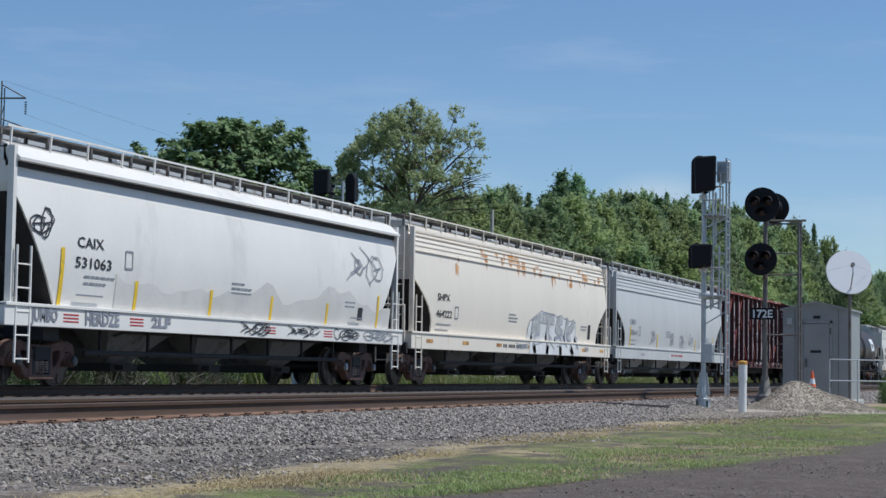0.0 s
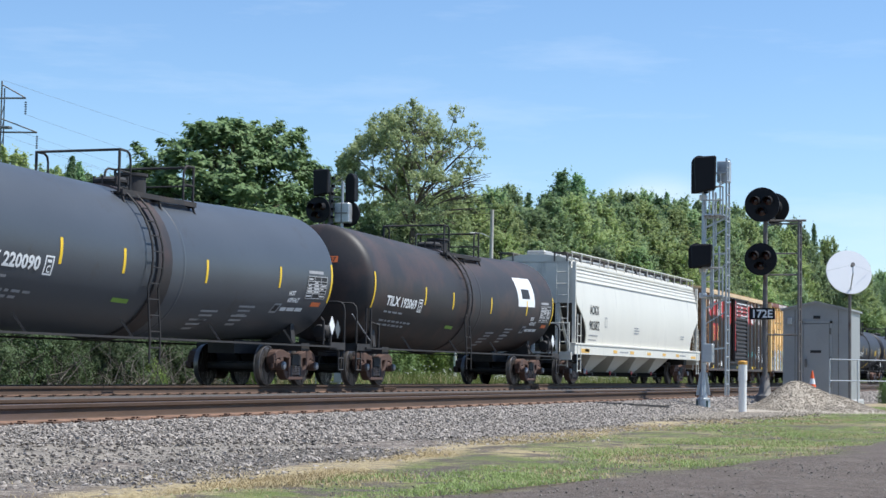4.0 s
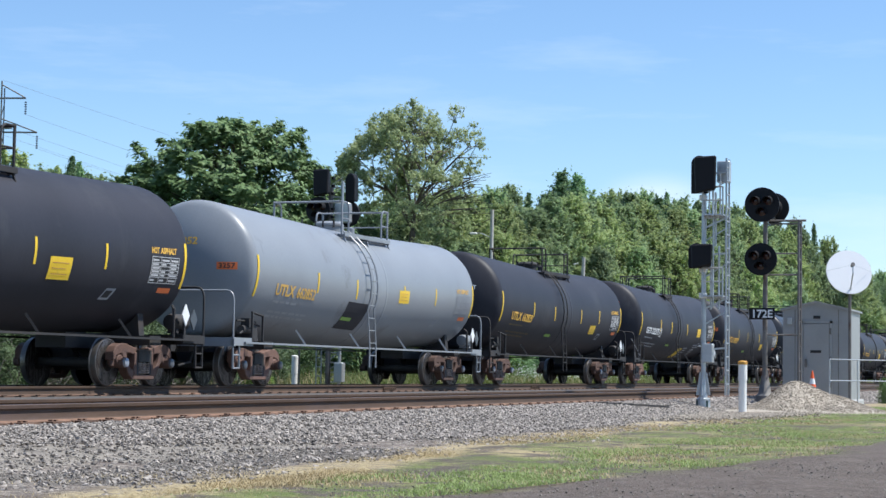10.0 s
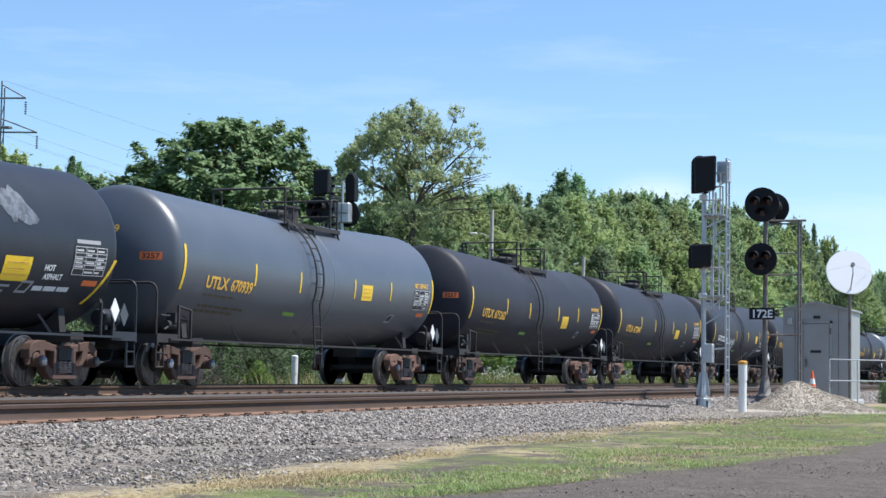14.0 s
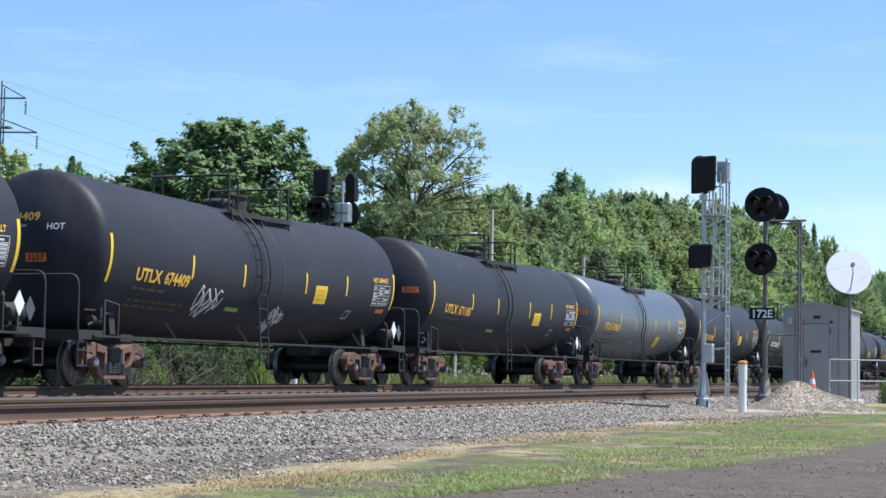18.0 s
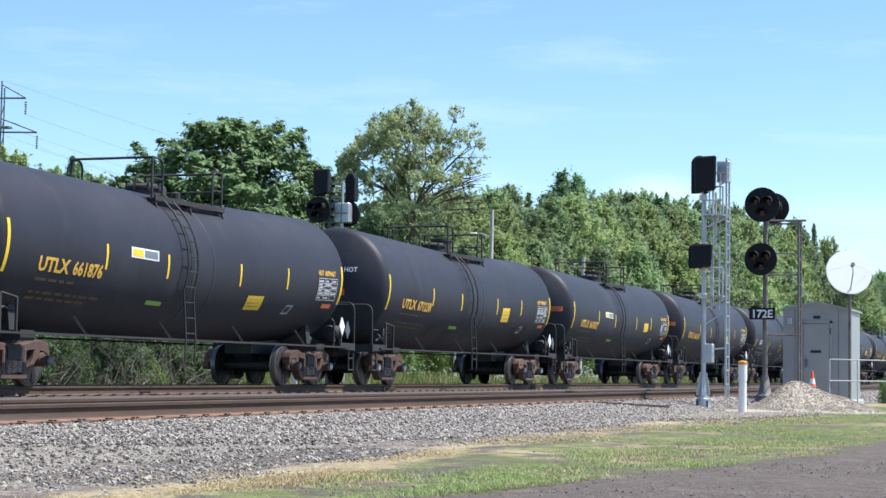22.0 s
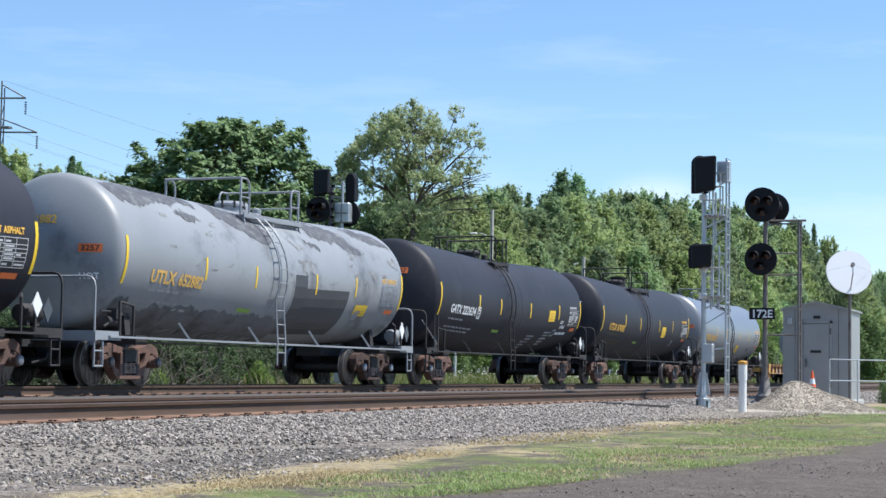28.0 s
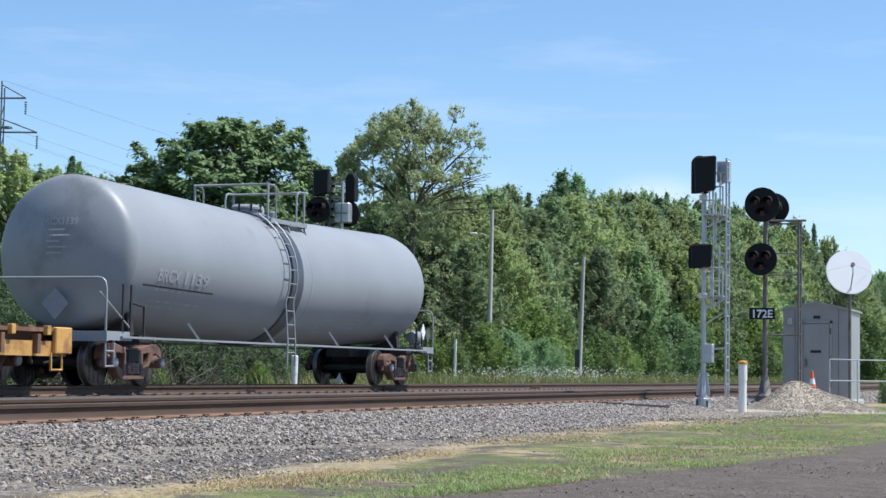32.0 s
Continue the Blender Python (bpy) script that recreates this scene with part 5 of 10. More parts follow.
# ---- boxcars ----
def boxcar(place, material, label, rib_xs, doors, roof, half=7.9, centre=6.2, end_mat=None, corner=None):
    car = car_thing("boxcar", label, "boxcar", place)
    zb, zt, w = 0.98, 4.30, 1.48
    end_mat = end_mat or material
    SIDE["posts"] = tuple(rib_xs)
    SIDE["doors"] = tuple((x0, x1, [zb + 0.28 + k * (zt - zb - 0.65) / (14 if m == "door_dark" else 3) for k in range(15 if m == "door_dark" else 4)]) for x0, x1, m in doors)
    low = 0.66
    g = Geo().box(-half, -w, low, half, w, zt)
    part("body", g.mesh("body", material, bevel=0.01), car)
    rib = Geo().prism([(-0.07, -w + 0.01), (-0.055, -w - 0.075), (0.055, -w - 0.075), (0.07, -w + 0.01)], 2, low + 0.1, zt - 0.1).mesh("side_post", material)
    for x in rib_xs:
        part("side_post", rib, car, put(x))
        part("side_post", rib, car, put(-x, 0, 0, 180))
    for s in (-1, 1):
        g = Geo()
        g.box(-half - 0.02, min(s * (w - 0.02), s * (w + 0.10)), zt - 0.16, half + 0.02, max(s * (w - 0.02), s * (w + 0.10)), zt + 0.02)
        part("side_plate", g.mesh("side_plate", roof if material != "box_yellow" else "roof_rust", bevel=0.01), car)
        g = Geo()
        g.box(-half - 0.02, min(s * (w - 0.02), s * (w + 0.09)), low - 0.05, half + 0.02, max(s * (w - 0.02), s * (w + 0.05)), low + 0.04)
        part("side_sill", g.mesh("side_sill", "door_dark", bevel=0.01), car)
        # corrugated end
        g = Geo()
        g.box(s * (half - 0.01) - 0.03, -w, zb, s * (half - 0.01) + 0.03, w, zt)
        panel = part("end_panel", g.mesh("end_panel", "end_tan"), car)
        ridge = Geo().prism([(s * half, -0.13), (s * (half + 0.075), -0.03), (s * (half + 0.075), 0.03), (s * half, 0.13)], 1, -w + 0.1, w - 0.1).mesh("end_ridge", "end_tan")
        for k in range(9):
            part("end_ridge", ridge, panel, put(0, 0, zb + 0.3 + k * 0.34))
        for sy in (-1, 1):
            g = Geo().box(s * half - 0.07, sy * w - 0.08, low - 0.02, s * half + 0.10, sy * w + 0.08, zt)
            part("corner_post", g.mesh("corner_post", corner or material, bevel=0.012), car)
            part("ladder", side_ladder("door_dark" if material == "box_yellow" else end_mat, s * (half - 0.38), sy * (w + 0.11), 0.5, 2.35 if s > 0 else 2.9, 0.5, 0.4, 0.018), car)
            part("end_ladder", side_ladder(end_mat, 0, 0, 0.9, 2.6), car, put(s * (half + 0.16), sy * 1.05, 0, 90))
        g = Geo().box(s * (half + 0.22) - 0.16, -0.9, 0.98, s * (half + 0.22) + 0.16, 0.9, 1.02)
        part("end_platform", g.mesh("end_platform", "frame"), car)
    # roof with cross ribs
    g = Geo().prism([(-w - 0.05, zt), (-w - 0.05, zt + 0.04), (0, zt + 0.22), (w + 0.05, zt + 0.04), (w + 0.05, zt)], 0, -half - 0.02, half + 0.02)
    for k in range(14):
        x = -half + 0.3 + k * (2 * half - 0.6) / 13
        g.prism([(-w - 0.04, zt + 0.03), (-w - 0.04, zt + 0.09), (0, zt + 0.27), (w + 0.04, zt + 0.09), (w + 0.04, zt + 0.03)], 0, x - 0.04, x + 0.04)
    part("roof", g.mesh("roof", roof), car)
    g = Geo().box(-half + 0.1, -0.3, 0.68, half - 0.1, 0.3, 0.98)
    for s in (-1, 1):
        g.box(s * centre - 0.2, -1.35, 0.78, s * centre + 0.2, 1.35, 0.98)
    for x in (-2.6, -0.9, 0.9, 2.6):
        g.box(x - 0.06, -1.4, 0.72, x + 0.06, 1.4, 0.98)
    part("underframe", g.mesh("underframe", "frame"), car)
    for x0, x1, m in doors:
        g = Geo().box(x0, -w - 0.13, zb + 0.1, x1, -w - 0.085, zt - 0.2)
        n = 15 if m == "door_dark" else 4
        fold = Geo().prism([(-w - 0.125, -0.08), (-w - 0.19, -0.05), (-w - 0.19, 0.03), (-w - 0.125, 0.07)], 0, x0 + 0.12, x1 - 0.12).mesh("door_fold", m)
        door = part("door", g.mesh("door", m), car, None, "corrugated dark sliding door" if m == "door_dark" else "")
        for k in range(n):
            part("door_fold", fold, door, put(0, 0, zb + 0.28 + k * (zt - zb - 0.65) / (n - 1)))
        stile = Geo().box(-0.06, -w - 0.20, zb + 0.1, 0.06, -w - 0.125, zt - 0.2).mesh("door_stile", m)
        for x in (x0 + 0.06, x1 - 0.06):
            part("door_stile", stile, door, put(x))
        g = Geo().path([(x0 + 0.25, -w - 0.22, zb + 0.5), (x0 + 0.25, -w - 0.22, zb + 1.5)], 0.025)
        g.lathe([(-0.03, 0.02), (-0.03, 0.16), (0.0, 0.16), (0.0, 0.02)], 12, 1, (x0 + 0.25, -w - 0.22, zb + 1.0))
        part("door_handle", g.mesh("door_handle", m), door)
    g = Geo()
    x0, x1 = min(d[0] for d in doors) - 1.2, max(d[1] for d in doors) + 0.4
    g.box(x0, -w - 0.2, zb + 0.0, x1, -w - 0.09, zb + 0.09)
    g.box(x0, -w - 0.2, zt - 0.22, x1, -w - 0.09, zt - 0.15)
    part("door_track", g.mesh("door_track", {"box_yellow": "door_dark", "box_orange": "door_tan"}.get(material, "frame")), car)
    running_gear(car, centre, half + 0.60)
    return car


SIDE = {"posts": (), "doors": ()}   # the near side of the boxcar in hand


def relief(x, z):
    """How far a boxcar's near side stands out from its sheets at x, z: side posts, door sheet, door corrugations."""
    for x0, x1, zs in SIDE["doors"]:
        if x0 <= x <= x1:
            return 0.192 if any(q - 0.05 <= z <= q + 0.03 for q in zs) or x < x0 + 0.12 or x > x1 - 0.12 else 0.133
    return 0.076 if any(abs(x - p) < 0.06 for p in SIDE["posts"]) else 0.0


def lift(off):
    return 0.003 + 0.05 * off


def box_at(off):
    """Puts paint on the near side, following posts and doors; a larger off lies over a smaller one."""
    return lambda x, z: (x, -1.48 - relief(x, z) - lift(off), z)


def cut(poly, axis, limit, sign):
    """The part of a polygon on one side of a line along an axis."""
    out = []
    for p, q in zip(poly, poly[1:] + poly[:1]):
        dp, dq = (p[axis] - limit) * sign, (q[axis] - limit) * sign
        if dp >= 0:
            out.append(p)
        if dp * dq < 0:
            k = dp / (dp - dq)
            out.append((p[0] + (q[0] - p[0]) * k, p[1] + (q[1] - p[1]) * k))
    return out


def slabs():
    """The flat pieces of the near side: x0, x1, z0, z1 and how far each stands out."""
    out, edges = [], []
    for x0, x1, zs in SIDE["doors"]:
        edges.append((x0 - 0.02, x1 + 0.02))
        out += [(x0, x0 + 0.12, 1.08, 4.1, 0.20), (x1 - 0.12, x1, 1.08, 4.1, 0.20)]
        low = 1.08
        for q in zs:
            out += [(x0 + 0.12, x1 - 0.12, q - 0.05, q + 0.03, 0.191), (x0 + 0.12, x1 - 0.12, low, q - 0.08, 0.131)]
            low = q + 0.07
    out += [(x0 - 0.02, x1 + 0.02, 0.71, 0.97, 0.0) for x0, x1, _ in SIDE["doors"]]
    for p in SIDE["posts"]:
        out.append((p - 0.055, p + 0.055, 0.77, 4.2, 0.075))
        edges.append((p - 0.07, p + 0.07))
    x = -7.83
    for e0, e1 in sorted(edges) + [(7.83, 8.0)]:
        if e0 > x:
            out.append((x, e0, 0.71, 4.14, 0.0))
        x = max(x, e1)
    return out


def add_paint(g, poly, off):
    xs, zs = [p[0] for p in poly], [p[1] for p in poly]
    for x0, x1, z0, z1, d in slabs():
        if x0 > max(xs) or x1 < min(xs) or z0 > max(zs) or z1 < min(zs):
            continue
        q = cut(cut(cut(cut(list(poly), 0, x0, 1), 0, x1, -1), 1, z0, 1), 1, z1, -1)
        if len(q) > 2:
            g.add([(x, -1.48 - d - lift(off), z) for x, z in q], [tuple(range(len(q)))])


def paint_shapes(car, polys, material, off=0.082, name="graffiti", label=""):
    """Painted polygons on a boxcar's near side, broken over its posts and corrugations."""
    g = Geo()
    for poly in polys:
        add_paint(g, poly, off)
    ob = part(name, g.mesh(name, material), car, None, label)
    if len(polys) > 1 or name == "graffiti":
        tagged(ob, kind="stuff")


def paint_text(car, text, size, width, x, z, material, off=0.1):
    vs, fs = letters(text, size)
    w = max(p[0] for p in vs)
    part("writing", Geo().add([box_at(off)(x + p[0] / w * width, z + p[1]) for p in vs], fs).mesh("writing", material), car)


def rough_edge(poly, seed, jag=0.05, step=0.22):
    """The same outline with many small uneven steps, as sprayed paint ends."""
    rr, out = random.Random(seed), []
    for p, q in zip(poly, poly[1:] + poly[:1]):
        n = max(1, int(math.hypot(q[0] - p[0], q[1] - p[1]) / step))
        out += [(p[0] + (q[0] - p[0]) * k / n + rr.uniform(-jag, jag), p[1] + (q[1] - p[1]) * k / n + rr.uniform(-jag, jag)) for k in range(n)]
    return out


def blot(x, z, w, h, seed, n=11):
    rr = random.Random(seed)
    return [(x + w / 2 + w / 2 * math.cos(6.283 * k / n) * rr.uniform(0.65, 1.1), z + h / 2 + h / 2 * math.sin(6.283 * k / n) * rr.uniform(0.65, 1.1)) for k in range(n)]


def stroke(g, pts, width, off, keep=None):
    """A painted line of straight pieces on the near side, broken over posts and corrugations."""
    for p, q in zip(pts, pts[1:]):
        off += 0.0008
        d = Vector((q[0] - p[0], q[1] - p[1]))
        if d.length < 1e-4:
            continue
        d.normalize()
        n, e = Vector((-d.y, d.x)) * width / 2, d * width * 0.42
        poly = [(p[0] - e.x + n.x, p[1] - e.y + n.y), (p[0] - e.x - n.x, p[1] - e.y - n.y), (q[0] + e.x - n.x, q[1] + e.y - n.y), (q[0] + e.x + n.x, q[1] + e.y + n.y)]
        if keep:
            poly = cut(poly, 1, keep[0], keep[1])
        if len(poly) > 2:
            add_paint(g, poly, off)


GLYPHS = ([(0.9, 0.9), (0.25, 0.95), (0.1, 0.65), (0.85, 0.45), (0.8, 0.1), (0.05, 0.05)], [(0.05, 0.0), (0.15, 1.0), (0.8, 0.05), (0.95, 1.0)], [(0.95, 1.0), (0.1, 0.95), (0.2, 0.5), (0.75, 0.5), (0.2, 0.5), (0.1, 0.0), (0.95, 0.08)],
          [(0.0, 0.0), (0.45, 1.0), (0.95, 0.0), (0.7, 0.4), (0.25, 0.35)], [(0.1, 1.0), (0.15, 0.0), (0.15, 0.5), (0.95, 1.0), (0.3, 0.5), (0.9, 0.0)], [(0.5, 1.0), (0.05, 0.7), (0.1, 0.15), (0.6, 0.0), (0.95, 0.4), (0.85, 0.85), (0.5, 1.0)], [(0.1, 0.0), (0.05, 1.0), (0.85, 0.85), (0.8, 0.5), (0.1, 0.45), (0.9, 0.0)])


def graffiti_band(car, x0, x1, z0, z1, ground, fills, seed, cell=0.6, edge="spray_black"):
    """A row of sprayed letters: ragged ground coat, outlined two-tone strokes that overlap, thin highlights and drips."""
    rr = random.Random(seed)
    geos = {m: Geo() for m in {*ground, *fills, edge, "spray_white", "spray_black"}}
    hgt, off = z1 - z0, 0.06
    x = x0
    while x < x1 - 0.1:   # ground coat
        w = rr.uniform(0.2, 0.6)
        xe, top = min(x + w, x1), z0 + hgt * rr.uniform(0.45, 0.95)
        off += 0.002
        add_paint(geos[rr.choice(ground)], rough_edge([(x, z0), (xe + 0.05, z0), (xe + 0.05, top - 0.1 * rr.random()), (x + w * 0.5, top), (x, top - 0.15 * rr.random())], rr.random(), 0.03, 0.15), off)
        x += w * 0.85
    off, x = 0.11, x0
    while x < x1 - cell * 0.5:
        w, h = min(cell * rr.uniform(0.8, 1.3), x1 - x), hgt * rr.uniform(0.7, 1.0)
        lean = rr.uniform(-0.1, 0.25)
        pts = [(x + w * (px + rr.uniform(-0.07, 0.07)) + lean * h * (pz - 0.5), z0 + 0.06 + (h - 0.12) * min(1, max(0, pz + rr.uniform(-0.06, 0.06)))) for px, pz in rr.choice(GLYPHS)]
        fat = rr.uniform(0.13, 0.2)
        one, two = rr.choice(fills), rr.choice(fills)
        off += 0.006
        stroke(geos[edge], pts, fat + 0.08, off)
        off += 0.006
        stroke(geos[one], pts, fat, off)
        off += 0.006
        stroke(geos[two], pts, fat, off, (z0 + h * rr.uniform(0.3, 0.6), -1))
        off += 0.006
        for p, q in zip(pts, pts[1:]):
            if rr.random() < 0.6:
                a = rr.uniform(0.05, 0.5)
                stroke(geos[rr.choice(("spray_white", edge))], [(p[0] + (q[0] - p[0]) * t - 0.03, p[1] + (q[1] - p[1]) * t + 0.03) for t in (a, a + 0.4)], 0.022, off)
        for _ in range(3):
            px, pz = x + rr.uniform(0, w), z0 + rr.uniform(0.15, 0.95) * h
            stroke(geos[rr.choice((edge, "spray_white", *fills))], [(px, pz), (px + rr.uniform(-0.05, 0.05), pz - rr.uniform(0.08, 0.3))], rr.uniform(0.015, 0.05), off + 0.003)
        x += w * 0.72
    for m, g in geos.items():
        if g.v:
            tagged(part("graffiti", g.mesh("graffiti", m), car), kind="stuff")


def rust_streaks(car, seed, count, x0, x1, mats, off=0.004):
    """Long run-down stains on the side sheets, one joined part for each tint."""
    rr = random.Random(seed)
    geos = [Geo() for _ in mats]
    for k in range(count):
        x, w = rr.uniform(x0, x1), rr.uniform(0.02, 0.16)
        top = rr.choice((4.15, 4.15, rr.uniform(1.6, 3.9)))
        low = max(1.06, top - rr.uniform(0.15, 1.0) ** 1.3)
        n = 5
        pts = [(x + w * rr.uniform(0.75, 1.2) * (0.5 + 0.5 * (1 - i / n)), top + (low - top) * i / n) for i in range(n + 1)]
        pts += [(x - w * rr.uniform(0.75, 1.2) * (0.5 + 0.5 * (1 - i / n)) * 0.6, top + (low - top) * i / n) for i in range(n, -1, -1)]
        geos[k % len(mats)].add([(p, -1.48 - off - 0.00003 * k, q) for p, q in pts], [tuple(range(len(pts)))])
    for g, m in zip(geos, mats):
        part("rust_streak", g.mesh("rust_streak", m), car)["kind"] = "stuff"


# ---- centre-beam and flat cars ----
def centre_beam(place):
    car = car_thing("centerbeam_flatcar", "maroon centre-beam lumber car, empty, with tall end bulkheads", "flatcar", place)
    half, centre, zd, zt, zc = 11.4, 9.2, 1.08, 4.40, 4.78
    g = Geo().box(-half, -1.45, zd - 0.08, half, 1.45, zd)
    part("deck", g.mesh("deck", "maroon"), car)
    for s in (-1, 1):
        g = Geo()
        g.box(-half, min(s * 1.42, s * 1.50), zd - 0.26, half, max(s * 1.42, s * 1.50), zd + 0.02)
        part("side_sill", g.mesh("side_sill", "maroon"), car)
        # end bulkhead with posts
        g = Geo().box(s * half - 0.06, -1.45, zd, s * half + 0.06, 1.45, zt)
        g.prism([(-1.45, zt), (1.45, zt), (0.25, zc - 0.02), (-0.25, zc - 0.02)], 0, s * half - 0.06, s * half + 0.06)
        for y in (-1.42, -0.5, 0.5, 1.42):
            g.box(s * (half + 0.08) - 0.08, y - 0.06, zd, s * (half + 0.08) + 0.08, y + 0.06, zt)
        for z in (1.9, 2.8, 3.7):
            g.box(s * (half + 0.06) - 0.05, -1.45, z - 0.05, s * (half + 0.06) + 0.05, 1.45, z + 0.05)
        part("bulkhead", g.mesh("bulkhead", "maroon", bevel=0.012), car)
        # near-side stiffening panel of the bulkhead, in the red lightened for sun
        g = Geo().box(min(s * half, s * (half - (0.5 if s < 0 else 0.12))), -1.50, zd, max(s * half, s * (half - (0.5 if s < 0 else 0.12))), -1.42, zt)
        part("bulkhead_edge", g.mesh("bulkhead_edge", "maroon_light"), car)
        part("ladder", side_ladder("maroon", 0, 0, 1.2, 4.1), car, put(s * (half + 0.22), -1.1, 0, 90))
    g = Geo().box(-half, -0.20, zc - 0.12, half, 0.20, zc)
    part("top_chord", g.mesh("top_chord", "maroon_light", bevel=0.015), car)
    n = 17
    span = 2 * (half - 0.9)
    for k in range(n):
        x = -span / 2 + span * k / (n - 1)
        g = Geo().box(x - 0.10, -0.13, zd, x + 0.10, -0.09, zc - 0.12).box(x - 0.10, 0.09, zd, x + 0.10, 0.13, zc - 0.12).box(x - 0.02, -0.09, zd, x + 0.02, 0.09, zc - 0.12)
        part("post", g.mesh("post", "maroon"), car)
        g, rr = Geo(), random.Random(k)
        z = zd + rr.uniform(0.1, 0.4)
        while z < zc - 0.5:
            d = rr.uniform(0.5, 1.3)
            g.box(x + 0.045 - rr.choice((0, 0, 0.03)), -0.15, z, x + 0.105, -0.128, min(z + d, zc - 0.2))
            z += d + rr.uniform(0.02, 0.18)
        part("wear_strip", g.mesh("wear_strip", "wear_white"), car)
        if k % 2:   # pale scuffs on the chord and across the post
            g = Geo().box(x + rr.uniform(0.1, 0.4), -0.206, zc - 0.11, x + rr.uniform(0.5, 0.8), -0.199, zc - rr.uniform(0.05, 0.08))
            z = rr.uniform(1.4, 3.8)
            g.box(x - 0.1, -0.137, z, x + rr.uniform(-0.05, 0.05), -0.129, z + rr.uniform(0.04, 0.1))
            part("scuff", g.mesh("scuff", "wear_white"), car)
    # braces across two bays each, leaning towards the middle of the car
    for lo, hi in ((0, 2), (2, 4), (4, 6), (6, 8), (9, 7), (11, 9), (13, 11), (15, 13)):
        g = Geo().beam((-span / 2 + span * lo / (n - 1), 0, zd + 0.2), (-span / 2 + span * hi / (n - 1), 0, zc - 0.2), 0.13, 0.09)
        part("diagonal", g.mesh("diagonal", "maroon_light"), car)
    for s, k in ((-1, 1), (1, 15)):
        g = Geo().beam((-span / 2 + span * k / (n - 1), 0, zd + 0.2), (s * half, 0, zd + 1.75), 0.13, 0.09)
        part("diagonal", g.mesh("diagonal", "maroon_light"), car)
    for k in range(18):
        x = -half + 0.7 + k * (2 * half - 1.4) / 17
        g = Geo().box(x - 0.14, -1.57, zd - 0.20, x - 0.09, -1.50, zd - 0.02).box(x + 0.09, -1.57, zd - 0.20, x + 0.14, -1.50, zd - 0.02)
        g.cyl((x - 0.2, -1.54, zd - 0.12), (x + 0.22, -1.54, zd - 0.12), 0.045, 8)
        part("winch", g.mesh("winch", ("deck", "frame", "truck")[k % 3]), car)
        if k % 3:
            rr = random.Random(k + 60)
            g = Geo().box(x + 0.35, -1.506, zd - rr.uniform(0.16, 0.2), x + rr.uniform(0.5, 0.85), -1.498, zd - rr.uniform(0.05, 0.1))
            part("sill_mark", g.mesh("sill_mark", "flat_yellow" if k % 2 else "deck"), car)
    for k in range(52):
        rr = random.Random(k + 300)
        x = -half + 0.4 + k * (2 * half - 0.8) / 51
        g = Geo().box(x - rr.uniform(0.04, 0.1), -1.55, zd - rr.uniform(0.02, 0.10), x + rr.uniform(0.04, 0.12), -1.495, zd + rr.uniform(0.02, 0.06))
        part("sill_bracket", g.mesh("sill_bracket", rr.choice(("deck", "maroon_light", "frame", "wear_white"))), car)
    # loading notices on the inner face of each bulkhead
    rr = random.Random(4)
    for y0 in (-1.25, 0.2):
        g = Geo()
        for k in range(14):
            z = 4.1 - k * 0.2
            if 6 > k > 0:
                continue
            y, e = y0 + rr.uniform(0, 0.2), y0 + 1.1 - rr.uniform(0, 0.2)
            while y < e:
                d = rr.uniform(0.06, 0.2)
                g.box(half - 0.075, y, z, half - 0.064, min(y + d, e), z + (0.1 if k == 1 else 0.055))
                y += d + 0.05
        part("loading_notice", g.mesh("loading_notice", "bars"), car)
        g = Geo().prism([(y0 + 0.45, 3.3), (y0 + 0.65, 3.3), (y0 + 0.6, 3.55), (y0 + 0.75, 3.75), (y0 + 0.55, 3.72), (y0 + 0.5, 3.5), (y0 + 0.35, 3.4)], 0, half - 0.078, half - 0.062)
        part("warning_mark", g.mesh("warning_mark", "white"), car)
        vs, fs = letters("WARNING", 0.16, 0.03)
        w = max(p[0] for p in vs)
        part("writing", Geo().add([(half - 0.07, y0 + 1.0 - p[0] / w * 0.75, 3.88 + p[1]) for p in vs], fs).mesh("writing", "white"), car)
    part("road_plate", Geo().box(-half + 0.06, -1.512, 2.95, -half + 0.38, -1.502, 3.3).mesh("road_plate", "white"), car)
    part("road_plate", Geo().box(half - 3.3, -1.6, 0.83, half - 2.9, -1.585, 1.2).mesh("road_plate", "white"), car)
    part("number_plate", Geo().box(-half + 2.6, -1.6, 0.86, -half + 3.5, -1.585, 1.02).mesh("number_plate", "bars"), car)
    g = Geo().box(-half, -0.35, 0.55, half, 0.35, zd - 0.05)
    for s in (-1, 1):
        g.box(s * centre - 0.3, -1.4, 0.75, s * centre + 0.3, 1.4, zd)
    part("centre_sill", g.mesh("centre_sill", "frame"), car)
    running_gear(car, centre, half + 0.65)


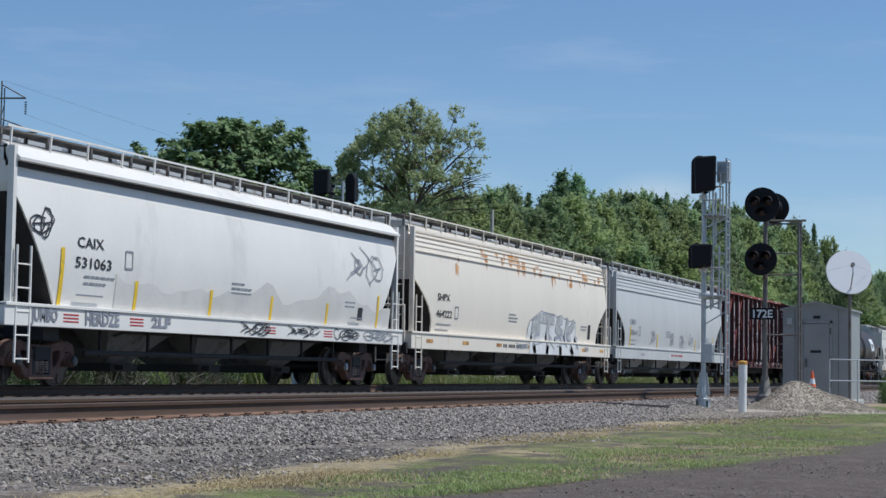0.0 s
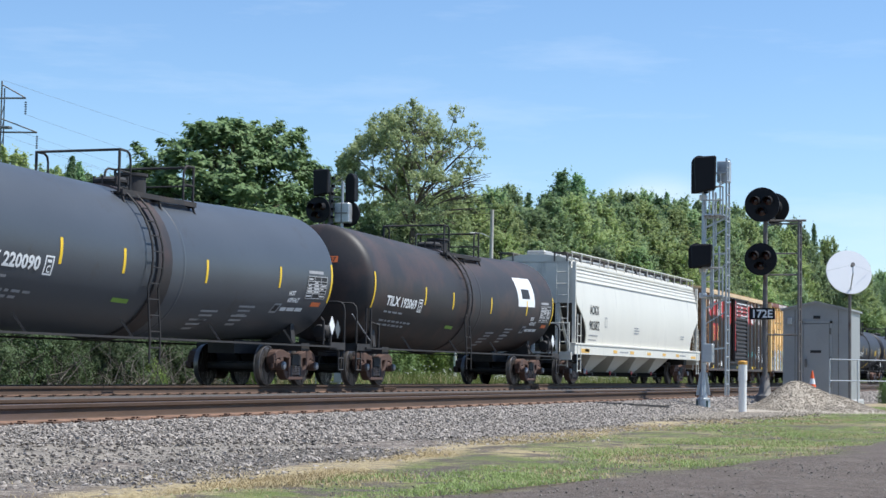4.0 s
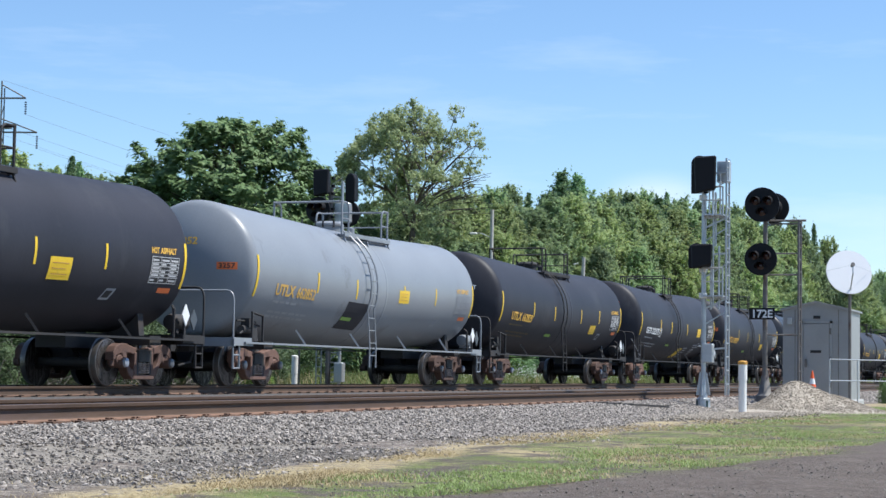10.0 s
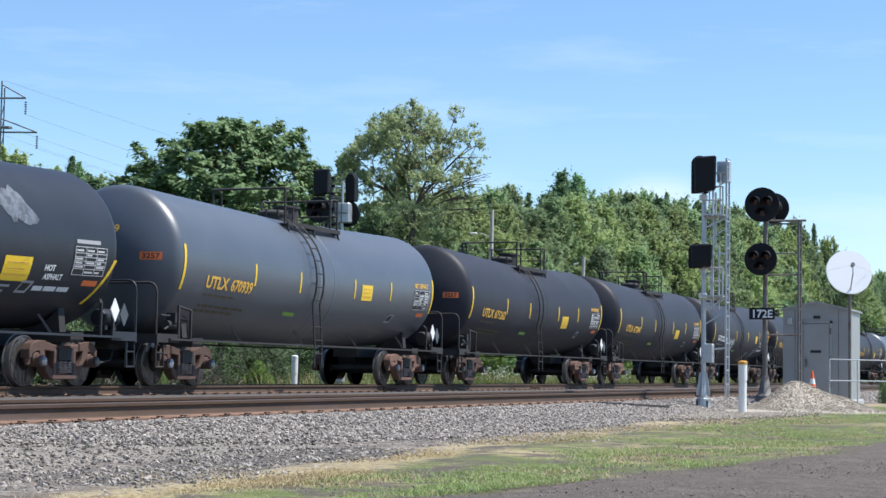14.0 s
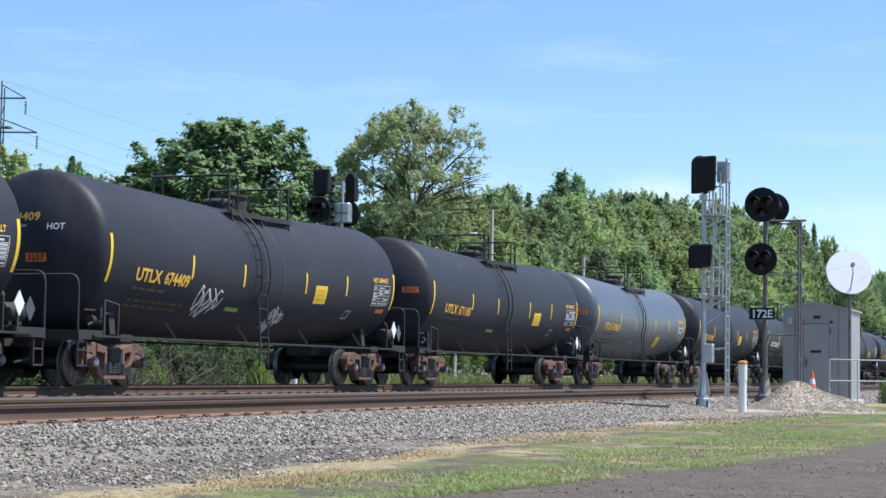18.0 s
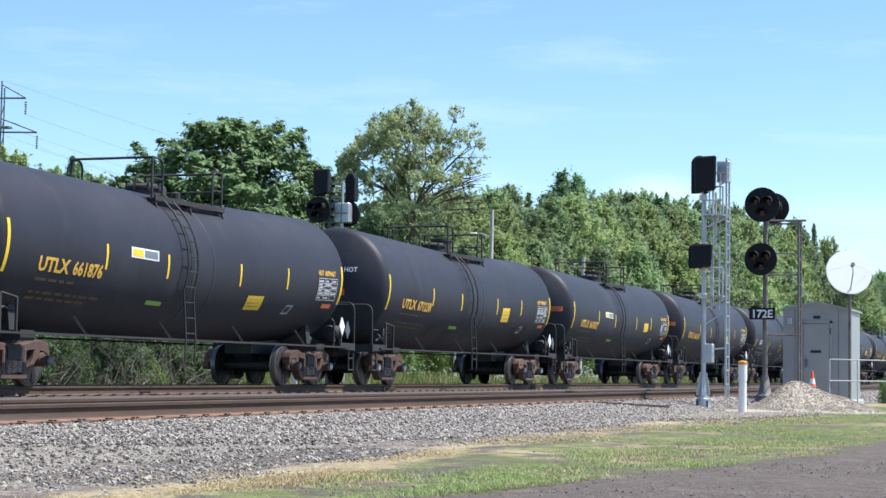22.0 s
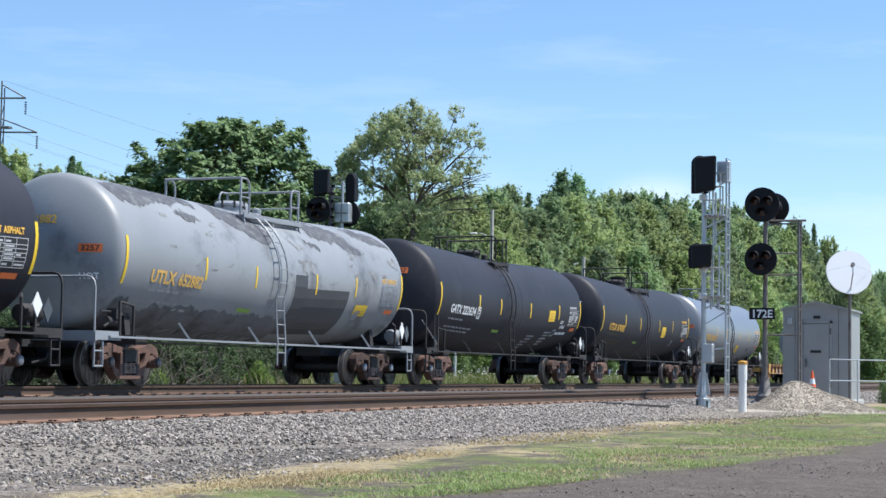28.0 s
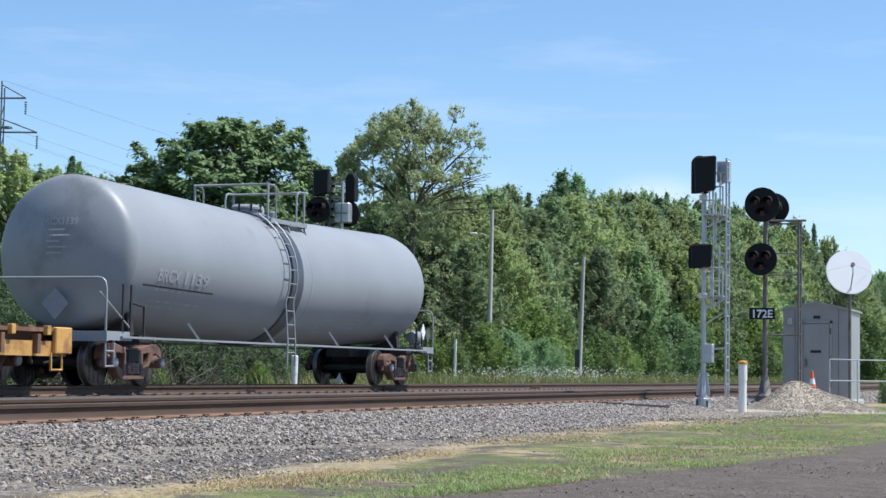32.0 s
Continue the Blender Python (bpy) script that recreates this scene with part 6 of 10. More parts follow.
def flat_car(place):
    car = car_thing("flatcar", "worn yellow flatcar with rusty stake pockets and dark slab", "flatcar", place)
    half, centre, zd = 9.16, 7.1, 1.03
    part("deck", Geo().box(-half, -1.46, zd - 0.07, half, 1.46, zd).mesh("deck", "deck"), car)
    for s in (-1, 1):
        g = Geo()
        prof = [(-half, 0.56), (half, 0.56), (half, zd - 0.07), (-half, zd - 0.07)]
        g.prism(prof, 1, s * 1.14, s * 1.18)
        part("side_web", g.mesh("side_web", "deck"), car)
        g = Geo()
        g.box(-half, min(s * 1.16, s * 1.44), 0.54, half, max(s * 1.16, s * 1.44), 0.80)
        part("side_sill", g.mesh("side_sill", "flat_yellow"), car)
        for sy in (-1, 1):
            g = Geo().box(s * (half - 0.2) - 0.26, sy * 1.48 - 0.05, 0.58, s * (half - 0.2) + 0.26, sy * 1.48 + 0.05, zd + 0.02)
            part("corner_block", g.mesh("corner_block", "flat_yellow", bevel=0.02), car)
            g = Geo().path([(s * (half - 0.5), sy * 1.45, 0.6), (s * (half - 0.5), sy * 1.45, 0.3), (s * (half - 0.15), sy * 1.45, 0.3), (s * (half - 0.15), sy * 1.45, 0.6)], 0.02)
            part("stirrup", g.mesh("stirrup", "flat_yellow"), car)
        g = Geo().box(s * half - 0.05, -1.46, 0.62, s * half + 0.08, 1.46, zd)
        part("end_sill", g.mesh("end_sill", "flat_yellow"), car)
    pocket = Geo().box(-0.05, -1.53, 0.58, 0.05, -1.42, 0.92).mesh("stake_pocket", "deck")
    tab = Geo().box(-0.06, -1.54, 0.90, 0.06, -1.44, 1.07).mesh("deck_bracket", "flat_yellow", bevel=0.01)
    n = 16
    for k in range(n):
        x = -half + 1.0 + k * (2 * half - 2.0) / (n - 1)
        part("stake_pocket", pocket, car, put(x))
        part("stake_pocket", pocket, car, put(x, 0, 0, 180))
        part("deck_bracket", tab, car, put(x + 0.3))
    part("writing", write_flat("DL CTRT", 0.26, 1.5, -half + 2.7, -1.446, 0.57, "bars"), car)
    part("writing", write_flat("6110", 0.26, 0.8, -half + 4.6, -1.446, 0.57, "bars"), car)
    g = Geo().box(-half + 1.2, -0.33, 0.5, half - 1.2, 0.33, zd - 0.07)
    for s in (-1, 1):
        g.box(s * centre - 0.3, -1.35, 0.75, s * centre + 0.3, 1.35, zd - 0.06)
        g.beam((s * (half - 1.2), 0, 0.8), (s * half, 0, 0.8), 0.5, 0.4)
    part("centre_sill", g.mesh("centre_sill", "frame"), car)
    part("deck_slab", Geo().box(-half + 0.2, -1.0, zd, -half + 2.1, 1.0, zd + 0.24).mesh("deck_slab", "ink", bevel=0.03), car, None, "dark slab strapped to the deck")
    board = Geo().box(-0.1, -1.46, zd, 0.1, 1.46, zd + 0.025).mesh("deck_board", "deck")
    for k in range(30):
        part("deck_board", board, car, put(-half + 2.6 + k * (2 * half - 3.2) / 29))
    running_gear(car, centre, half + 0.55)


# ---- the train, front to rear ----
W, C, G = "hop_white", "hop_cream", "hop_grey"
hopper(41.18, W, 8.70, 7.1, "white covered hopper with graffiti along its sill", 3, 4.08, "CAIX 531063", W, curve=0.22, text=(-6.85, 2.49, 2.13, 0.29, 0.92, 1.25), bits=(
    [("bar", x, z, 0.12, h, "yellow") for x, z, h in ((-7.32, 1.45, 0.95), (-4.7, 1.46, 0.48), (-1.65, 1.46, 0.46), (1.2, 1.46, 0.45), (4.2, 1.46, 0.42), (7.3, 1.5, 0.7))]
    + [("tag", -8.35, 2.5, 0.85, 0.68, "spray_black"), ("tag", 5.2, 2.3, 2.5, 1.1, "spray_grey"), ("bar", 6.1, 1.72, 0.3, 0.06, "spray_black"), ("grime", -5.4, 1.44, 13.6, 1.15, "grime")]
    + [("sill", x, z, 0.5, 0.025, "red") for x in (-7.2, -4.9, 0.9, 4.0) for z in (1.14, 1.2, 1.26)]
    + [("word:JUMBO", -8.2, 1.14, 0.8, 0.24, "spray_grey"), ("word:HERDZE", -6.5, 1.12, 1.2, 0.26, "spray_grey"), ("word:2LF", -4.1, 1.14, 0.75, 0.2, "spray_grey")]
    + [("sill", x, 1.62, w, 0.03, "spray_grey") for x, w in ((-6.8, 0.9), (5.6, 0.7))]
    + [("tag", x, 1.07, w, 0.3, c) for x, w, c in ((-0.35, 1.5, "spray_black"), (2.0, 1.6, "spray_black"), (4.6, 1.6, "spray_black"), (6.4, 1.9, "spray_grey"))]))
hopper(60.83, C, 9.70, 8.2, "cream covered hopper with rust streaks under the roof", 3, 4.20, "SHPX 464222", C, ribs=True, text=(-8.04, 2.32, 1.87, 0.3, 1.0, 1.25), bits=(
    [("grime", 0.2, 1.43, 5.2, 0.55, "grime"), ("piece", 0.25, 0.98, 5.65, 1.42, "spray_white"), ("tag", -1.2, 1.1, 1.3, 0.2, "spray_grey"), ("tag", 6.5, 1.1, 0.6, 0.2, "spray_grey"), ("bar", 7.2, 1.7, 0.3, 0.26, "spray_black")]
    + [("sill", x, 1.14, 0.5, 0.1, "flat_yellow") for x in (-8.9, -6.0, -3.0, 0.1, 6.3, 8.6)]
    + [("sill", -2.35 + 0.13 * k, 1.13, 0.085, 0.1, "spray_black") for k in range(14) if k not in (3, 9)]
    + [("stain", x, z, n_, w_, "soft_rust") for x, z, n_, w_ in ((-6.4, 3.75, 2, 0.3), (-4.7, 4.05, 4, 1.6), (-2.6, 3.9, 4, 0.8), (-1.4, 4.0, 16, 1.5), (0.9, 3.9, 4, 1.5), (2.9, 3.8, 4, 1.2), (4.8, 3.7, 4, 0.7), (6.3, 3.9, 11, 1.0), (7.8, 3.9, 4, 1.2))]))
hopper(81.58, G, 9.6, 8.2, "light grey covered hopper with thin sprayed scrawls", 3, 4.20, "CMO 78564", G, ribs=True, text=(-7.7, 2.3, 1.9, 0.3, 0.9, 1.2), colour="spray_grey", bits=(
    [("tag", x, 1.5, 0.9, 0.65, "spray_grey") for x in (-4.4, -1.0, 0.9, 2.6, 5.0)] + [("bar", x, 1.46, 0.12, h_, "yellow") for x, h_ in ((-7.6, 0.7), (-3.2, 0.5), (3.9, 0.42), (7.6, 0.6))] + [("bar", 4.9, 1.5, 0.4, 0.3, "spray_white"), ("sill", -6.0, 1.12, 0.5, 0.08, "bars")] + [("sill", -0.9 + 0.14 * k, 1.15, 0.1, 0.07, "red") for k in range(15) if k not in (3, 8)]))
centre_beam((92.6 + 115.49) / 2)


def band(car, sh, mark_part):
    g = Geo().lathe([(-0.72, sh.r - 0.02), (-0.70, sh.r + 0.04), (-0.14, sh.r + 0.04), (-0.12, sh.r - 0.02)], 48, 0)
    g.v = [(x, y, z + sh.mid(x)) for x, y, z in g.v]
    part("tank_band", g.mesh("tank_band", "brown" if sh.half > 7.6 else "slate", smooth=50), car)


def white_patch(car, sh, mark_part):
    mark_part("white_patch", sh.patch(Geo(), 4.0, 5.7, 2.35, 3.25, n=5), "white")
    mark_part("white_patch_mark", sh.patch(Geo(), 4.4, 5.2, 2.6, 2.9, 0.011, n=2), "ink")


def dark_patch(x0, x1, z0, z1, m="black"):
    def fn(car, sh, mark_part):
        mark_part("repaint_patch", sh.patch(Geo(), x0, x1, z0, z1, n=6, lean=0.0 if m == "dark_repaint" else 0.15), m)
    return fn


def yellow_slab(car, sh, mark_part):
    mark_part("yellow_panel", sh.patch(Geo(), 0.55, 1.25, 1.12, 1.52, n=3, lean=0.3), "yellow")


def leaning(*xs):
    """Leaning yellow stripes, the two outermost longer and lower."""
    def fn(car, sh, mark_part):
        for x in xs:
            end = abs(x) > 6
            mark_part("leaning_stripe", sh.patch(Geo(), x, x + 0.1, 1.38 if end else 1.69, 2.2 if end else 2.14, n=6, lean=0.55 if end else 0.22), "yellow")
    return fn


def ragged(sh, g, outline, lift_, seed, step=0.07):
    """A patch of paint with an uneven edge: one sheet between an upper and a lower line given at some x."""
    rr = random.Random(seed)
    xs = [p[0] for p in outline]
    n = max(3, int((xs[-1] - xs[0]) / step))
    vs, low, high = [], 0.0, 0.0
    for i in range(n + 1):
        x = xs[0] + (xs[-1] - xs[0]) * i / n
        k = min(max([j for j in range(len(xs)) if xs[j] <= x] or [0]), len(xs) - 2)
        f = (x - xs[k]) / (xs[k + 1] - xs[k])
        a, b = [outline[k][q] + (outline[k + 1][q] - outline[k][q]) * f for q in (1, 2)]
        low, high = low * 0.6 + rr.gauss(0, 0.03), high * 0.6 + rr.gauss(0, 0.03)
        a, b = min(3.88, a + low), min(3.90, b + high)
        b = max(b, a + 0.01)
        vs += [sh.on(x + rr.uniform(-0.3, 0.3) * step, a + (b - a) * j / 4, lift_) for j in range(5)]
    return g.add(vs, [(i * 5 + j, i * 5 + 5 + j, i * 5 + 6 + j, i * 5 + 1 + j) for i in range(n) for j in range(4)])


def smears(car, sh, mark_part):
    for k, o in enumerate(([(1.6, 3.26, 3.34), (1.85, 3.12, 3.3), (2.1, 2.98, 3.2), (2.25, 2.86, 3.0), (2.32, 2.86, 2.9)], [(3.3, 3.3, 3.38), (3.6, 2.95, 3.36), (3.85, 2.68, 3.3), (4.2, 2.66, 3.2), (4.5, 2.72, 2.95), (4.65, 2.74, 2.8)],
                           [(-0.85, 3.24, 3.34), (-0.5, 3.2, 3.32), (-0.3, 3.24, 3.28)], [(-0.2, 3.14, 3.22), (0.05, 3.1, 3.18), (0.15, 3.12, 3.15)])):
        mark_part("pale_smear", ragged(sh, Geo(), o, 0.006, k + 5), "smear")
    for z, w in ((2.14, 0.75), (2.05, 0.55), (1.96, 0.7), (1.87, 0.5), (1.78, 0.6)):
        mark_part("print_line", sh.patch(Geo(), -7.0, -7.0 + w, z - 0.05, z, 0.007, n=1), "bars")


def end_pipe(car, sh, mark_part):
    mark_part("side_pipe", sh.patch(Geo(), -7.2, -4.3, 1.80, 1.83, 0.012, n=1), "frame")
    part("placard_holder", Geo().prism([(0, 0.3), (0.3, 0), (0, -0.3), (-0.3, 0)], 0, -0.01, 0.01).mesh("placard_holder", "spray_grey"), car, put(-sh.half - 0.62, -0.1, 1.55), "dark diamond placard holder")


def flakes(car, sh, mark_part):
    """Dark flaked areas along the top of the tank, ragged at their edges, and rubbed grey spots."""
    rr = random.Random(int(sh.half * 100) + len(CARS))
    for k, (x, z, w, h) in enumerate(((-6.0, 3.1, 0.9, 0.6), (-4.9, 3.0, 0.6, 0.4), (-4.1, 3.25, 1.1, 0.5), (-2.8, 3.2, 1.5, 0.4), (-1.2, 3.45, 0.8, 0.35), (0.6, 3.35, 1.6, 0.4), (2.4, 3.0, 0.7, 0.3), (3.3, 3.3, 1.2, 0.5), (5.0, 3.4, 1.4, 0.4))):
        dips = [(x + w * i / 7, z + rr.uniform(-0.08, 0.2) * (1 if i % 6 else 0) + (h * 0.5 if i in (0, 7) else 0), z + h + rr.uniform(-0.05, 0.05) - (h * 0.35 if i in (0, 7) else 0)) for i in range(8)]
        mark_part("flaked_paint", ragged(sh, Geo(), dips, 0.006, 3 * k + len(CARS)), "flake_dark")
    rubbed(car, sh, mark_part)


def top_flakes(car, sh, mark_part):
    """Long dark flaked areas high on the tank's shoulder."""
    for k, o in enumerate(([(-6.9, 3.55, 3.7), (-6.3, 3.35, 3.8), (-5.2, 3.5, 3.85), (-4.0, 3.6, 3.88), (-3.2, 3.66, 3.8)], [(-4.6, 3.35, 3.42), (-4.2, 3.28, 3.46), (-3.7, 3.36, 3.4)], [(-2.6, 3.5, 3.78), (-1.9, 3.3, 3.8), (-1.0, 3.12, 3.72), (-0.5, 3.1, 3.5), (-0.2, 3.2, 3.3)],
                           [(2.1, 3.45, 3.7), (2.6, 3.38, 3.82), (3.4, 3.4, 3.82), (4.0, 3.14, 3.7), (4.4, 3.1, 3.4), (4.7, 3.12, 3.2)], [(5.0, 3.6, 3.76), (5.6, 3.52, 3.8), (6.4, 3.4, 3.72), (6.9, 3.4, 3.5)], [(1.5, 3.3, 3.34), (1.9, 3.18, 3.3), (2.2, 3.16, 3.2)])):
        mark_part("flaked_paint", ragged(sh, Geo(), o, 0.006, 3 * k + 1), "flake_dark")
    for k, o in enumerate(([(6.3, 2.95, 3.1), (6.6, 2.85, 3.12), (6.9, 2.86, 3.0)], [(4.9, 2.7, 2.76), (5.1, 2.5, 2.8), (5.3, 2.5, 2.7)], [(0.9, 2.6, 2.8), (1.2, 2.56, 2.86), (1.7, 2.6, 2.76)], [(0.6, 3.2, 3.3), (1.0, 3.12, 3.26), (1.3, 3.15, 3.2)])):
        mark_part("rubbed_paint", ragged(sh, Geo(), o, 0.0055, 7 * k + 2), "rubbed")
    rr, edge = random.Random(9), []
    for i in range(29):
        edge.append((-6.95 + i * 0.5, 1.02, 1.52 + rr.uniform(-0.06, 0.06) - (0.12 if -6 < -6.95 + i * 0.5 < -5 else 0)))
    mark_part("grime_band", ragged(sh, Geo(), edge[:16], 0.009, 91), "low_grime", "dark grime along the tank's foot")
    part("writing", head_writing(sh, "HOT", 0.17, 0.36, -0.75, 2.0, "white"), car)
    rubbed(car, sh, mark_part)


def rubbed(car, sh, mark_part):
    rr, g = random.Random(int(sh.half * 100) + len(CARS)), Geo()
    for k in range(40):
        x, z = rr.uniform(-6.4, 6.2), rr.uniform(2.3, 3.6)
        sh.patch(g, x, x + rr.uniform(0.05, 0.3), z, z + rr.uniform(0.03, 0.10), 0.003 + 0.00003 * k, lean=rr.uniform(-0.1, 0.2), n=2)
    part("rubbed_specks", g.mesh("rubbed_specks", "rubbed"), car)["kind"] = "stuff"


def far_label(car, sh, mark_part):
    mark_part("white_label", sh.patch(Geo(), -2.95, -1.9, 2.38, 2.58, n=2), "white")
    mark_part("label_field", sh.patch(Geo(), -2.9, -2.5, 2.41, 2.55, 0.011, n=2), "yellow")
    mark_part("label_field", sh.patch(Geo(), -2.46, -1.95, 2.41, 2.55, 0.011, n=2), "steel")


BLK, GLS = "matt black tank car with yellow stripes and a top ladder walk", "glossy dark tank car reflecting the sky, with yellow stripes"
GX = "black tank car with white lettering and yellow reflective stripes"
GRY = "light grey tank car with yellow stripes and a side ladder"
tank_car((118.41 + 133.83) / 2, "slate", "GATX 220090", "gatx", 7.7, 18.2, 6.6, True, None, "slate grey tank car with white lettering and a centre band", extra=(band,))
tank_car((136.49 + 151.98) / 2, "brown", "TILX 192069", "gatx", 7.7, 18.2, 6.6, True, None, "sooty brown tank car with a white patch", extra=(band, white_patch))
hopper(164.24, "hop_pale", 9.7, 8.35, "pale grey covered hopper with black lettering", 4, 4.22, "AOKX 90382", "hop_pale", ribs=True, text=(-8.1, 2.47, 1.93, 0.5, 1.2, 1.35), curve=0.2, bits=(
    [("sill", x, 1.14, 0.55, 0.11, "fade") for x in (-8.7, -4.9, -2.4, 0.3, 2.9, 5.3)] + [("sill", -9.2, 1.1, 1.0, 0.14, "fade"), ("sill", 8.2, 1.1, 0.9, 0.1, "fade")]
    + [("sill", -3.9 + 0.25 * k, 1.17, 0.18, 0.05, "spray_grey") for k in range(5)] + [("sill", 6.0 + 0.2 * k, 1.17, 0.15, 0.05, "spray_grey") for k in range(6)]))

b = boxcar(183.3, "box_taupe", "boxcar with black and red graffiti over tan ends", [-6.93, -6.02, -5.08, -4.21, -3.31, -2.36, 2.48, 3.34, 4.35, 5.2, 6.21, 6.96], [(-1.45, 1.66, "door_dark")], "roof_cream", end_mat="box_tan", corner="box_tan")
paint_shapes(b, [rough_edge([(-7.83, 0.71), (-7.1, 0.71), (-7.14, 3.3), (-7.2, 4.1), (-7.83, 4.1)], 3, 0.03)], "box_tan", 0.004)
# red letters with white rims and a black halo, sinking into a black ground
reds = [[(-6.83, 3.40), (-6.29, 3.80), (-5.08, 3.84), (-4.71, 3.5), (-4.65, 3.0), (-6.75, 3.0)], [(-4.16, 3.87), (-3.34, 3.90), (-3.32, 3.0), (-4.18, 3.0)],
        [(-2.24, 3.86), (-1.45, 3.90), (-1.45, 2.7), (-2.26, 2.7)], [(2.80, 3.6), (2.95, 3.9), (3.75, 3.93), (4.28, 3.78), (4.40, 3.55), (4.30, 2.9), (2.78, 2.9)]]
rims = [[(-7.0, 3.40), (-6.36, 3.93), (-4.98, 3.97), (-4.58, 3.55), (-4.53, 3.05), (-6.9, 3.05)], [(-4.46, 3.62), (-4.2, 3.97), (-3.24, 4.0), (-3.2, 2.95), (-4.42, 3.05)],
        [(-2.42, 3.93), (-1.45, 4.0), (-1.45, 2.75), (-2.4, 2.85)], [(2.45, 3.45), (2.84, 3.98), (3.80, 4.03), (4.42, 3.84), (4.5, 3.5), (4.42, 2.95), (2.5, 2.95)]]
halo = [[(cx + (x - cx) * 1.09, cz + (z - cz) * 1.13) for x, z in q] for q in rims for cx, cz in [(sum(p[0] for p in q) / len(q), sum(p[1] for p in q) / len(q))]]
paint_shapes(b, halo, "spray_black", 0.02)
paint_shapes(b, rims, "spray_white", 0.04)
paint_shapes(b, reds, "red", 0.06)
paint_shapes(b, [[(-1.45, 3.15), (1.66, 3.2), (1.66, 4.08), (-1.45, 4.02)]], "spray_black", 0.03)
paint_shapes(b, [[(-1.0, 3.2), (1.63, 3.2), (1.63, 3.93), (-1.0, 3.93)]], "spray_white", 0.05)
paint_shapes(b, [[(-1.45, 2.8), (-1.25, 2.8), (-1.25, 4.0), (-1.45, 4.0)], [(-0.85, 3.2), (0.12, 3.2), (0.12, 3.86), (-0.8, 3.86)], [(0.42, 3.34), (1.3, 3.34), (1.5, 3.5), (1.5, 3.86), (0.42, 3.86)]], "red", 0.07)
ground = [(-7.1, 1.0), (-7.2, 2.2), (-7.12, 3.30), (-6.66, 3.24), (-6.23, 3.13), (-5.52, 3.22), (-5.02, 3.17), (-4.18, 3.2), (-3.45, 3.11), (-2.45, 3.12), (-2.3, 2.95), (-2.04, 2.85), (-1.6, 2.9),
          (-1.42, 3.05), (-0.71, 3.14), (1.66, 3.16), (2.77, 3.05), (4.25, 3.03), (4.7, 3.3), (4.9, 3.9), (5.2, 4.1), (6.6, 4.1), (6.95, 3.8), (7.1, 3.0), (7.5, 2.5), (7.8, 2.3), (7.8, 1.0)]
rr = random.Random(5)
for k in range(len(ground) - 1):
    (x0, z0), (x1, z1) = ground[k], ground[k + 1]
    if x1 - x0 > 0.02:
        n_ = max(2, int((x1 - x0) / 0.1))
        top = [(x0 - 0.012 + (x1 - x0 + 0.024) * q / n_, z0 + (z1 - z0) * q / n_ + (rr.uniform(-0.03, 0.03) if 0 < q < n_ else 0)) for q in range(n_ + 1)]
        paint_shapes(b, [[(top[-1][0], 0.71), (top[0][0], 0.71)][::-1] + top[::-1]], "box_black", 0.1)
paint_shapes(b, [[(-5.98, 3.19), (-5.59, 3.19), (-5.55, 3.4), (-5.98, 3.38)], [(3.6, 3.12), (4.25, 3.03), (4.33, 3.24), (3.85, 3.3), (3.8, 3.42), (3.55, 3.40)]], "spray_white", 0.12)
rr = random.Random(5)
drips = [[(x, 3.12), (x + 0.05, 3.12), (x + 0.03, 3.12 - d), (x + 0.01, 3.12 - d)] for x, d in ((-2.2, 0.4), (-2.0, 0.55), (-1.8, 0.3), (3.0, 0.25), (3.3, 0.2), (-4.0, 0.15), (-3.6, 0.2))]
paint_shapes(b, drips + [[(-1.44, 1.6), (-1.3, 1.6), (-1.3, 2.9), (-1.44, 2.9)]], "red", 0.12)
paint_shapes(b, [rough_edge([(-6.05, 1.98), (-5.2, 2.04), (-4.55, 2.03), (-4.62, 2.74), (-5.3, 2.82), (-6.05, 2.76)], 8, 0.06, 0.15)], "red", 0.12)
paint_shapes(b, [[(x, z), (x + w, z), (x + w, z + 0.30), (x, z + 0.30)] for x, w in ((-5.90, 0.50), (-4.96, 0.48)) for z in (2.04, 2.40)], "fade", 0.15)
for text, x, z in (("RB", -5.86, 2.43), ("OX", -4.92, 2.43), ("43", -5.82, 2.07), ("187", -4.93, 2.07)):
    paint_text(b, text, 0.32, 0.42, x, z, "spray_black", 0.2)
paint_shapes(b, [rough_edge([(-3.22, 1.43), (-2.58, 1.43), (-2.56, 1.82), (-3.22, 1.80)], 2, 0.01, 0.1)], "box_tan", 0.12)
# a dim mural: pale petals over plum and moss strokes
rr, off = random.Random(77), 0.13
for k in range(9):
    for side in (-1, 1):
        g = Geo()
        x = 5.85 + side * (0.62 + 0.07 * k)
        ribbon(g, [(x - side * 0.3, 4.12 - 0.06 * k), (x + side * 0.05, 3.7 - 0.1 * k), (x + side * 0.2, 3.0 - 0.12 * k), (x + side * 0.15, 2.3 - 0.1 * k)], 0.05, box_at(0.125 + 0.0004 * k))
        part("graffiti", g.mesh("graffiti", "spray_moss" if k % 3 else "door_dark"), b)
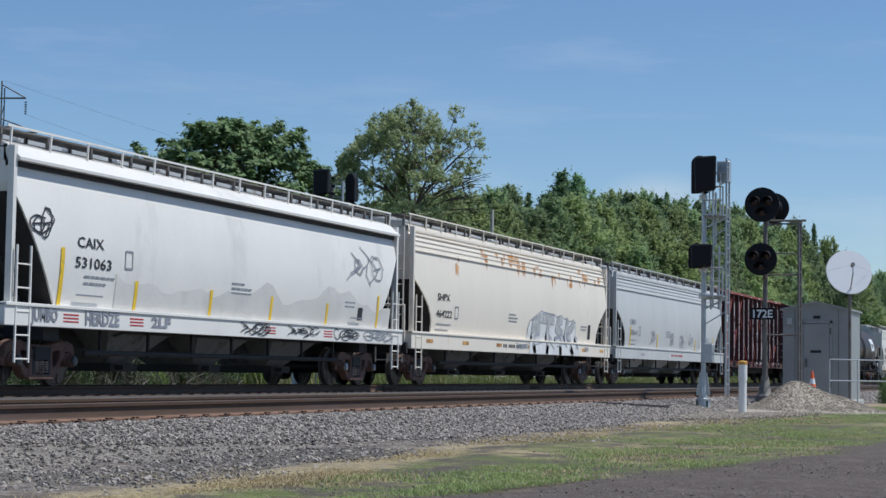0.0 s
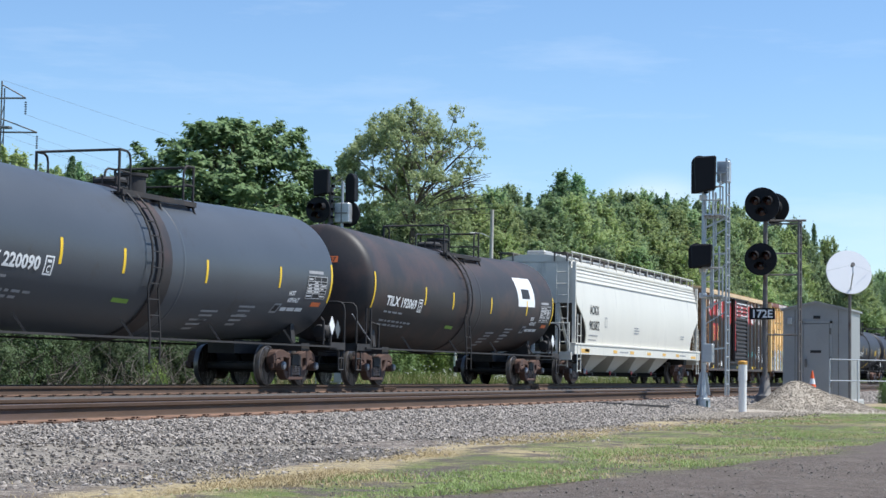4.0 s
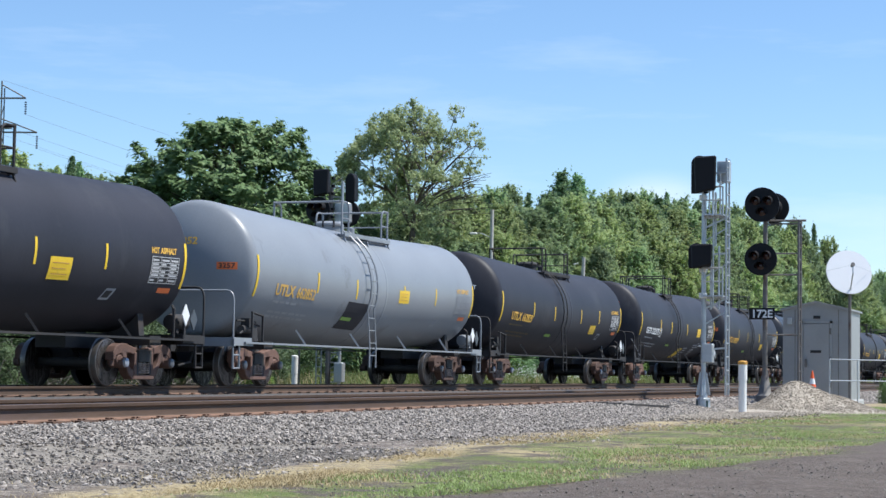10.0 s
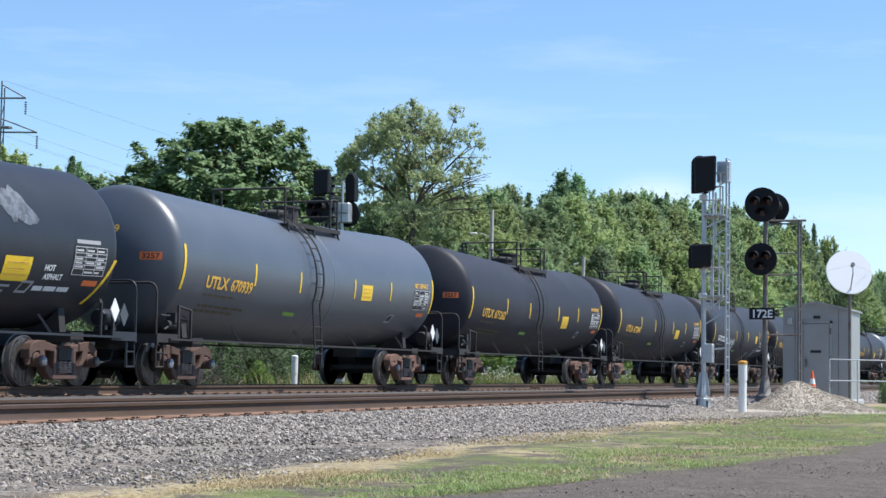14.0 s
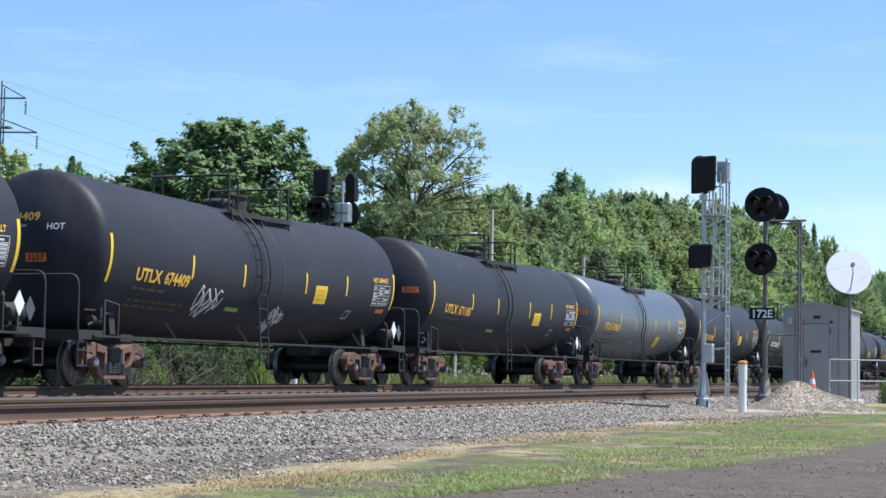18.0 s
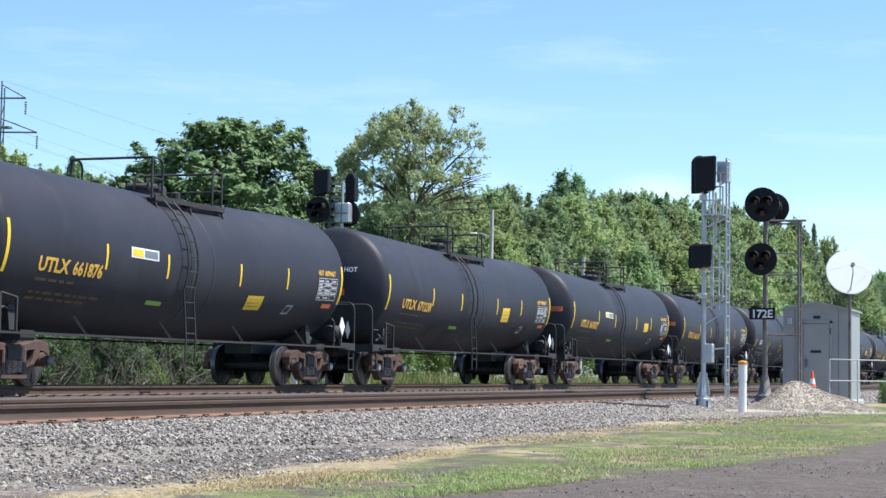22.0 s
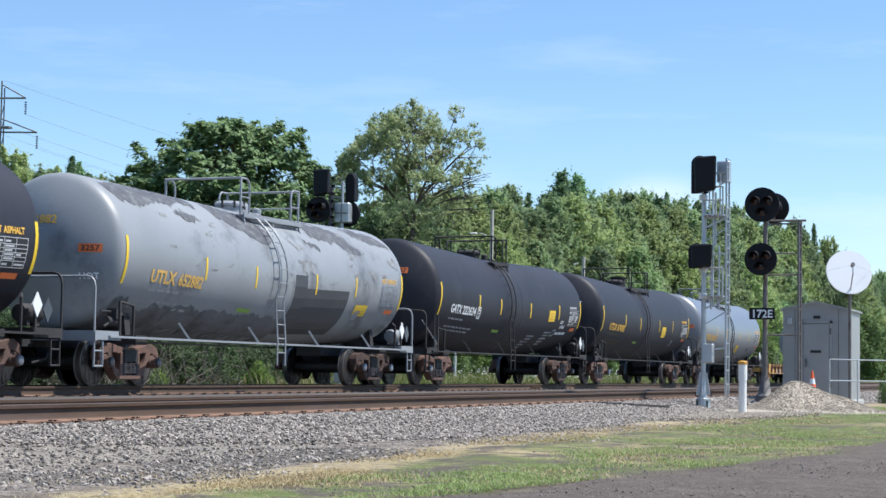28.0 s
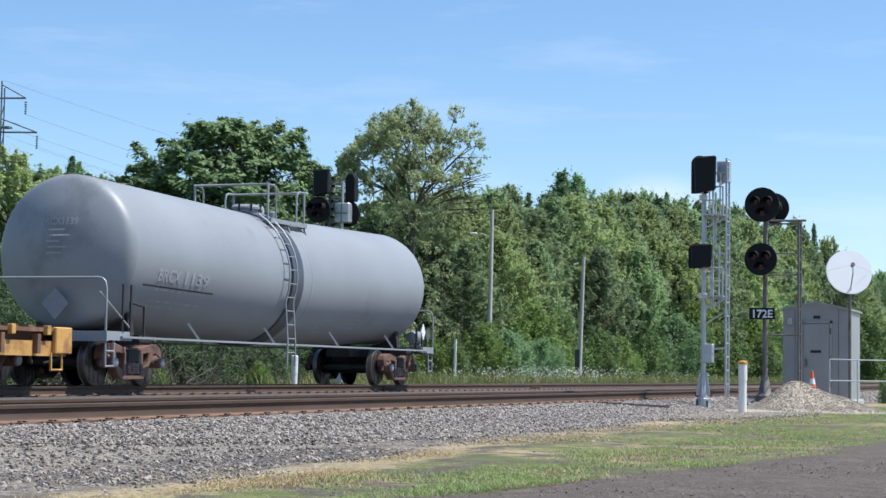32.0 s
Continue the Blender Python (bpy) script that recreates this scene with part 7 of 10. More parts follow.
for x, z, w, h in ((5.4, 3.2, 0.6, 0.95), (5.75, 3.25, 0.6, 0.9), (5.3, 2.95, 0.42, 0.42), (5.68, 2.85, 0.36, 0.5), (6.05, 2.92, 0.42, 0.42), (5.15, 3.3, 0.22, 0.4), (6.3, 3.3, 0.2, 0.35)):
    for j, m in enumerate(("spray_taupe", "spray_cream", "spray_cream")):
        q = 0.16 * j
        off += 0.0003
        paint_shapes(b, [blot(x + w * q / 2, z + h * q / 2 + 0.03 * j, w * (1 - q), h * (1 - q), int(100 * x) + j, 17)], m, off)
for k in range(34):
    x, z = rr.gauss(5.8, 0.5), rr.uniform(1.95, 2.95)
    off += 0.0002
    paint_shapes(b, [blot(x, z, rr.uniform(0.06, 0.25), rr.uniform(0.08, 0.3), k + 200, 9)], ("spray_plum", "door_dark", "spray_plum", "spray_moss", "box_black")[k % 5], off)
for x, z, w, h in ((1.75, 1.32, 0.62, 0.3), (1.95, 1.72, 0.18, 0.2), (2.62, 1.32, 0.55, 0.28), (3.5, 1.34, 0.65, 0.3), (4.45, 1.3, 0.6, 0.28)):
    g = Geo()
    for line in scrawl_lines(w, h, int(x * 10 + z * 7), 6):
        ribbon(g, [(x + p, z + q) for p, q in line], 0.035, box_at(0.14))
    part("graffiti", g.mesh("graffiti", "spray_teal"), b)
for x, z, w, h, c in ((-6.2, 1.1, 0.7, 0.32, "red"), (4.6, 1.25, 0.5, 0.22, "spray_grey"), (5.6, 1.05, 0.5, 0.5, "spray_white"), (6.6, 1.05, 0.35, 0.6, "spray_white"), (-7.0, 1.3, 0.4, 0.6, "spray_grey"), (-5.1, 1.3, 0.6, 0.6, "spray_grey")):
    g = Geo()
    for line in scrawl_lines(w, h, int(x * 10 + 100), 8):
        ribbon(g, [(x + p, z + q) for p, q in line], 0.04, box_at(0.15))
    part("graffiti", g.mesh("graffiti", c), b)
paint_shapes(b, [blot(-7.15, 0.78, 0.85, 0.28, 3, 13), blot(-4.45, 0.78, 0.95, 0.34, 4, 15), [(5.45, 1.6), (6.0, 1.6), (6.0, 1.9), (5.45, 1.9)]], "spray_white", 0.2)
paint_shapes(b, [[(5.5, 1.65), (5.95, 1.65), (5.95, 1.72), (5.5, 1.72)], [(5.5, 1.77), (5.95, 1.77), (5.95, 1.84), (5.5, 1.84)]], "spray_black", 0.24)
paint_shapes(b, [[(x, 0.74), (x + 0.5, 0.74), (x + 0.5, 0.86), (x, 0.86)] for x in (-6.0, -3.0, -0.1, 3.9, 6.4)], "yellow", 0.2, "reflector")
paint_shapes(b, [[(-7.75, 1.2), (-7.55, 1.2), (-7.55, 1.7), (-7.75, 1.7)]], "yellow", 0.1, "reflector")

b = boxcar(200.40, "box_yellow", "weathered yellow boxcar with graffiti along its foot", [-6.92, -6.01, -5.17, -4.32, -3.43, -2.56, 2.57, 3.42, 4.34, 5.30, 6.16, 7.1], [(-1.47, 1.53, "door_dark")], "roof_rust", end_mat="box_yellow")
# the owner's mark as plain blocks
g = Geo()
for x, z, w, h in ((-6.74, 3.47, 0.12, 0.26), (-6.62, 3.63, 0.2, 0.1), (-5.9, 3.47, 0.3, 0.22), (-4.8, 3.49, 0.14, 0.28), (-3.98, 3.47, 0.12, 0.34), (-4.05, 3.02, 0.3, 0.22), (-4.05, 3.24, 0.12, 0.18), (-3.15, 3.02, 0.32, 0.2), (-2.4, 3.0, 0.34, 0.22)):
    add_paint(g, [(x, z), (x + w, z), (x + w + 0.03, z + h), (x + 0.03, z + h)], 0.1)
stroke(g, [(-6.72, 2.71), (-6.52, 3.30), (-4.6, 3.34), (-4.64, 2.99), (-5.5, 2.98), (-5.45, 3.22), (-5.8, 3.22), (-5.9, 2.72), (-6.72, 2.71)], 0.065, 0.11)
part("company_mark", g.mesh("company_mark", "door_dark"), b)
paint_text(b, "RB OX", 0.36, 1.25, -5.74, 1.88, "deck")
graffiti_band(b, -5.4, -1.5, 0.73, 2.1, ["spray_aqua", "spray_teal", "spray_cream", "spray_aqua"], ["spray_mauve", "spray_white", "spray_cream", "spray_mauve", "spray_aqua"], 11, 0.85)
graffiti_band(b, -7.78, -5.0, 0.73, 2.12, ["spray_white", "spray_aqua", "spray_white"], ["spray_white", "spray_white", "spray_white", "spray_aqua"], 12, 0.95)
graffiti_band(b, 1.75, 7.1, 0.73, 1.95, ["spray_mauve", "spray_taupe", "spray_lilac", "spray_grey"], ["spray_mauve", "spray_grey", "spray_lilac", "spray_pink"], 23, 0.7)
paint_shapes(b, [[(3.9, 1.3), (4.1, 1.75), (4.35, 1.95), (4.6, 1.75), (4.8, 1.3), (4.35, 1.1)]], "red", 0.13)
paint_shapes(b, [[(4.15, 1.35), (4.35, 1.75), (4.55, 1.35), (4.35, 1.2)]], "spray_white", 0.133)
paint_shapes(b, [[(x, z), (x + w, z), (x + w, z + 0.06), (x, z + 0.06)] for x, z, w in ((-1.1, 2.1, 1.0), (-1.1, 1.95, 0.6), (-0.3, 1.25, 0.9), (0.2, 2.6, 0.5), (-1.0, 2.75, 0.6))], "bars", 0.195)
rust_streaks(b, 6, 26, -7.85, -7.1, ("rust_stain", "rust_stain", "streak"))
rr = random.Random(61)
for tint, n_, lo_, hi_ in (("soft_brown", 14, -7.8, -6.6), ("soft_rust", 22, -7.6, 7.6)):
    soft_stains(b, [((lambda q: q if abs(q) > 1.9 else q + 4.0)(rr.uniform(lo_, hi_)), rr.choice((4.15, 4.1, rr.uniform(1.8, 4.0))), rr.uniform(0.1, 0.5), rr.uniform(0.3, 1.3)) for _ in range(n_)], box_at, tint)
rust_streaks(b, 5, 26, -7.7, 7.7, ("rust_stain", "box_tan", "streak"))
paint_shapes(b, [[(3.6, 2.9), (4.1, 2.9), (4.1, 3.1), (3.6, 3.1)], [(5.4, 2.9), (5.8, 2.9), (5.8, 3.1), (5.4, 3.1)]], "fade", 0.083)
paint_shapes(b, [[(4.3, 2.85), (4.4, 2.85), (4.9, 3.3), (4.8, 3.3)], [(4.8, 2.85), (4.9, 2.85), (4.4, 3.3), (4.3, 3.3)]], "spray_lilac", 0.083)
paint_shapes(b, [[(-7.75, 1.45), (-7.2, 1.45), (-7.2, 1.72), (-7.75, 1.72)], [(7.1, 1.4), (7.5, 1.4), (7.5, 1.65), (7.1, 1.65)]], "yellow", 0.135)
paint_shapes(b, [blot(-6.5 - 0.5 * k % 1.0, 1.2 + 0.9 * k, 0.28, 1.1, 50 + k, 9) for k in range(3)] + [blot(x, 3.3, 0.22, 0.8, int(x * 9), 9) for x in (-5.2, -3.7, 2.3, 5.9)], "roof_rust", 0.0035, "rust_patch")

b = boxcar(217.9, "box_orange", "rust-streaked orange boxcar with white graffiti at its foot", [-7.2, -6.26, -5.33, -4.44, -3.71, 2.56, 3.61, 4.45, 5.38, 6.29, 7.34], [(-3.36, -1.72, "door_tan"), (-1.45, 1.52, "door_dark")], "roof_rust", end_mat="box_tan", corner="box_tan")
for k, q in enumerate(([(4.95, 0.71), (7.82, 0.71), (7.82, 4.12), (5.05, 4.12), (5.02, 3.0), (4.9, 2.0)], [(-7.82, 0.71), (-6.32, 0.71), (-6.4, 1.5), (-7.1, 1.62), (-7.82, 1.7)], [(-4.6, 1.9), (-4.38, 1.9), (-4.36, 2.6), (-4.5, 2.4)])):
    paint_shapes(b, [rough_edge(q, k + 9, 0.03)], "box_yellow", 0.004)
# the owner's mark as plain slanting blocks
g = Geo()
for q in ([(-7.48, 3.80), (-6.80, 3.79), (-6.85, 3.62), (-7.22, 3.60), (-7.30, 3.42), (-7.60, 3.40)], [(-6.75, 3.42), (-6.2, 3.42), (-6.15, 3.74), (-6.7, 3.76)], [(-6.1, 3.44), (-5.45, 3.44), (-5.4, 3.62), (-6.05, 3.64)], [(-5.3, 3.38), (-5.05, 3.38), (-4.98, 3.80), (-5.22, 3.80)],
          [(-5.55, 3.23), (-5.23, 3.24), (-5.2, 3.13), (-4.9, 3.13), (-4.95, 2.74), (-5.68, 2.70)], [(-4.66, 3.15), (-4.01, 3.14), (-4.04, 2.72), (-4.73, 2.74)], [(-3.9, 2.74), (-3.65, 2.74), (-3.42, 3.14), (-3.7, 3.14)]):
    add_paint(g, q, 0.1)
stroke(g, [(-7.7, 3.26), (-5.91, 3.26), (-5.91, 2.93), (-6.71, 2.90), (-6.72, 3.06), (-7.0, 3.08), (-7.09, 2.62), (-7.82, 2.63), (-7.7, 3.26)], 0.075, 0.11)
part("company_mark", g.mesh("company_mark", "door_dark"), b)
paint_text(b, "AB OX", 0.36, 1.5, -7.1, 2.2, "deck")
paint_text(b, "52 37", 0.30, 1.3, -6.95, 1.86, "deck")
graffiti_band(b, -5.5, -3.45, 0.85, 2.2, ["spray_white", "spray_cream", "spray_white"], ["spray_white", "spray_white", "spray_taupe"], 31, 0.7, "spray_grey")
graffiti_band(b, -6.6, -5.2, 0.8, 1.7, ["spray_cream", "spray_white", "box_tan"], ["spray_white", "spray_cream"], 33, 0.6, "box_taupe")
graffiti_band(b, 1.62, 5.0, 0.8, 1.95, ["spray_white", "spray_cream", "spray_white"], ["spray_white", "spray_white", "spray_cream"], 37, 0.7, "spray_grey")
rr = random.Random(12)
for k in range(80):   # white paint caught on the corrugations
    x, z, w = rr.uniform(-1.3, 1.1), rr.uniform(1.1, 1.92), rr.uniform(0.15, 0.6)
    paint_shapes(b, [blot(x, z, w, rr.uniform(0.06, 0.2), k, 9)], rr.choice(("spray_white", "spray_white", "spray_cream", "spray_grey", "spray_black")), 0.1 + 0.003 * k)
for k in range(60):   # the small door: peeled tan, rust and white
    x, z = rr.uniform(-3.25, -1.95), rr.uniform(1.1, 3.9)
    paint_shapes(b, [blot(x, z, rr.uniform(0.08, 0.4), rr.uniform(0.12, 0.55), k + 70, 9)], rr.choice(("box_orange", "door_dark", "roof_rust", "box_tan") if z > 2.1 else ("spray_white", "door_dark", "spray_grey", "box_orange", "roof_rust")), 0.1 + 0.004 * k, "paint_patch")
for x in (-2.75, -2.3):
    part("door_bar", Geo().cyl((x, -1.73, 1.15), (x, -1.73, 4.0), 0.03, 8).mesh("door_bar", "door_tan", smooth=40), b, None, "rusty upright locking bar")
for z in (1.7, 2.55, 3.3):
    part("door_rail", Geo().box(-3.36, -1.70, z - 0.05, -1.72, -1.66, z + 0.05).mesh("door_rail", "door_tan"), b)
rust_streaks(b, 3, 34, -7.7, 7.7, ("rust_stain", "box_tan"))
rq = random.Random(62)
soft_stains(b, [(rq.choice((rq.uniform(-7.7, -3.8), rq.uniform(1.8, 7.4))), rq.choice((4.1, rq.uniform(1.8, 4.0))), rq.uniform(0.15, 0.6), rq.uniform(0.3, 1.2)) for _ in range(30)], box_at, "soft_brown")
paint_shapes(b, [[(4.2, 3.42), (4.42, 3.47), (5.0, 3.02), (4.86, 2.86)], [(4.86, 2.66), (5.0, 2.48), (4.45, 2.05), (4.25, 2.2)]], "spray_aqua", 0.085)
for k, (x0_, x1_) in enumerate(((-4.6, -2.9), (-2.8, -0.6), (-0.5, 1.4), (1.5, 3.6))):
    rim = [(x, -1.583, z) for x, z in rough_edge([(x0_, 4.22), (x1_, 4.22), (x1_, 4.315), (x0_, 4.315)], k + 3, 0.022, 0.1)]
    part("peeled_paint", Geo().add(rim, [tuple(range(len(rim)))]).mesh("peeled_paint", "spray_cream"), b)
paint_shapes(b, [[(x, z), (x + w, z), (x + w, z + h), (x, z + h)] for x, z, w, h in ((-1.2, 2.55, 0.5, 0.1), (-1.2, 2.35, 0.4, 0.1), (-1.2, 2.1, 0.6, 0.1), (0.4, 2.4, 0.5, 0.05))], "white", 0.195)
paint_shapes(b, [[(x, 0.72), (x + 0.75, 0.72), (x + 0.75, 0.82), (x, 0.82)] for x in (-7.0, -4.4, -1.6, 1.1, 3.6, 6.6)], "yellow", 0.094, "reflector")
for x, z, w, h, c in ((-7.1, 1.62, 0.62, 0.42, "spray_grey"), (-6.1, 1.62, 0.65, 0.3, "spray_white"), (-7.1, 1.15, 0.6, 0.36, "box_tan"), (6.62, 1.45, 0.3, 0.34, "spray_grey"), (6.62, 1.12, 0.3, 0.26, "spray_white"), (-4.9, 1.1, 0.5, 0.25, "box_yellow"), (6.75, 2.5, 0.3, 0.4, "bars")):
    paint_shapes(b, [[(x, z), (x + w, z + 0.02), (x + w - 0.02, z + h), (x + 0.02, z + h - 0.02)]], c, 0.11)
paint_shapes(b, [[(-7.75, 1.15), (-7.6, 1.15), (-7.6, 1.55), (-7.75, 1.55)]], "yellow", 0.1, "reflector")
for x0_, x1_, z0_, z1_, c in ((-6.2, -3.45, 0.83, 0.98, "spray_white"), (1.6, 5.0, 0.73, 0.92, "spray_white"), (-5.6, -1.6, 0.72, 0.82, "spray_black"), (-1.4, 1.5, 0.83, 0.96, "spray_cream"), (2.2, 4.6, 0.72, 0.76, "spray_black")):
    paint_shapes(b, [rough_edge([(x0_, z0_), (x1_, z0_), (x1_, z1_), (x0_, z1_)], x0_, 0.02, 0.1)], c, 0.09 if c == "spray_black" else 0.086)
paint_text(b, "The nationwide boxcar pool", 0.34, 5.6, 1.75, 3.66, "door_dark", 0.09)

SQ = (2.15, 1.84, 1.0, 0.40)
tank_car(235.0, "black", "GATX 222599", "gatx", 6.85, 16.9, 6.1, False, (3.3, 2.0, 0.93, 0.36), GX, extra=(yellow_slab,))
tank_car(251.55, "black", "UTLX 671263", yellow=SQ, box=False, label=BLK, extra=(dark_patch(-3.6, -2.6, 1.36, 1.62, "fresh_black"),))
tank_car(268.9, "grey", "UTLX 662852", yellow=(1.3, 2.1, 0.98, 0.33), box=False, label=GRY, extra=(dark_patch(-2.05, -0.75, 1.35, 2.0),))
tank_car(285.75, "black", "UTLX 662829", yellow=(3.0, 1.72, 0.98, 0.3), box=False, label=BLK)
tank_car(302.95, "black", "GATX 222575", "gatx", 6.85, 16.9, 6.1, False, (3.3, 2.0, 0.93, 0.36), GX, extra=(yellow_slab,))
tank_car(319.6, "black", "UTLX 678777", yellow=(2.2, 1.7, 0.90, 0.3), label=BLK)
tank_car(336.7, "blueblack", "GATX 37820", "gatx", 7.12, 16.9, 6.15, True, (3.65, 1.72, 1.15, 0.42), "glossy blue-black tank car with leaning yellow stripes and pale smears", shift=0.25, extra=(leaning(-7.35, -3.95, -2.6, 0.62, 6.6), smears))
tank_car(353.6, "gloss", "UTLX 670939", yellow=(2.1, 2.05, 0.93, 0.38), label=GLS)
tank_car(371.0, "black", "UTLX 671262", yellow=SQ, label=BLK)
tank_car(387.85, "black", "UTLX 677094", yellow=(2.15, 1.86, 0.93, 0.36), label=BLK)
tank_car(405.0, "black", "GATX 222524", "gatx", 6.9, 16.9, 6.1, False, (3.3, 2.0, 0.62, 0.36), "black tank car with white lettering and a sprayed scrawl", spray=((-3.4, 1.5, 1.35, 0.75),))
tank_car(421.65, "black", "UTLX 678800", yellow=(3.2, 1.65, 0.90, 0.3), label="matt black tank car with two white scrawls", spray=((-3.3, 1.45, 1.3, 0.75), (0.9, 1.45, 1.0, 0.75)))
tank_car(438.75, "black", "UTLX 674409", yellow=(2.2, 1.86, 0.93, 0.42), label="matt black tank car with two white scrawls", spray=((-3.55, 1.35, 1.35, 0.8), (0.1, 1.2, 0.95, 0.75)))
tank_car(455.8, "black", "UTLX 671185", yellow=SQ, label=BLK)
tank_car(472.7, "gloss", "UTLX 670865", yellow=(2.1, 1.45, 0.93, 0.42), label=GLS)
tank_car(489.8, "black", "UTLX 674382", yellow=(2.05, 1.86, 0.93, 0.42), label=BLK)
tank_car(506.95, "black", "GATX 222626", "gatx", 6.85, 16.9, 6.1, False, (2.7, 2.0, 0.93, 0.36), GX)
tank_car(523.4, "black", "UTLX 661876", yellow=(2.2, 1.6, 1.08, 0.30), label=BLK, extra=(far_label,), box=False)
tank_car(540.55, "black", "UTLX 671238", yellow=(2.2, 1.86, 0.93, 0.42), label="matt black tank car with fresher black patches low on its side", extra=tuple(dark_patch(*q, "fresh_black") for q in ((-3.6, -3.1, 1.25, 1.6), (-2.2, -1.5, 1.2, 1.5), (0.9, 2.1, 1.2, 1.66), (2.4, 3.2, 1.2, 1.52), (3.6, 5.0, 1.2, 1.7))))
tank_car(557.55, "black", "UTLX 667053", yellow=(2.9, 2.0, 0.93, 0.33), label=BLK, extra=(far_label,))
tank_car(574.65, "black", "UTLX 661216", yellow=(2.1, 1.86, 0.99, 0.36), label=BLK)
tank_car(591.4, "black", "GATX 37943", "gatx", 7.1, 16.9, 6.15, True, (3.05, 1.55, 1.0, 0.38), "black tank car with leaning yellow stripes", shift=0.42, extra=(leaning(-7.25, -3.2, 0.36, 2.05, 4.25, 6.75),))
tank_car(608.55, "patchy", "UTLX 650211", yellow=(-1.6, 1.8, 0.99, 0.36), label="worn grey tank car with dark flaking patches", extra=(flakes,))
tank_car(625.7, "black", "GATX 222581", "gatx", 6.85, 16.9, 6.1, False, (3.0, 2.0, 0.93, 0.36), GX)
tank_car(642.2, "black", "UTLX 671189", yellow=(-1.9, 1.7, 0.93, 0.4), label=BLK)
tank_car(659.32, "patchy", "UTLX 652882", yellow=(4.2, 1.62, 1.05, 0.27), box=False, label="worn grey tank car with a dark repainted patch", extra=(top_flakes, dark_patch(1.15, 3.62, 1.16, 2.2, "dark_repaint"), dark_patch(0.5, 1.15, 1.16, 2.5, "dark_repaint")))
tank_car(676.3, "black", "GATX 222634", "gatx", 6.95, 16.9, 6.1, False, (3.3, 2.0, 0.93, 0.36), GX)
tank_car(693.4, "black", "UTLX 674381", yellow=(2.15, 1.86, 0.93, 0.42), label=BLK)
tank_car(710.4, "steel", "UTLX 670917", yellow=(1.2, 1.5, 0.93, 0.36), label=GRY)
flat_car(729.19)
tank_car(748.3, "dull", "BRCX 1139", "gatx", 7.6, 18.0, 7.0, False, None, "dull grey tank car with worn white lettering, last of the train", extra=(band, end_pipe), quiet=True)


# ---- ground and tracks ----
def ground_mat():
    m = bpy.data.materials.new("ground_soil")
    m.use_nodes = True
    n, l = m.node_tree.nodes, m.node_tree.links
    b = n["Principled BSDF"]
    tc = n.new("ShaderNodeTexCoord")
    sep = n.new("ShaderNodeSeparateXYZ")
    l.new(tc.outputs["Object"], sep.inputs[0])

    def noise_(sc, det=6.0, stretch=None):
        t = n.new("ShaderNodeTexNoise")
        t.inputs["Scale"].default_value, t.inputs["Detail"].default_value, t.inputs["Roughness"].default_value = sc, det, 0.65
        if stretch:
            mp = n.new("ShaderNodeMapping")
            mp.inputs["Scale"].default_value = stretch
            l.new(tc.outputs["Object"], mp.inputs[0])
            l.new(mp.outputs[0], t.inputs[0])
        else:
            l.new(tc.outputs["Object"], t.inputs[0])
        return t.outputs[0]

    def math_(op, a, b_=None, clamp=False):
        t = n.new("ShaderNodeMath")
        t.operation, t.use_clamp = op, clamp
        for i, v in enumerate((a, b_)):
            if v is None:
                continue
            if isinstance(v, (int, float)):
                t.inputs[i].default_value = v
            else:
                l.new(v, t.inputs[i])
        return t.outputs[0]

    def mix(fac, a, c):
        t = n.new("ShaderNodeMix")
        t.data_type = "RGBA"
        l.new(fac, t.inputs["Factor"])
        for key, v in (("A", a), ("B", c)):
            if isinstance(v, tuple):
                t.inputs[key].default_value = (*v, 1)
            else:
                l.new(v, t.inputs[key])
        return t.outputs["Result"]

    def step(v, lo, hi):
        t = n.new("ShaderNodeMapRange")
        t.interpolation_type = "SMOOTHSTEP"
        t.inputs["From Min"].default_value, t.inputs["From Max"].default_value = lo, hi
        l.new(v, t.inputs[0])
        return t.outputs[0]
    big, mid, fine = noise_(0.35), noise_(2.2), noise_(26.0, 8.0)
    y = math_("ADD", sep.outputs[1], math_("MULTIPLY", math_("SUBTRACT", big, 0.5), 1.6))
    y = math_("ADD", y, math_("MULTIPLY", math_("SUBTRACT", mid, 0.5), 1.0))
    # the dirt's edge runs closer to the camera's line further down the track
    wave = math_("SUBTRACT", y, math_("MULTIPLY", math_("MINIMUM", math_("MAXIMUM", math_("SUBTRACT", sep.outputs[0], 13.0), 0.0), 7.0), 0.13))
    edge = math_("ADD", y, math_("MULTIPLY", math_("MINIMUM", sep.outputs[0], 20.0), 0.17))
    grit = mix(step(fine, 0.35, 0.65), (0.08, 0.067, 0.059), (0.185, 0.155, 0.135))
    lumps_ = noise_(9.0, 8.0)
    dirt = mix(step(lumps_, 0.38, 0.62), (0.105, 0.084, 0.07), grit)
    dirt = mix(step(mid, 0.42, 0.75), dirt, (0.165, 0.136, 0.118))
    green = mix(step(fine, 0.3, 0.7), (0.07, 0.11, 0.025), (0.18, 0.21, 0.07))
    straw = mix(step(fine, 0.3, 0.7), (0.27, 0.215, 0.12), (0.52, 0.425, 0.25))
    gravel = mix(step(math_("ADD", math_("MULTIPLY", lumps_, 0.6), math_("MULTIPLY", fine, 0.4)), 0.38, 0.62), (0.13, 0.11, 0.092), (0.38, 0.33, 0.28))
    sward = mix(step(mid, 0.40, 0.58), dirt, mix(step(big, 0.35, 0.6), straw, green))
    col = mix(step(edge, 6.0, 6.8), dirt, sward)
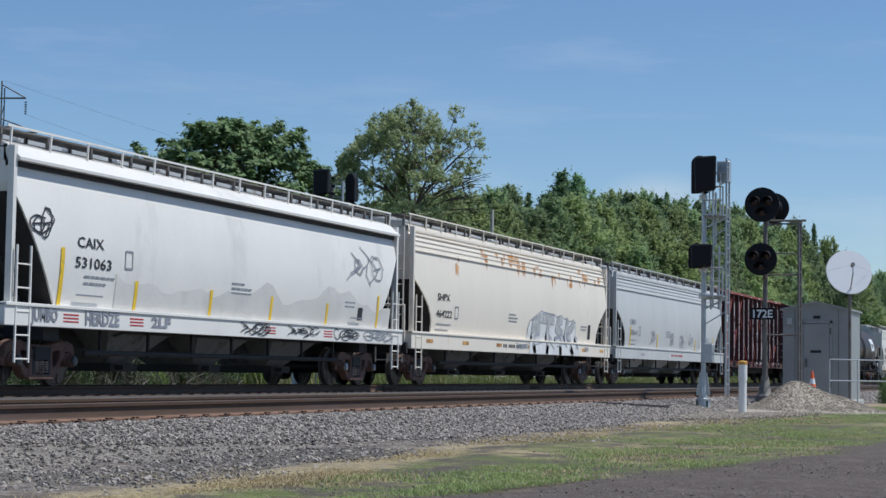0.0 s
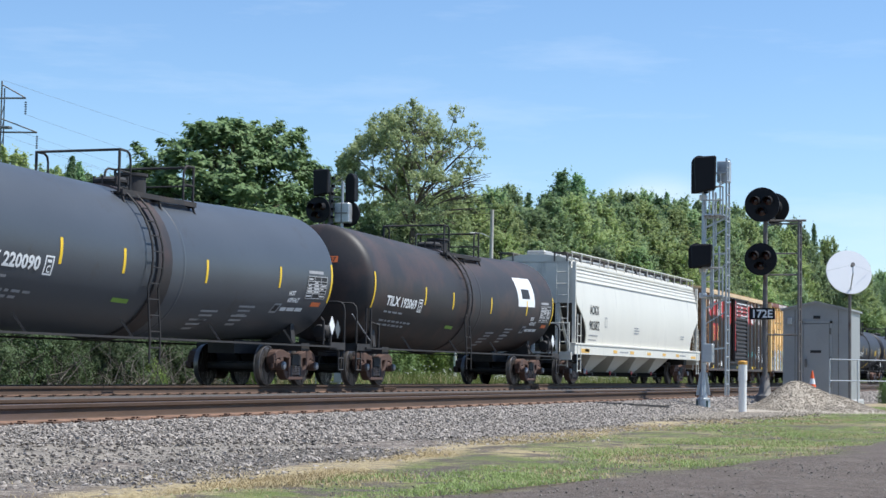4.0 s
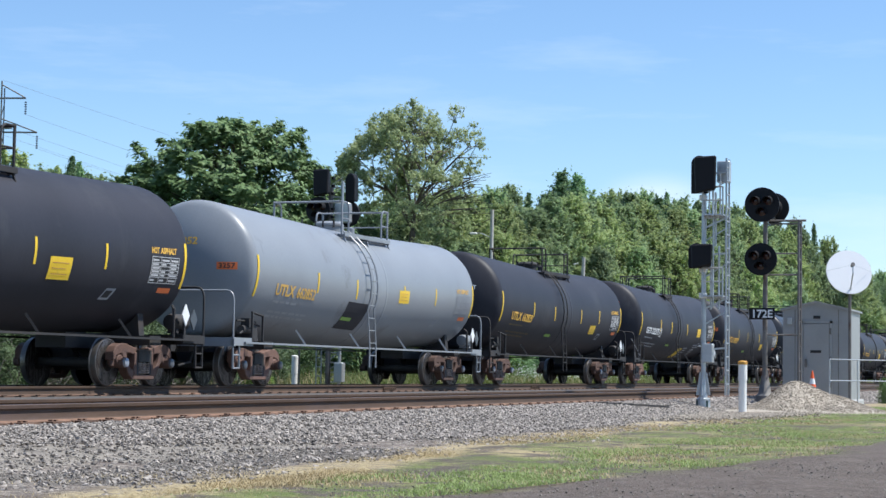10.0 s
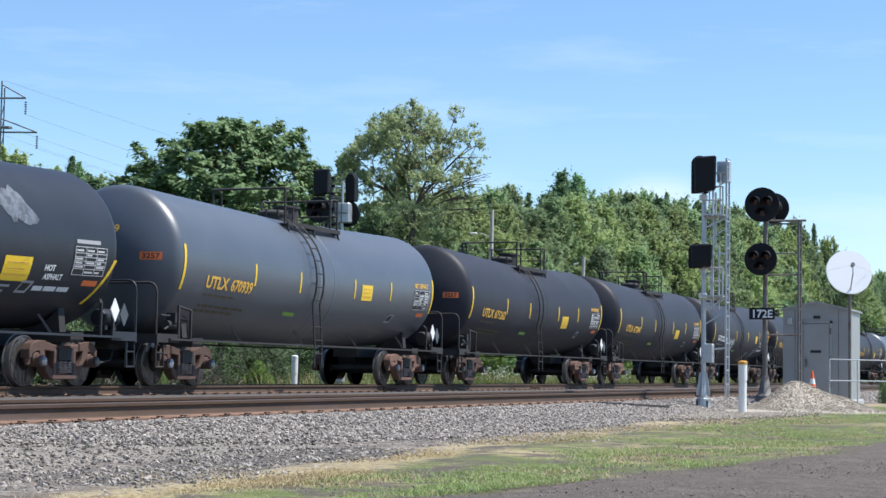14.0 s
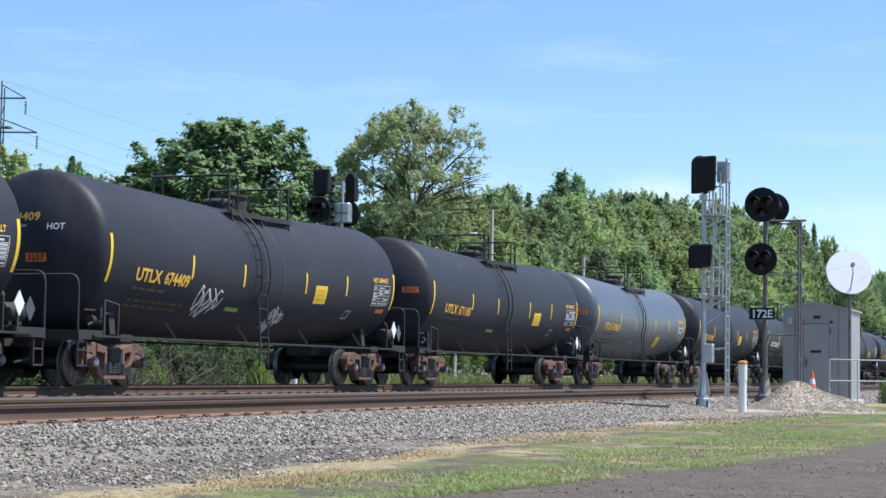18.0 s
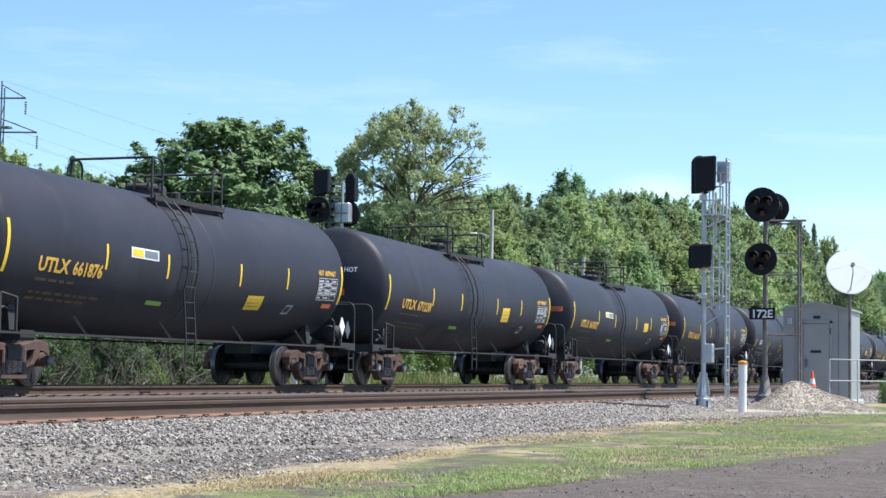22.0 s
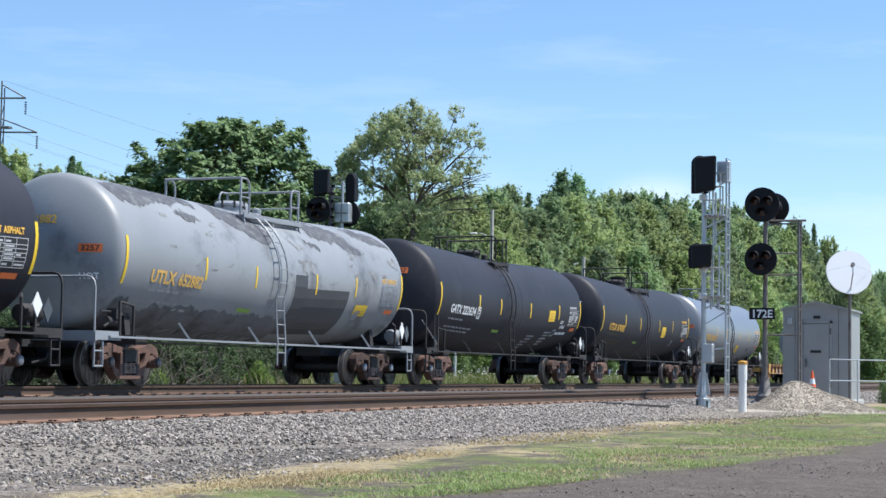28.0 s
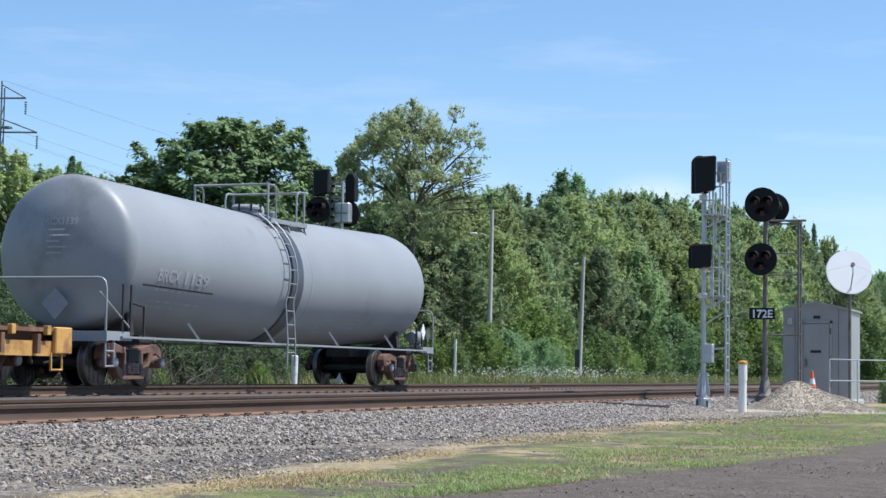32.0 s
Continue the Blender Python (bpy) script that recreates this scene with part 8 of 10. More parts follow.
    col = mix(step(wave, 5.45, 5.75), col, mix(step(math_("ADD", math_("MULTIPLY", lumps_, 0.6), math_("MULTIPLY", mid, 0.4)), 0.38, 0.54), gravel, straw))
    col = mix(step(wave, 6.15, 6.5), col, mix(step(mid, 0.36, 0.62), gravel, dirt))
    far_ = mix(step(mid, 0.35, 0.65), (0.05, 0.075, 0.02), (0.13, 0.14, 0.05))
    col = mix(step(sep.outputs[1], 22.0, 23.0), col, far_)
    l.new(col, b.inputs["Base Color"])
    b.inputs["Roughness"].default_value = 0.95
    b.inputs["Specular IOR Level"].default_value = 0.2
    bp = n.new("ShaderNodeBump")
    bp.inputs["Strength"].default_value, bp.inputs["Distance"].default_value = 0.8, 0.03
    l.new(math_("ADD", math_("MULTIPLY", lumps_, 1.5), fine), bp.inputs["Height"])
    l.new(bp.outputs[0], b.inputs["Normal"])
    return m


def build_ground():
    xs = list(np.concatenate([np.linspace(-400, -10, 8), np.linspace(-5, 70, 140), np.linspace(75, 300, 20), np.linspace(400, 2500, 6)]))
    ys = list(np.concatenate([np.linspace(-800, -20, 6), np.linspace(-10, 9, 60), np.linspace(10, 22, 5), np.linspace(22.8, 45, 14), np.linspace(60, 1500, 7)]))
    vs = []
    for x in xs:
        for y in ys:
            z = -0.45 if y < 9.5 else -0.55
            if y < 9.5:
                z += 0.05 * noise.noise((x * 0.35, y * 0.6, 1.0)) + 0.02 * noise.noise((x * 1.7, y * 2.1, 4.0))
            elif y > 23.5:
                z += 0.25 * noise.noise((x * 0.08, y * 0.1, 7.0)) + min(1.0, (y - 23.5) / 12) * 0.35
            vs.append((x, y, z))
    n = len(ys)
    fs = [(i * n + j, (i + 1) * n + j, (i + 1) * n + j + 1, i * n + j + 1) for i in range(len(xs) - 1) for j in range(n - 1)]
    me = Geo().add(vs, fs).mesh("ground", ground_mat(), smooth=60)
    thing("ground", "dirt yard with patchy grass and gravel beside the railway", "ground", kind="structure", me=me)


build_ground()


def gravel_mat():
    return mat("ballast_bed", (0.21, 0.185, 0.155), 0.9, var=0.45, scale=3.0, fine=22.0, bump=1.0, dirt=(0.25, 0.23, 0.20), dirt_amount=0.3, dirt_scale=20)


bed = Geo().prism([(7.7, -0.60), (7.9, -0.44), (9.15, -0.215), (9.6, -0.20), (9.85, -0.178), (12.4, -0.178), (12.4, -0.60)], 0, -80, 900)
thing("ballast_bed_near", "grey crushed-stone bed under the near track", "track bed", kind="structure", me=bed.mesh("ballast_bed", gravel_mat()))
bed = Geo().prism([(12.4, -0.60), (12.4, -0.182), (20.5, -0.182), (20.9, -0.215), (22.6, -0.62)], 0, -80, 900)
thing("ballast_bed_far", "dark oily cinder bed under the far track", "track bed", kind="structure", me=bed.mesh("ballast_bed", mat("oily_cinders", (0.085, 0.078, 0.072), 0.9, var=0.4, scale=3.0, fine=22.0, bump=1.0, dirt=(0.15, 0.14, 0.13), dirt_amount=0.3, dirt_scale=20)))

RAIL = [(-0.075, -0.18), (-0.075, -0.168), (-0.02, -0.15), (-0.009, -0.135), (-0.009, -0.052), (-0.036, -0.038), (-0.037, -0.008), (-0.026, 0.0),
        (0.026, 0.0), (0.037, -0.008), (0.036, -0.038), (0.009, -0.052), (0.009, -0.135), (0.02, -0.15), (0.075, -0.168), (0.075, -0.18)]


def build_track(name, yc, label, nearest):
    tr = thing(name, label, "railway track", "tracks", kind="structure")
    g = Geo()
    g.prism(RAIL, 0, -60, 800)
    g.k = [1 if {RAIL[f[0] % 16], RAIL[f[1] % 16]} == {RAIL[7], RAIL[8]} and len(f) == 4 else 2 if len(f) == 4 and max(RAIL[f[0] % 16][1], RAIL[f[1] % 16][1]) < -0.149 else 0 for f in g.f]
    me = g.mesh("rail", "rail", "railhead", "plate", smooth=40)
    for s in (-1, 1):
        part("rail", me, tr, put(0, yc + s * 0.7525))
    tie = Geo().box(-0.115, -1.3, -0.36, 0.115, 1.3, -0.188).mesh("tie", "tie", bevel=0.015)
    for k in range(150):
        part("tie", tie, tr, pose(10 + k * 0.53, yc + random.uniform(-0.04, 0.04), random.uniform(-0.008, 0.004), 0, 0, random.uniform(-1, 1)))
    # plates, spikes and rail anchors at every tie
    g = Geo()
    for k in range(150):
        x = 10 + k * 0.53
        for s in (-1, 1):
            y = yc + s * 0.7525
            g.box(x - 0.15, y - 0.19, -0.188, x + 0.15, y + 0.19, -0.166)
            for e in (-1, 1):
                g.box(x - 0.05, y + e * 0.09 - 0.02, -0.18, x - 0.02, y + e * 0.09 + 0.02, -0.15)
                g.box(x + 0.03, y + e * 0.09 - 0.02, -0.18, x + 0.06, y + e * 0.09 + 0.02, -0.152)
                if nearest:
                    g.box(x + e * 0.16 - 0.014, y - 0.10, -0.20, x + e * 0.16 + 0.014, y + 0.09, -0.165)
    part("tie_plates", g.mesh("tie_plates", "plate"), tr)["kind"] = "stuff"
    g = Geo()
    for x in (45.0, 58.0):
        for y in (yc - 0.7525, yc + 0.7525):
            for e in (-1, 1):
                g.box(x - 0.45, y + e * 0.012, -0.14, x + 0.45, y + e * 0.035, -0.055)
                for q in (-0.36, -0.22, -0.08, 0.08, 0.22, 0.36):
                    g.cyl((x + q, y + e * 0.03, -0.098), (x + q, y + e * 0.06, -0.098), 0.018, 6)
    part("joint_bar", g.mesh("joint_bar", "rail"), tr)


build_track("track_1", Y_NEAR, "rusty near track on wooden ties, empty", True)
build_track("track_2", Y_TRAIN, "far track with polished rail heads under the train", False)


def scatter(name, label, category, pts, sizes, material, seed, squash=0.7):
    """Many small angular stones as one mesh."""
    rng = np.random.default_rng(seed)
    n = len(pts)
    base = np.array([(1, 0, 0), (-1, 0, 0), (0, 1, 0), (0, -1, 0), (0, 0, 1), (0, 0, -1), (0.6, 0.6, 0.5), (-0.6, -0.55, 0.5)], float)
    tri = np.array([(6, 0, 2), (6, 2, 4), (6, 4, 0), (0, 4, 3), (7, 4, 1), (7, 3, 4), (7, 1, 3), (4, 2, 1), (0, 5, 2), (2, 5, 1), (1, 5, 3), (3, 5, 0)])
    v = np.repeat(base[None], n, 0) * rng.uniform(0.7, 1.2, (n, 8, 1)) * np.asarray(sizes)[:, None, None] * rng.uniform(0.65, 1.25, (n, 1, 3))
    q = rng.normal(size=(n, 4))
    q /= np.linalg.norm(q, axis=1, keepdims=True)
    w, x, y, z = q.T
    rot = np.stack([1 - 2 * (y * y + z * z), 2 * (x * y - z * w), 2 * (x * z + y * w), 2 * (x * y + z * w), 1 - 2 * (x * x + z * z), 2 * (y * z - x * w),
                    2 * (x * z - y * w), 2 * (y * z + x * w), 1 - 2 * (x * x + y * y)], 1).reshape(n, 3, 3)
    v = np.einsum("nij,nkj->nki", rot, v)
    v[:, :, 2] *= squash
    v += np.asarray(pts)[:, None, :]
    raw_mesh(name, v.reshape(-1, 3), (tri[None] + 8 * np.arange(n)[:, None, None]).reshape(-1, 3), M[material], label, category)


def raw_mesh(name, v, f, material, label, category, parent=None, kind="stuff"):
    me = bpy.data.meshes.new(name or "crown")
    k = f.shape[1]
    me.vertices.add(len(v))
    me.vertices.foreach_set("co", np.ascontiguousarray(v, dtype=np.float32).ravel())
    me.loops.add(f.size)
    me.loops.foreach_set("vertex_index", np.ascontiguousarray(f, dtype=np.int32).ravel())
    me.polygons.add(len(f))
    me.polygons.foreach_set("loop_start", np.arange(0, f.size, k, dtype=np.int32))
    me.update(calc_edges=True)
    me.shade_flat()
    me.materials.append(material)
    if name is None or label is None:
        return me
    return thing(name, label, category, kind=kind, me=me)


def bed_height(y):
    return np.where(y < 9.15, -0.44 + (y - 7.9) / 1.25 * 0.225, -0.215)


rng = np.random.default_rng(3)
n = 96000
t = rng.random(n) ** 1.3
x, y = 10.5 + t * 33, rng.uniform(7.45, 9.72, n)
keep = ((y > 7.85) | (rng.random(n) < (y - 7.3) / 0.9)) & (rng.random(n) < np.clip((y - 8.75 + 0.14 * np.maximum(x - 11.5, 0)) / 0.3, 0.12, 1))
x, y = x[keep], y[keep]
z = np.maximum(bed_height(y), -0.45) + rng.uniform(-0.005, 0.03, len(x))
scatter("ballast_stones", "loose grey crushed stones on the shoulder of the near track", "ballast", np.stack([x, y, z], 1), rng.uniform(0.0105, 0.029, len(x)) * (1 + 0.3 * t[keep]), "stone", 5)
n = 9000
x, y = 43 + rng.random(n) * 50, rng.uniform(7.7, 9.72, n)
scatter("ballast_stones", "loose grey crushed stones further along the shoulder", "ballast", np.stack([x, y, bed_height(y) + 0.02], 1), rng.uniform(0.04, 0.07, n), "stone", 6)
n = 14000
x = 11 + rng.random(n) ** 1.4 * 60
y = np.where(rng.random(n) < 0.3, rng.uniform(11.5, 12.8, n), rng.uniform(9.85, 11.2, n))
scatter("ballast_stones", "loose grey crushed stones between the tracks", "ballast", np.stack([x, y, np.full(n, -0.178)], 1), rng.uniform(0.015, 0.03, n), "stone", 7)
n = 42000
x, y = 10 + rng.random(n) ** 1.3 * 30, rng.normal(7.3, 0.6, n)
scatter("fine_gravel", "fine grey gravel along the foot of the ballast", "gravel", np.stack([x, y, np.where(y > 7.85, bed_height(y), -0.447) + 0.003], 1), rng.uniform(0.004, 0.011, n), "grit", 8)
n = 2600
x, y = 10 + rng.random(n) ** 1.2 * 32, rng.normal(6.9, 0.5, n)
scatter("stray_stones", "stray grey stones between the ballast and the grass", "gravel", np.stack([x, y, np.full(n, -0.44)], 1), rng.uniform(0.012, 0.036, n), "stone", 14)
n = 15000
x, y = 9 + rng.random(n) ** 1.2 * 26, rng.uniform(0.5, 5.4, n)
scatter("yard_grit", "scattered pebbles on the dirt yard", "gravel", np.stack([x, y, np.full(n, -0.445)], 1), 0.003 + 0.010 * rng.random(n) ** 3, "grit", 9)
n = 12000
x, y = rng.normal(38.5, 2.6, n), rng.normal(7.4, 0.55, n)
scatter("spread_gravel", "tan gravel spread round the signal foundation", "gravel", np.stack([x, y, np.maximum(bed_height(y), -0.43) + 0.02], 1), rng.uniform(0.015, 0.035, n), "stone_tan", 10)


def pile_height(x, y):
    """A heap with a crest and a long tail."""
    a = np.exp(-(((x - 43.0) / 1.5) ** 2 + ((y - 7.05) / 0.62) ** 2)) * 0.62
    b = np.exp(-(((x - 43.5) / 1.6) ** 2 + ((y - 6.1) / 0.75) ** 2)) * 0.34
    return a + b + 0.12 * np.exp(-(((x - 41) / 2.5) ** 2 + ((y - 7.6) / 0.9) ** 2))


g = Geo()
gx, gy = np.linspace(38.5, 48, 40), np.linspace(3.8, 8.9, 36)
g.add([(a, b_, -0.46 + float(pile_height(a, b_)) + 0.02 * noise.noise((a * 3, b_ * 3, 0))) for a in gx for b_ in gy], [(i * 36 + j, (i + 1) * 36 + j, (i + 1) * 36 + j + 1, i * 36 + j + 1) for i in range(39) for j in range(35)])
thing("gravel_pile", "heap of tan gravel beside the equipment shed", "gravel pile", kind="stuff", me=g.mesh("gravel_pile", "stone_tan", smooth=60))
n = 20000
x, y = rng.uniform(40, 46.5, n), rng.uniform(4.6, 8.6, n)
h = pile_height(x, y)
k = h > rng.uniform(0.02, 0.12, n)
x, y, h = x[k], y[k], h[k]
scatter("pile_stones", "loose stones covering the gravel heap", "gravel", np.stack([x, y, -0.45 + h], 1), rng.uniform(0.008, 0.022, len(x)), "stone_tan", 12)


# ---- grass and weeds ----
GRASS = leaf_mat("grass_green", (0.14, 0.20, 0.055), (0.43, 0.49, 0.19), 0.3)
STRAW = leaf_mat("grass_straw", (0.32, 0.26, 0.14), (0.62, 0.51, 0.29), 0.2)
WEED = leaf_mat("weed_green", (0.065, 0.105, 0.025), (0.20, 0.22, 0.07), 0.3)
PETAL = leaf_mat("white_petals", (0.6, 0.6, 0.55), (0.8, 0.8, 0.76), 0.2)


def blades(name, label, category, x, y, z, height, material, seed, width=0.008, bend=0.5):
    rg = np.random.default_rng(seed)
    n = len(x)
    a = rg.uniform(0, 2 * np.pi, n)
    d = np.stack([np.cos(a), np.sin(a), np.zeros(n)], 1)
    side = np.stack([-np.sin(a), np.cos(a), np.zeros(n)], 1) * (np.asarray(height) * 0 + width)[:, None]
    base = np.stack([x, y, z], 1)
    up = np.array([0, 0, 1.0])[None] * np.asarray(height)[:, None]
    b = rg.uniform(0.1, bend, n)[:, None] * np.asarray(height)[:, None]
    v = np.stack([base - side, base + side, base + up * 0.6 + d * b * 0.4 + side * 0.7, base + up * 0.6 + d * b * 0.4 - side * 0.7, base + up + d * b], 1).reshape(-1, 3)
    o = 5 * np.arange(n)[:, None, None]
    f = (np.array([(0, 1, 2), (0, 2, 3), (3, 2, 4)])[None] + o).reshape(-1, 3)
    return raw_mesh(name, v, f, material, label, category)


def density(x, y, sc, seed):
    return np.array([noise.noise((a * sc, b_ * sc * 1.6, seed)) for a, b_ in zip(x, y)])


n = 190000
x = 9.5 + rng.random(n) ** 1.3 * 42
lo = 6.2 - 0.17 * np.minimum(x, 20)
bank = 5.75 + np.clip(x - 13, 0, 7) * 0.13
y = lo + (bank - 0.1 - lo) * rng.random(n)
bare = np.exp(-((x - 16.8) / 2.2) ** 2 - ((y - bank + 0.55) / 0.26) ** 2)
k = density(x, y, 0.55, 2.0) + 0.6 * density(x, y, 1.9, 5.0) - 1.1 * bare > rng.uniform(-0.3, 0.36, n)
x, y = x[k], y[k]
blades("grass", "short green grass in uneven patches beside the yard", "grass", x, y, np.full(len(x), -0.46), rng.uniform(0.010, 0.030, len(x)) * (1 + 0.02 * x), GRASS, 21, 0.0042, 1.6)
n = 170000
x = 9.5 + rng.random(n) ** 1.1 * 30
bank = 5.75 + np.clip(x - 13, 0, 7) * 0.13
wide = 0.13 + 0.22 * np.clip((x - 14) / 5, 0, 1)
y = np.where(rng.random(n) < 0.72, bank + rng.normal(0, 1, n) * wide, 6.2 - 0.17 * np.minimum(x, 20) + rng.random(n) * 3)
k = ((density(x, y, 0.6, 9.0) + 0.5 * density(x, y, 2.2, 1.0) > rng.uniform(-0.3, 0.35, n)) | ((np.abs(y - bank) < wide * 1.3) & (rng.random(n) < 0.5))) & (y < 7.4)
x, y = x[k], y[k]
blades("dry_grass", "dry straw-coloured grass along the gravel", "grass", x, y, np.full(len(x), -0.46), rng.uniform(0.012, 0.04, len(x)), STRAW, 22, 0.0045, 1.6)
n = 42000
x, y = rng.uniform(56, 190, n), 22.9 + rng.random(n) ** 1.4 * 15
k = density(x, y, 0.12, 3.0) > rng.uniform(-0.45, 0.2, n)
x, y = x[k], y[k]
blades("weeds", "tall uncut weeds behind the far track", "weeds", x, y, np.full(len(x), -0.6), rng.uniform(0.25, 0.95, len(x)) * (1 + (y - 23) * 0.03), WEED, 23, 0.018, 1.1)
n = 5000
x, y = rng.uniform(45, 150, n), 23.2 + rng.random(n) * 12
blades("dry_weeds", "tall straw-coloured stalks among the weeds", "weeds", x, y, np.full(n, -0.55), rng.uniform(0.3, 0.95, n), STRAW, 24, 0.010, 0.7)
n = 1300
x, y = rng.normal(103, 9, n), rng.normal(31, 1.6, n)
pts = np.stack([x, y, rng.uniform(-0.1, 0.6, n) + 0.25 * np.sin(x * 0.7)], 1)
scatter("white_wildflowers", "cloud of small white wildflowers among the weeds", "wildflowers", pts, rng.uniform(0.02, 0.055, n), "plastic", 25, 0.6)
n = 260
x, y = rng.uniform(85, 150, n), rng.uniform(24, 36, n)
scatter("white_wildflowers", "scattered small white wildflowers", "wildflowers", np.stack([x, y, rng.uniform(0.05, 0.6, n)], 1), rng.uniform(0.025, 0.05, n), "plastic", 26, 0.6)
# a tangle of bleached brushwood
g, rr = Geo(), random.Random(8)
for k in range(230):
    p = Vector((rr.uniform(36, 50), rr.gauss(25.2, 0.8), rr.uniform(-0.55, -0.2)))
    q = p + Vector((rr.gauss(0, 0.7), rr.gauss(0, 0.5), rr.uniform(0.1, 1.2)))
    r_ = q + Vector((rr.gauss(0, 0.4), rr.gauss(0, 0.3), rr.uniform(-0.25, 0.5)))
    g.path([p, q, r_], rr.uniform(0.004, 0.010), 4)
thing("brushwood", "tangle of bleached dead brushwood behind the track", "brushwood", kind="stuff", me=g.mesh("brushwood", "twig"))


# ---- trees ----
LEAF = {
    "maple": leaf_mat("maple_leaves", (0.018, 0.042, 0.021), (0.27, 0.36, 0.145), 0.27),
    "pale": leaf_mat("pale_olive_leaves", (0.23, 0.31, 0.15), (0.56, 0.63, 0.32), 0.45),
    "wood": leaf_mat("woodland_leaves", (0.09, 0.158, 0.092), (0.555, 0.655, 0.325), 0.45),
    "deep": leaf_mat("deep_green_leaves", (0.055, 0.135, 0.07), (0.42, 0.57, 0.27), 0.45),
    "brush": leaf_mat("brush_leaves", (0.04, 0.085, 0.035), (0.28, 0.36, 0.12), 0.35),
    "bright": leaf_mat("bright_shrub_leaves", (0.06, 0.12, 0.03), (0.34, 0.42, 0.11), 0.35),
    "mid": leaf_mat("mid_green_leaves", (0.125, 0.207, 0.085), (0.66, 0.73, 0.31), 0.45),
    # green taken down so that the leaf colour itself holds the shade
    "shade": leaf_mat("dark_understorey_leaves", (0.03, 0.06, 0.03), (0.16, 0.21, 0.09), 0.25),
}


def leaf_cloud(lumps, count, size, seed, upright=0.35, lift=0.62, reach=2.3, plump=0.6, loose=0.15, spill=0.05, flat=1.0):
    """Leaves gathered in tapering sprays, one for each (centre, radii); returns vertices and faces."""
    rg = np.random.default_rng(seed)
    vol = np.array([r[0] * r[1] for _, r in lumps]) ** 0.9
    pick = rg.choice(len(lumps), count, p=vol / vol.sum())
    c0 = np.array([tuple(a) for a, _ in lumps])
    out = c0 - np.array([c0[:, 0].mean(), c0[:, 1].mean(), 0])
    out[:, 2] = 0
    out /= np.linalg.norm(out, axis=1, keepdims=True) + 0.5
    # each spray leans out and up, wide at its foot and thin at its tip
    ax0 = out * (1 - lift) + np.array([0, 0, lift]) + rg.normal(size=out.shape) * 0.42
    ax0 /= np.linalg.norm(ax0, axis=1, keepdims=True)
    ln0 = rg.uniform(0.7, 1.5, len(c0))
    c, ax = c0[pick], ax0[pick]
    r = np.array([a[0] for _, a in lumps])[pick][:, None]
    s_ = rg.random((count, 1)) ** 0.9
    d = rg.normal(size=(count, 3))
    side = d - ax * (d * ax).sum(1, keepdims=True)
    side[:, 2] *= flat
    p = c + ax * r * reach * ln0[pick][:, None] * (s_ - 0.35) + side * r * plump * (1.08 - s_) ** 0.7
    p += rg.normal(size=(count, 3)) * (r * 0.1 + np.where(rg.random((count, 1)) < spill, loose, 0.0))
    d = side / (np.linalg.norm(side, axis=1, keepdims=True) + 1e-6) * 0.7 + ax * 0.3 + out[pick] * 0.4
    nrm = d + rg.normal(size=(count, 3)) * 0.45 + np.array([0.12, -0.2, upright])
    nrm /= np.linalg.norm(nrm, axis=1, keepdims=True)
    t = np.cross(nrm, rg.normal(size=(count, 3)))
    t /= np.linalg.norm(t, axis=1, keepdims=True)
    b = np.cross(nrm, t)
    s = size * rg.uniform(0.55, 1.35, (count, 1))
    v = np.stack([p - t * s * 0.7 - b * s * 0.5, p - t * s * 0.7 + b * s * 0.5, p + t * s], 1).reshape(-1, 3)
    f = np.arange(3 * count, dtype=np.int32).reshape(-1, 3)
    return v, f


